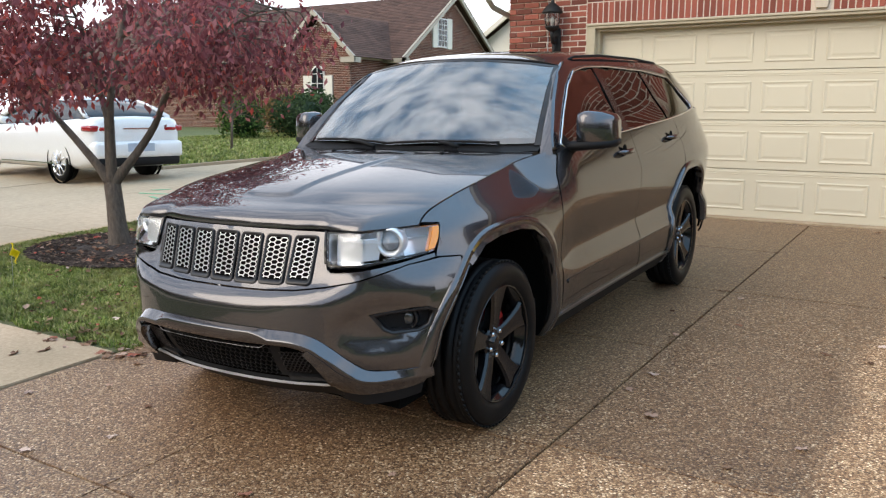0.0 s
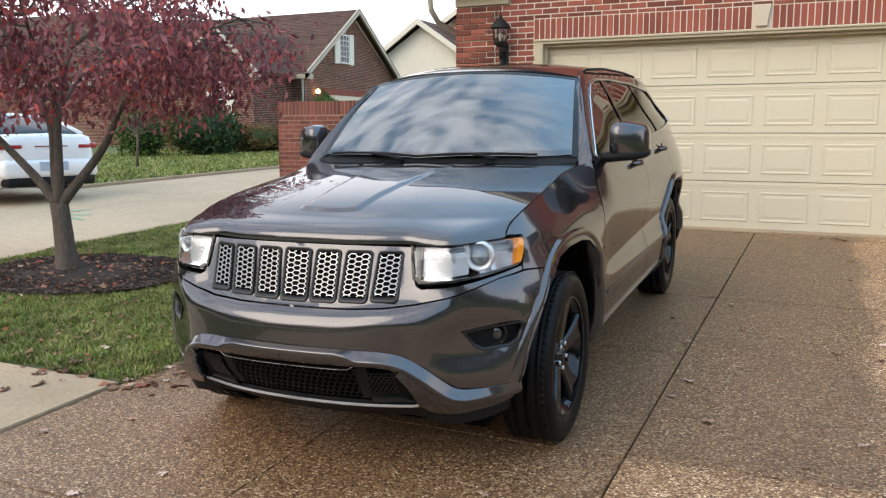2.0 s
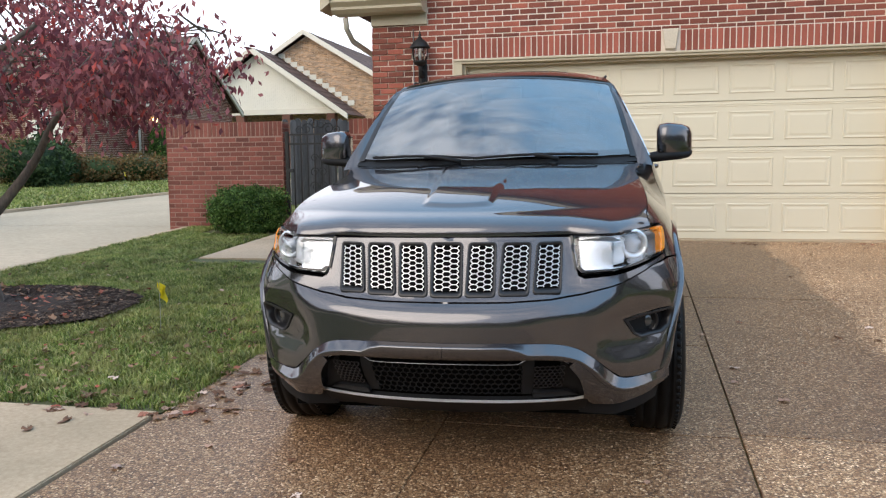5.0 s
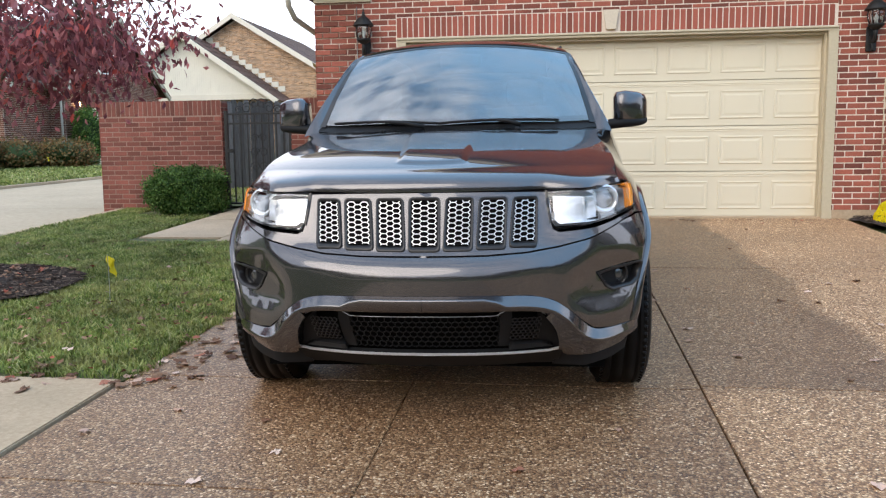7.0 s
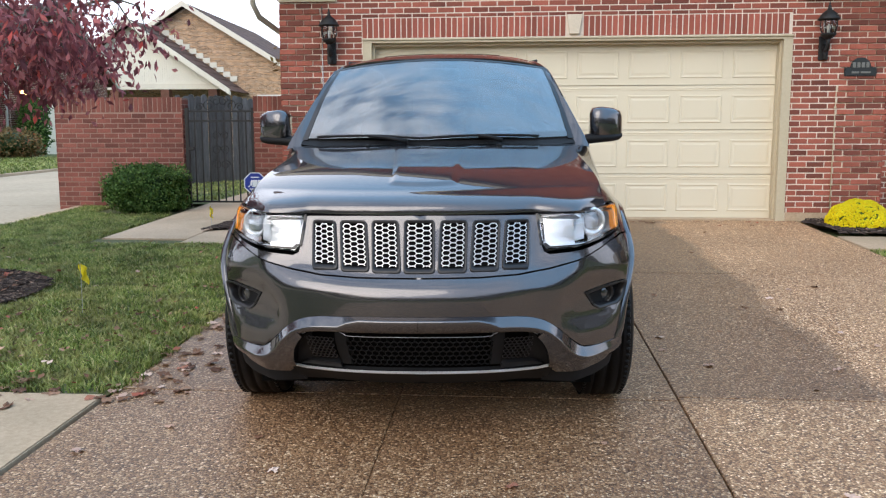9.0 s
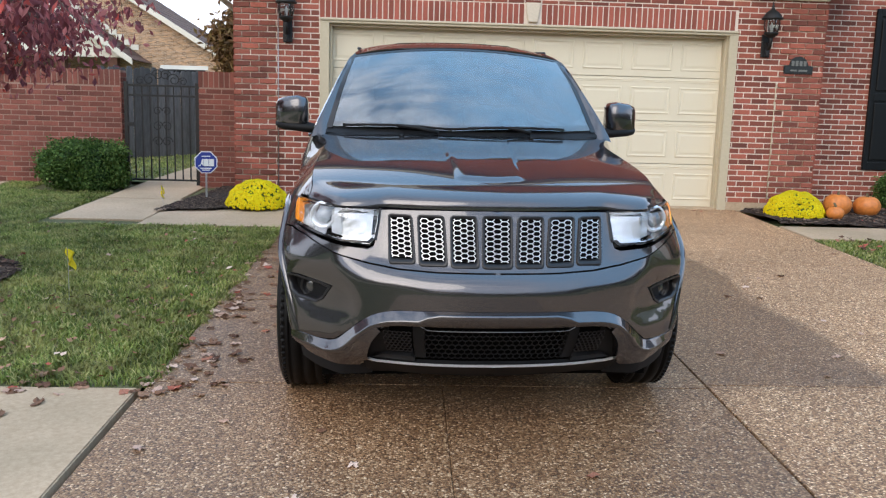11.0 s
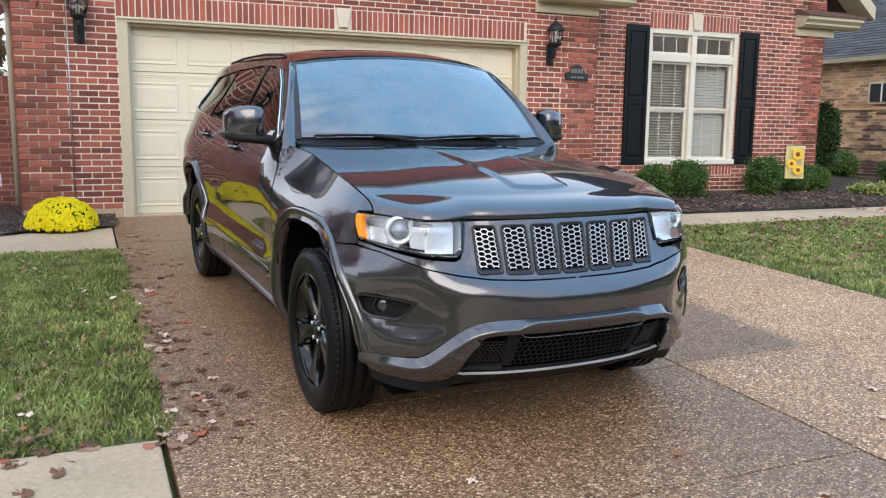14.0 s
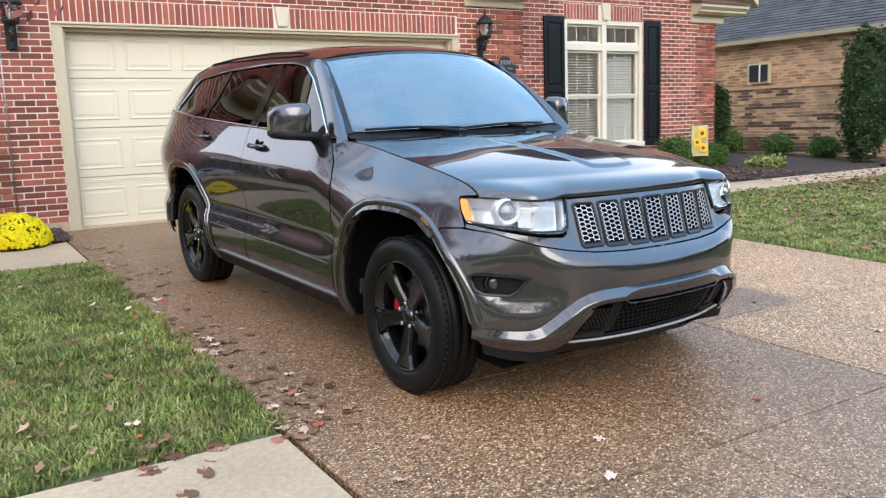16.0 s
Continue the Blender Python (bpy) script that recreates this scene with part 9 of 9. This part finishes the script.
# ---- grass and fallen leaves ----
def blades(name, areas, density, h, keep, seed, label, lean=1.0, width=0.004):
    rg = np.random.default_rng(seed)
    P = []
    for x0, x1, y0, y1 in areas:
        n = int((x1 - x0) * (y1 - y0) * density)
        P.append(np.column_stack([rg.uniform(x0, x1, n), rg.uniform(y0, y1, n)]))
    P = np.concatenate(P)
    P = P[np.array([keep(x, y) for x, y in P])]
    n = len(P)
    z = 0.115 + 0.042 * (np.minimum(P[:, 1], 11) - 3.1) + 0.022 * np.maximum(0, P[:, 1] - 11) - 0.012
    C = np.column_stack([P, z])
    a = rg.uniform(0, 2 * np.pi, n)
    hh = h * rg.uniform(0.5, 1.25, n)
    tuft = np.array([noise.noise((x * 2.5, y * 2.5, seed)) for x, y in P])
    hh *= 1 + 0.5 * tuft
    d = np.column_stack([np.cos(a), np.sin(a), np.zeros(n)])
    s = np.column_stack([-np.sin(a), np.cos(a), np.zeros(n)]) * (width * rg.uniform(0.7, 1.4, n))[:, None]
    ln = (lean * rg.uniform(0.1, 1.6, n) * hh)[:, None]
    up = np.array([[0, 0, 1.0]])
    mid = C + d * ln * 0.35 + up * (hh * 0.6)[:, None]
    tip = C + d * ln + up * hh[:, None] * 0.95
    V = np.stack([C - s, C + s, mid + s * 0.8, mid - s * 0.8, tip], 1).reshape(-1, 3)
    i = np.arange(n)[:, None] * 5
    F = np.concatenate([i + np.array([[0, 1, 2]]), i + np.array([[0, 2, 3]]), i + np.array([[3, 2, 4]])], 0)
    ob = raw(name, V.tolist(), F.tolist(), "grass")
    return tagged(ob, label, "grass", kind="stuff")


def off_paths(x, y):
    if ((x + 6.75) / 1.0) ** 2 + ((y - 5.0) / 0.76) ** 2 < 1 + 0.25 * noise.noise((x * 3, y * 3, 2)):
        return False
    if x > -6.55 and y > 7.33 + 0.04 * noise.noise((x * 5, 0, 0)):
        return False
    if y > 9.6 and -7.7 < x:
        return False
    return x < DX0 + 0.025 + 0.10 * noise.noise((y * 4, 1, 0)) + 0.03 * noise.noise((y * 17, 3, 0)) and y > 3.0 + 0.05 * noise.noise((x * 4, 5, 0))


blades("lawn_grass", [(-8.15, DX0 + 0.08, 2.95, 7.4), (-8.15, -6.5, 7.4, 10.4)], 6500, 0.040, off_paths, 3, "green lawn grass with straw-coloured tips beside the drive")
blades("front_lawn_grass", [(DX1 - 0.02, 9.5, 2.0, 7.3)], 2200, 0.040, lambda x, y: x > DX1 + 0.03 * noise.noise((y * 4, 1, 0)), 4, "lawn grass beside the front path", width=0.006)
blades("far_lawn_grass", [(-24, -13.9, 11.1, 26)], 200, 0.09, lambda x, y: True, 5, "green lawn grass across the street", width=0.02)
blades("back_lawn_grass", [(-8.3, -5.0, 10.9, 17)], 500, 0.05, lambda x, y: x < -6.5 or x > -5.28, 6, "green grass behind the gate", width=0.008)


def leaf_mesh(seed, s):
    """A curled dry leaf with a lobed outline."""
    rg = random.Random(seed)
    bm = bmesh.new()
    c = bm.verts.new((0, 0, 0.012 * s / 0.06))
    n = 14
    ring = []
    for k in range(n):
        a = 2 * math.pi * k / n
        r = s * (0.62 + 0.38 * abs(math.cos(a * 2.5))) * rg.uniform(0.8, 1.1) * (0.62 + 0.38 * abs(math.cos(a)))
        ring.append(bm.verts.new((r * math.cos(a), r * math.sin(a), s * rg.uniform(0.02, 0.35))))
    for k in range(n):
        bm.faces.new((c, ring[k], ring[(k + 1) % n]))
    st = [bm.verts.new((-s * 0.7, -0.0015, 0.004)), bm.verts.new((-s * 0.7, 0.0015, 0.004)), bm.verts.new((-s * 1.4, 0, 0.01))]
    bm.faces.new(st)
    return bm


rnd = random.Random(5)
kinds = [[], []]
for mt, lst in (("fallen", kinds[0]), ("paleleaf", kinds[1])):
    for k in range(5):
        me = bpy.data.meshes.new("fallen_leaf")
        b = leaf_mesh(k + (10 if mt == "fallen" else 30), 0.034)
        b.to_mesh(me)
        b.free()
        me.materials.append(M[mt])
        lst.append(me)


def drop_leaf(x, y, which, scale=1.0):
    ob = new("fallen_leaf", rnd.choice(kinds[which]))
    ob.matrix_basis = pose(x, y, gz(y) + 0.002, rnd.uniform(-8, 8) + 2.4, rnd.uniform(-8, 8), rnd.uniform(0, 360)) @ Matrix.Scale(scale * rnd.uniform(0.75, 1.25), 4)
    tagged(ob, "curled reddish-brown leaf lying on the drive" if which == 0 else "pale pinkish dry leaf lying on the concrete", "leaf", "fallen leaves")


for x_, y_, w_ in ((-1.144, 3.596, 1), (-1.315, 4.131, 1), (-3.103, 2.175, 1), (-3.678, 2.579, 1), (-2.2, 2.1, 0), (-0.6, 4.9, 0), (-0.35, 5.2, 1), (0.1, 5.6, 0), (-0.2, 4.3, 1), (-3.3, 1.9, 1), (-1.0, 2.1, 1), (-0.7, 2.4, 1), (-3.95, 2.3, 1), (0.4, 6.4, 0), (-1.15, 5.25, 0), (-3.75, 3.35, 0), (-3.5, 4.9, 0), (-3.3, 5.4, 0)):
    drop_leaf(x_, y_, w_)
for k in range(120):
    y_ = rnd.uniform(2.9, 8.2)
    drop_leaf(DX0 + abs(rnd.gauss(0, 0.22)) - 0.02, y_, 0 if rnd.random() < 0.85 else 1, 0.9)
for k in range(15):
    drop_leaf(rnd.gauss(-4.55, 0.34), rnd.gauss(2.93, 0.06), 1 if rnd.random() < 0.55 else 0, 1.1)
for xc, yc, nc in ((-3.98, 4.35, 14), (-4.02, 3.55, 8), (-3.96, 5.6, 9), (-3.93, 3.05, 10), (-4.62, 2.98, 9)):
    for k in range(nc):
        drop_leaf(rnd.gauss(xc, 0.10), rnd.gauss(yc, 0.16), 0 if rnd.random() < 0.7 else 1, 1.25)
for k in range(22):
    drop_leaf(rnd.uniform(-0.9, 0.95), 9.2 - abs(rnd.gauss(0, 0.12)), 0)
for k in range(40):
    drop_leaf(rnd.uniform(-4.0, 1.1), rnd.uniform(1.0, 8.8), rnd.random() < 0.3, 0.8)


def litter(name, pts, size, material, seed, label):
    """Curled lobed leaves lying about, in one mesh."""
    rl = random.Random(seed)
    V, F = [], []
    for x, y, z in pts:
        s = size * rl.uniform(0.35, 0.75)
        t, tx, ty, curl = rl.uniform(0, 6.28), rl.uniform(-0.45, 0.45), rl.uniform(-0.45, 0.45), rl.uniform(0.1, 0.9)
        i = len(V)
        V.append((x, y, z))
        for k in range(9):
            a = 6.2832 * k / 9
            r = s * (1.0 if k % 2 else 0.68) * (0.6 + 0.4 * abs(math.cos(a))) * rl.uniform(0.85, 1.1)
            u, v = r * math.cos(a), r * math.sin(a)
            V.append((x + u * math.cos(t) - v * math.sin(t), y + u * math.sin(t) + v * math.cos(t), z + tx * u + ty * v + curl * v * v / s))
        F += [(i, i + 1 + k, i + 1 + (k + 1) % 9) for k in range(9)]
    return tagged(raw(name, V, F, material), label, "leaves", kind="stuff")


rg = np.random.default_rng(12)


def scatter(n, x0, x1, y0, y1, up):
    xs, ys = rg.uniform(x0, x1, n), rg.uniform(y0, y1, n)
    return [(a, b, gz(b) + up) for a, b in zip(xs, ys)]


litter("lawn_leaves", [p for p in scatter(270, -8.1, -4.2, 3.0, 7.3, 0.029) + [(a + 0.1 * math.sin(b * 40), b, c) for a, b, c in scatter(130, -5.6, -4.15, 3.0, 4.6, 0.029)]], 0.036, "fallen", 13, "scattered dry brown and red leaves on the lawn")
litter("pale_lawn_leaves", scatter(40, -8.1, -4.2, 3.0, 7.3, 0.035), 0.05, "paleleaf", 14, "scattered pale dry leaves on the lawn")
litter("front_lawn_leaves", scatter(1700, 1.3, 9.0, 2.5, 7.3, 0.040) + scatter(900, 5.5, 9.5, 4.5, 8.0, 0.05), 0.062, "fallen", 15, "dry brown leaves on the front lawn")
litter("mulch_leaves", scatter(260, -7.7, -5.8, 4.3, 5.7, 0.06) + scatter(260, 1.4, 7.5, 8.2, 10.1, 0.05), 0.05, "fallen", 16, "dry leaves lying on dark mulch")


def chips(name, pts, seed, label):
    rgc = np.random.default_rng(seed)
    n = len(pts)
    C = np.array(pts)
    a = rgc.uniform(0, np.pi, n)
    L, W, H = rgc.uniform(0.015, 0.045, n), rgc.uniform(0.004, 0.010, n), rgc.uniform(0.003, 0.009, n)
    u = np.column_stack([np.cos(a), np.sin(a), rgc.uniform(-0.3, 0.3, n)]) * L[:, None]
    v = np.column_stack([-np.sin(a), np.cos(a), rgc.uniform(-0.3, 0.3, n)]) * W[:, None]
    w = np.array([[0, 0, 1.0]]) * H[:, None]
    V = np.stack([C - u - v, C + u - v, C + u + v, C - u + v, C - u * 0.8 + w, C + u * 0.8 + w], 1).reshape(-1, 3)
    i = np.arange(n)[:, None] * 6
    F = [f for k in ((0, 1, 5), (0, 5, 4), (3, 4, 5), (3, 5, 2), (0, 4, 3), (1, 2, 5)) for f in (i + np.array([k])).tolist()]
    return tagged(raw(name, V.tolist(), F, "chip"), label, "mulch", kind="stuff")


chips("mulch_chips", [p for p in scatter(9000, -7.8, -5.7, 4.2, 5.8, 0.03) if ((p[0] + 6.75) / 1.08) ** 2 + ((p[1] - 5.0) / 0.82) ** 2 < 1] + [p for p in scatter(15000, -5.62, -4.10, 8.06, 10.2, 0.036) if p[1] > 8.16 + 0.27 * (p[0] + 5.55) + 0.09 * noise.noise((p[0] * 6, 0, 0)) + 0.05 * noise.noise((p[0] * 31, 2, 0)) and p[0] > -5.58 + 0.14 * (p[1] - 8.24)] + scatter(9000, 1.3, 7.3, 8.15, 10.15, 0.03), 17, "loose shredded bark chips")


# ---- bricks of the near walls, one by one ----
BL, BH, JT = 0.1905, 0.0552, 0.0125
CO, PI_ = BH + JT, BL + JT


def brick_data(name, l, h, d, material):
    bm = bmesh.new()
    box(bm, -l / 2, -d, -h / 2, l / 2, d * 0.2, h / 2)
    bmesh.ops.bevel(bm, geom=[e for e in bm.edges if all(v.co.y < 0 for v in e.verts)], offset=0.003, segments=1, affect="EDGES")
    me = bpy.data.meshes.new(name)
    bm.to_mesh(me)
    bm.free()
    me.materials.append(M[material])
    return me


def brick_wall(parent, u0, u1, z0, z1, place, holes=(), near=None, limit=290, material="brick", quoins=(), seed=1):
    """Running-bond bricks on a wall. place: the matrix from (u, depth, z) to the world; those for which near(u, z) holds are parts of their own."""
    whole = brick_data("brick", BL, BH, 0.007, material)
    rg = random.Random(seed)
    V, F = [], []
    made = 0
    r = 0
    z = z0
    while z + BH <= z1 + 1e-6:
        u = u0 - (PI_ / 2 if r % 2 else 0)
        while u < u1:
            segs = [(max(u, u0), min(u + BL, u1), z, z + BH)]
            for hx0, hx1, hz0, hz1 in holes:
                nxt = []
                for a, b, zl, zt in segs:
                    if b <= hx0 or a >= hx1 or zt <= hz0 or zl >= hz1:
                        nxt.append((a, b, zl, zt))
                        continue
                    if a < hx0 - 0.012:
                        nxt.append((a, hx0 - 0.004, zl, zt))
                    if b > hx1 + 0.012:
                        nxt.append((hx1 + 0.004, b, zl, zt))
                    if zt > hz1 + 0.014:
                        nxt.append((max(a, hx0), min(b, hx1), hz1 + 0.005, zt))
                    if zl < hz0 - 0.014:
                        nxt.append((max(a, hx0), min(b, hx1), zl, hz0 - 0.005))
                segs = nxt
            for a, b, zl, zt in segs:
                if b - a < 0.010:
                    continue
                c, zc = (a + b) / 2, z + BH / 2
                proud = 0.0
                for q0, q1 in quoins:
                    if q0 <= c <= q1 and r % 6 != 0:
                        proud = 0.014
                jit = rg.uniform(-0.002, 0.002)
                if near and made < limit and b - a > BL - 0.004 and zt - zl > BH - 0.001 and near(c, zc):
                    o = new("brick", whole)
                    o.parent = parent
                    o.matrix_basis = place @ pose(c, -proud + jit, zc, 0, rg.uniform(-0.3, 0.3), 0)
                    made += 1
                else:
                    i = len(V)
                    y = -0.007 - proud + jit
                    e = 0.003
                    q = [(a, y + e, zl), (b, y + e, zl), (b, y + e, zt), (a, y + e, zt), (a + e, y, zl + e), (b - e, y, zl + e), (b - e, y, zt - e), (a + e, y, zt - e), (a, 0.004, zl), (b, 0.004, zl), (b, 0.004, zt), (a, 0.004, zt)]
                    V += [tuple(place @ Vector(p)) for p in q]
                    F += [tuple(i + k for k in f) for f in ((4, 5, 6, 7), (0, 1, 5, 4), (1, 2, 6, 5), (2, 3, 7, 6), (3, 0, 4, 7), (8, 9, 1, 0), (9, 10, 2, 1), (10, 11, 3, 2), (11, 8, 0, 3))]
            u += PI_
        z += CO
        r += 1
    tagged(raw("brick_field", V, F, material, parent), kind="stuff")


def soldier_row(parent, u0, u1, z0, z1, place, holes=(), material="soldier", w=0.0550):
    data = {}
    u = u0
    while u + w <= u1 + 0.02:
        b = min(u + w, u1)
        if not any(b > h0 and u < h1 for h0, h1 in holes):
            k = round(b - u, 3)
            if k not in data:
                data[k] = brick_data("brick", k, z1 - z0, 0.007, material)
            o = new("brick", data[k])
            o.parent = parent
            o.matrix_basis = place @ pose((u + b) / 2, 0, (z0 + z1) / 2)
        u += w + 0.0127


GWM = pose(0, GW + 0.010, 0)
SOLD = (-3.985, 1.04, 2.556, 2.785)
brick_wall(house, -5.0, 2.147, GB + 0.10, 3.25, GWM, [(OX0 - 0.072, OX1 + 0.072, 0, OZ + 0.052), (SOLD[0] - 0.006, SOLD[1] + 0.006, OZ, SOLD[3] + 0.006)], lambda u, z: (1.06 < u < 2.2 or u < -3.98) and 0.4 < z < 2.2, 300, "brick", [(-5.0, -4.56), (1.60, 2.147)], 1)
soldier_row(house, SOLD[0], SOLD[1], SOLD[2], SOLD[3], GWM, [(-1.55, -1.36)])
ret = Matrix(((0, 1, 0, -4.99), (-1, 0, 0, 0), (0, 0, 1, 0), (0, 0, 0, 1)))
brick_wall(house, -15.9, -GW, GB - 0.05, 3.0, ret, seed=2)
ret2 = Matrix(((0, -1, 0, 2.137), (1, 0, 0, 0), (0, 0, 1, 0), (0, 0, 0, 1)))
brick_wall(house, GW, WY, GB - 0.05, 3.85, ret2, seed=3)
WM = pose(0, WY + 0.010, 0)
brick_wall(house, 2.147, 7.25, 0.33, 4.25, WM, [(WX0 - 0.004, WX1 + 0.004, WZ0 - 0.035, WZ1 + 0.004), (WX0 - 0.006, WX1 + 0.006, WZ1 - 0.05, 3.203), (WX0 - 0.006, WX1 + 0.006, 0.70, WZ0)], None, 0, "brick", [(6.76, 7.25)], 4)
soldier_row(house, WX0, WX1, WZ1 + 0.014, 3.20, WM, [(4.435, 4.615)])
soldier_row(house, WX0, WX1, 0.705, WZ0 - 0.04, WM)
ret3 = Matrix(((0, -1, 0, 7.24), (1, 0, 0, 0), (0, 0, 1, 0), (0, 0, 0, 1)))
brick_wall(house, WY, 17.9, 0.3, 4.2, ret3, seed=5)
gw1 = pose(0, 10.46, 0)
brick_wall(garden_wall, -8.54, -6.70, 1.717 - 20 * CO, 1.72, gw1, [], lambda u, z: True, 300, "oldbrick", (), 6)
soldier_row(garden_wall, -8.54, -6.70, 1.727, 1.93, gw1, material="oldbrick")
brick_wall(garden_wall, -5.66, -5.0, 1.717 - 20 * CO, 1.72, pose(0, 10.31, 0), material="oldbrick", seed=7)
soldier_row(garden_wall, -5.66, -5.0, 1.727, 1.93, pose(0, 10.31, 0), material="oldbrick")
ret4 = Matrix(((0, 1, 0, -8.53), (-1, 0, 0, 0), (0, 0, 1, 0), (0, 0, 0, 1)))
brick_wall(garden_wall, -10.67, -10.45, 0.35, 1.92, ret4, material="oldbrick", seed=8)
ret5 = Matrix(((0, -1, 0, -6.71), (1, 0, 0, 0), (0, 0, 1, 0), (0, 0, 0, 1)))
brick_wall(garden_wall, 10.45, 10.67, 0.35, 1.92, ret5, material="oldbrick", seed=9)
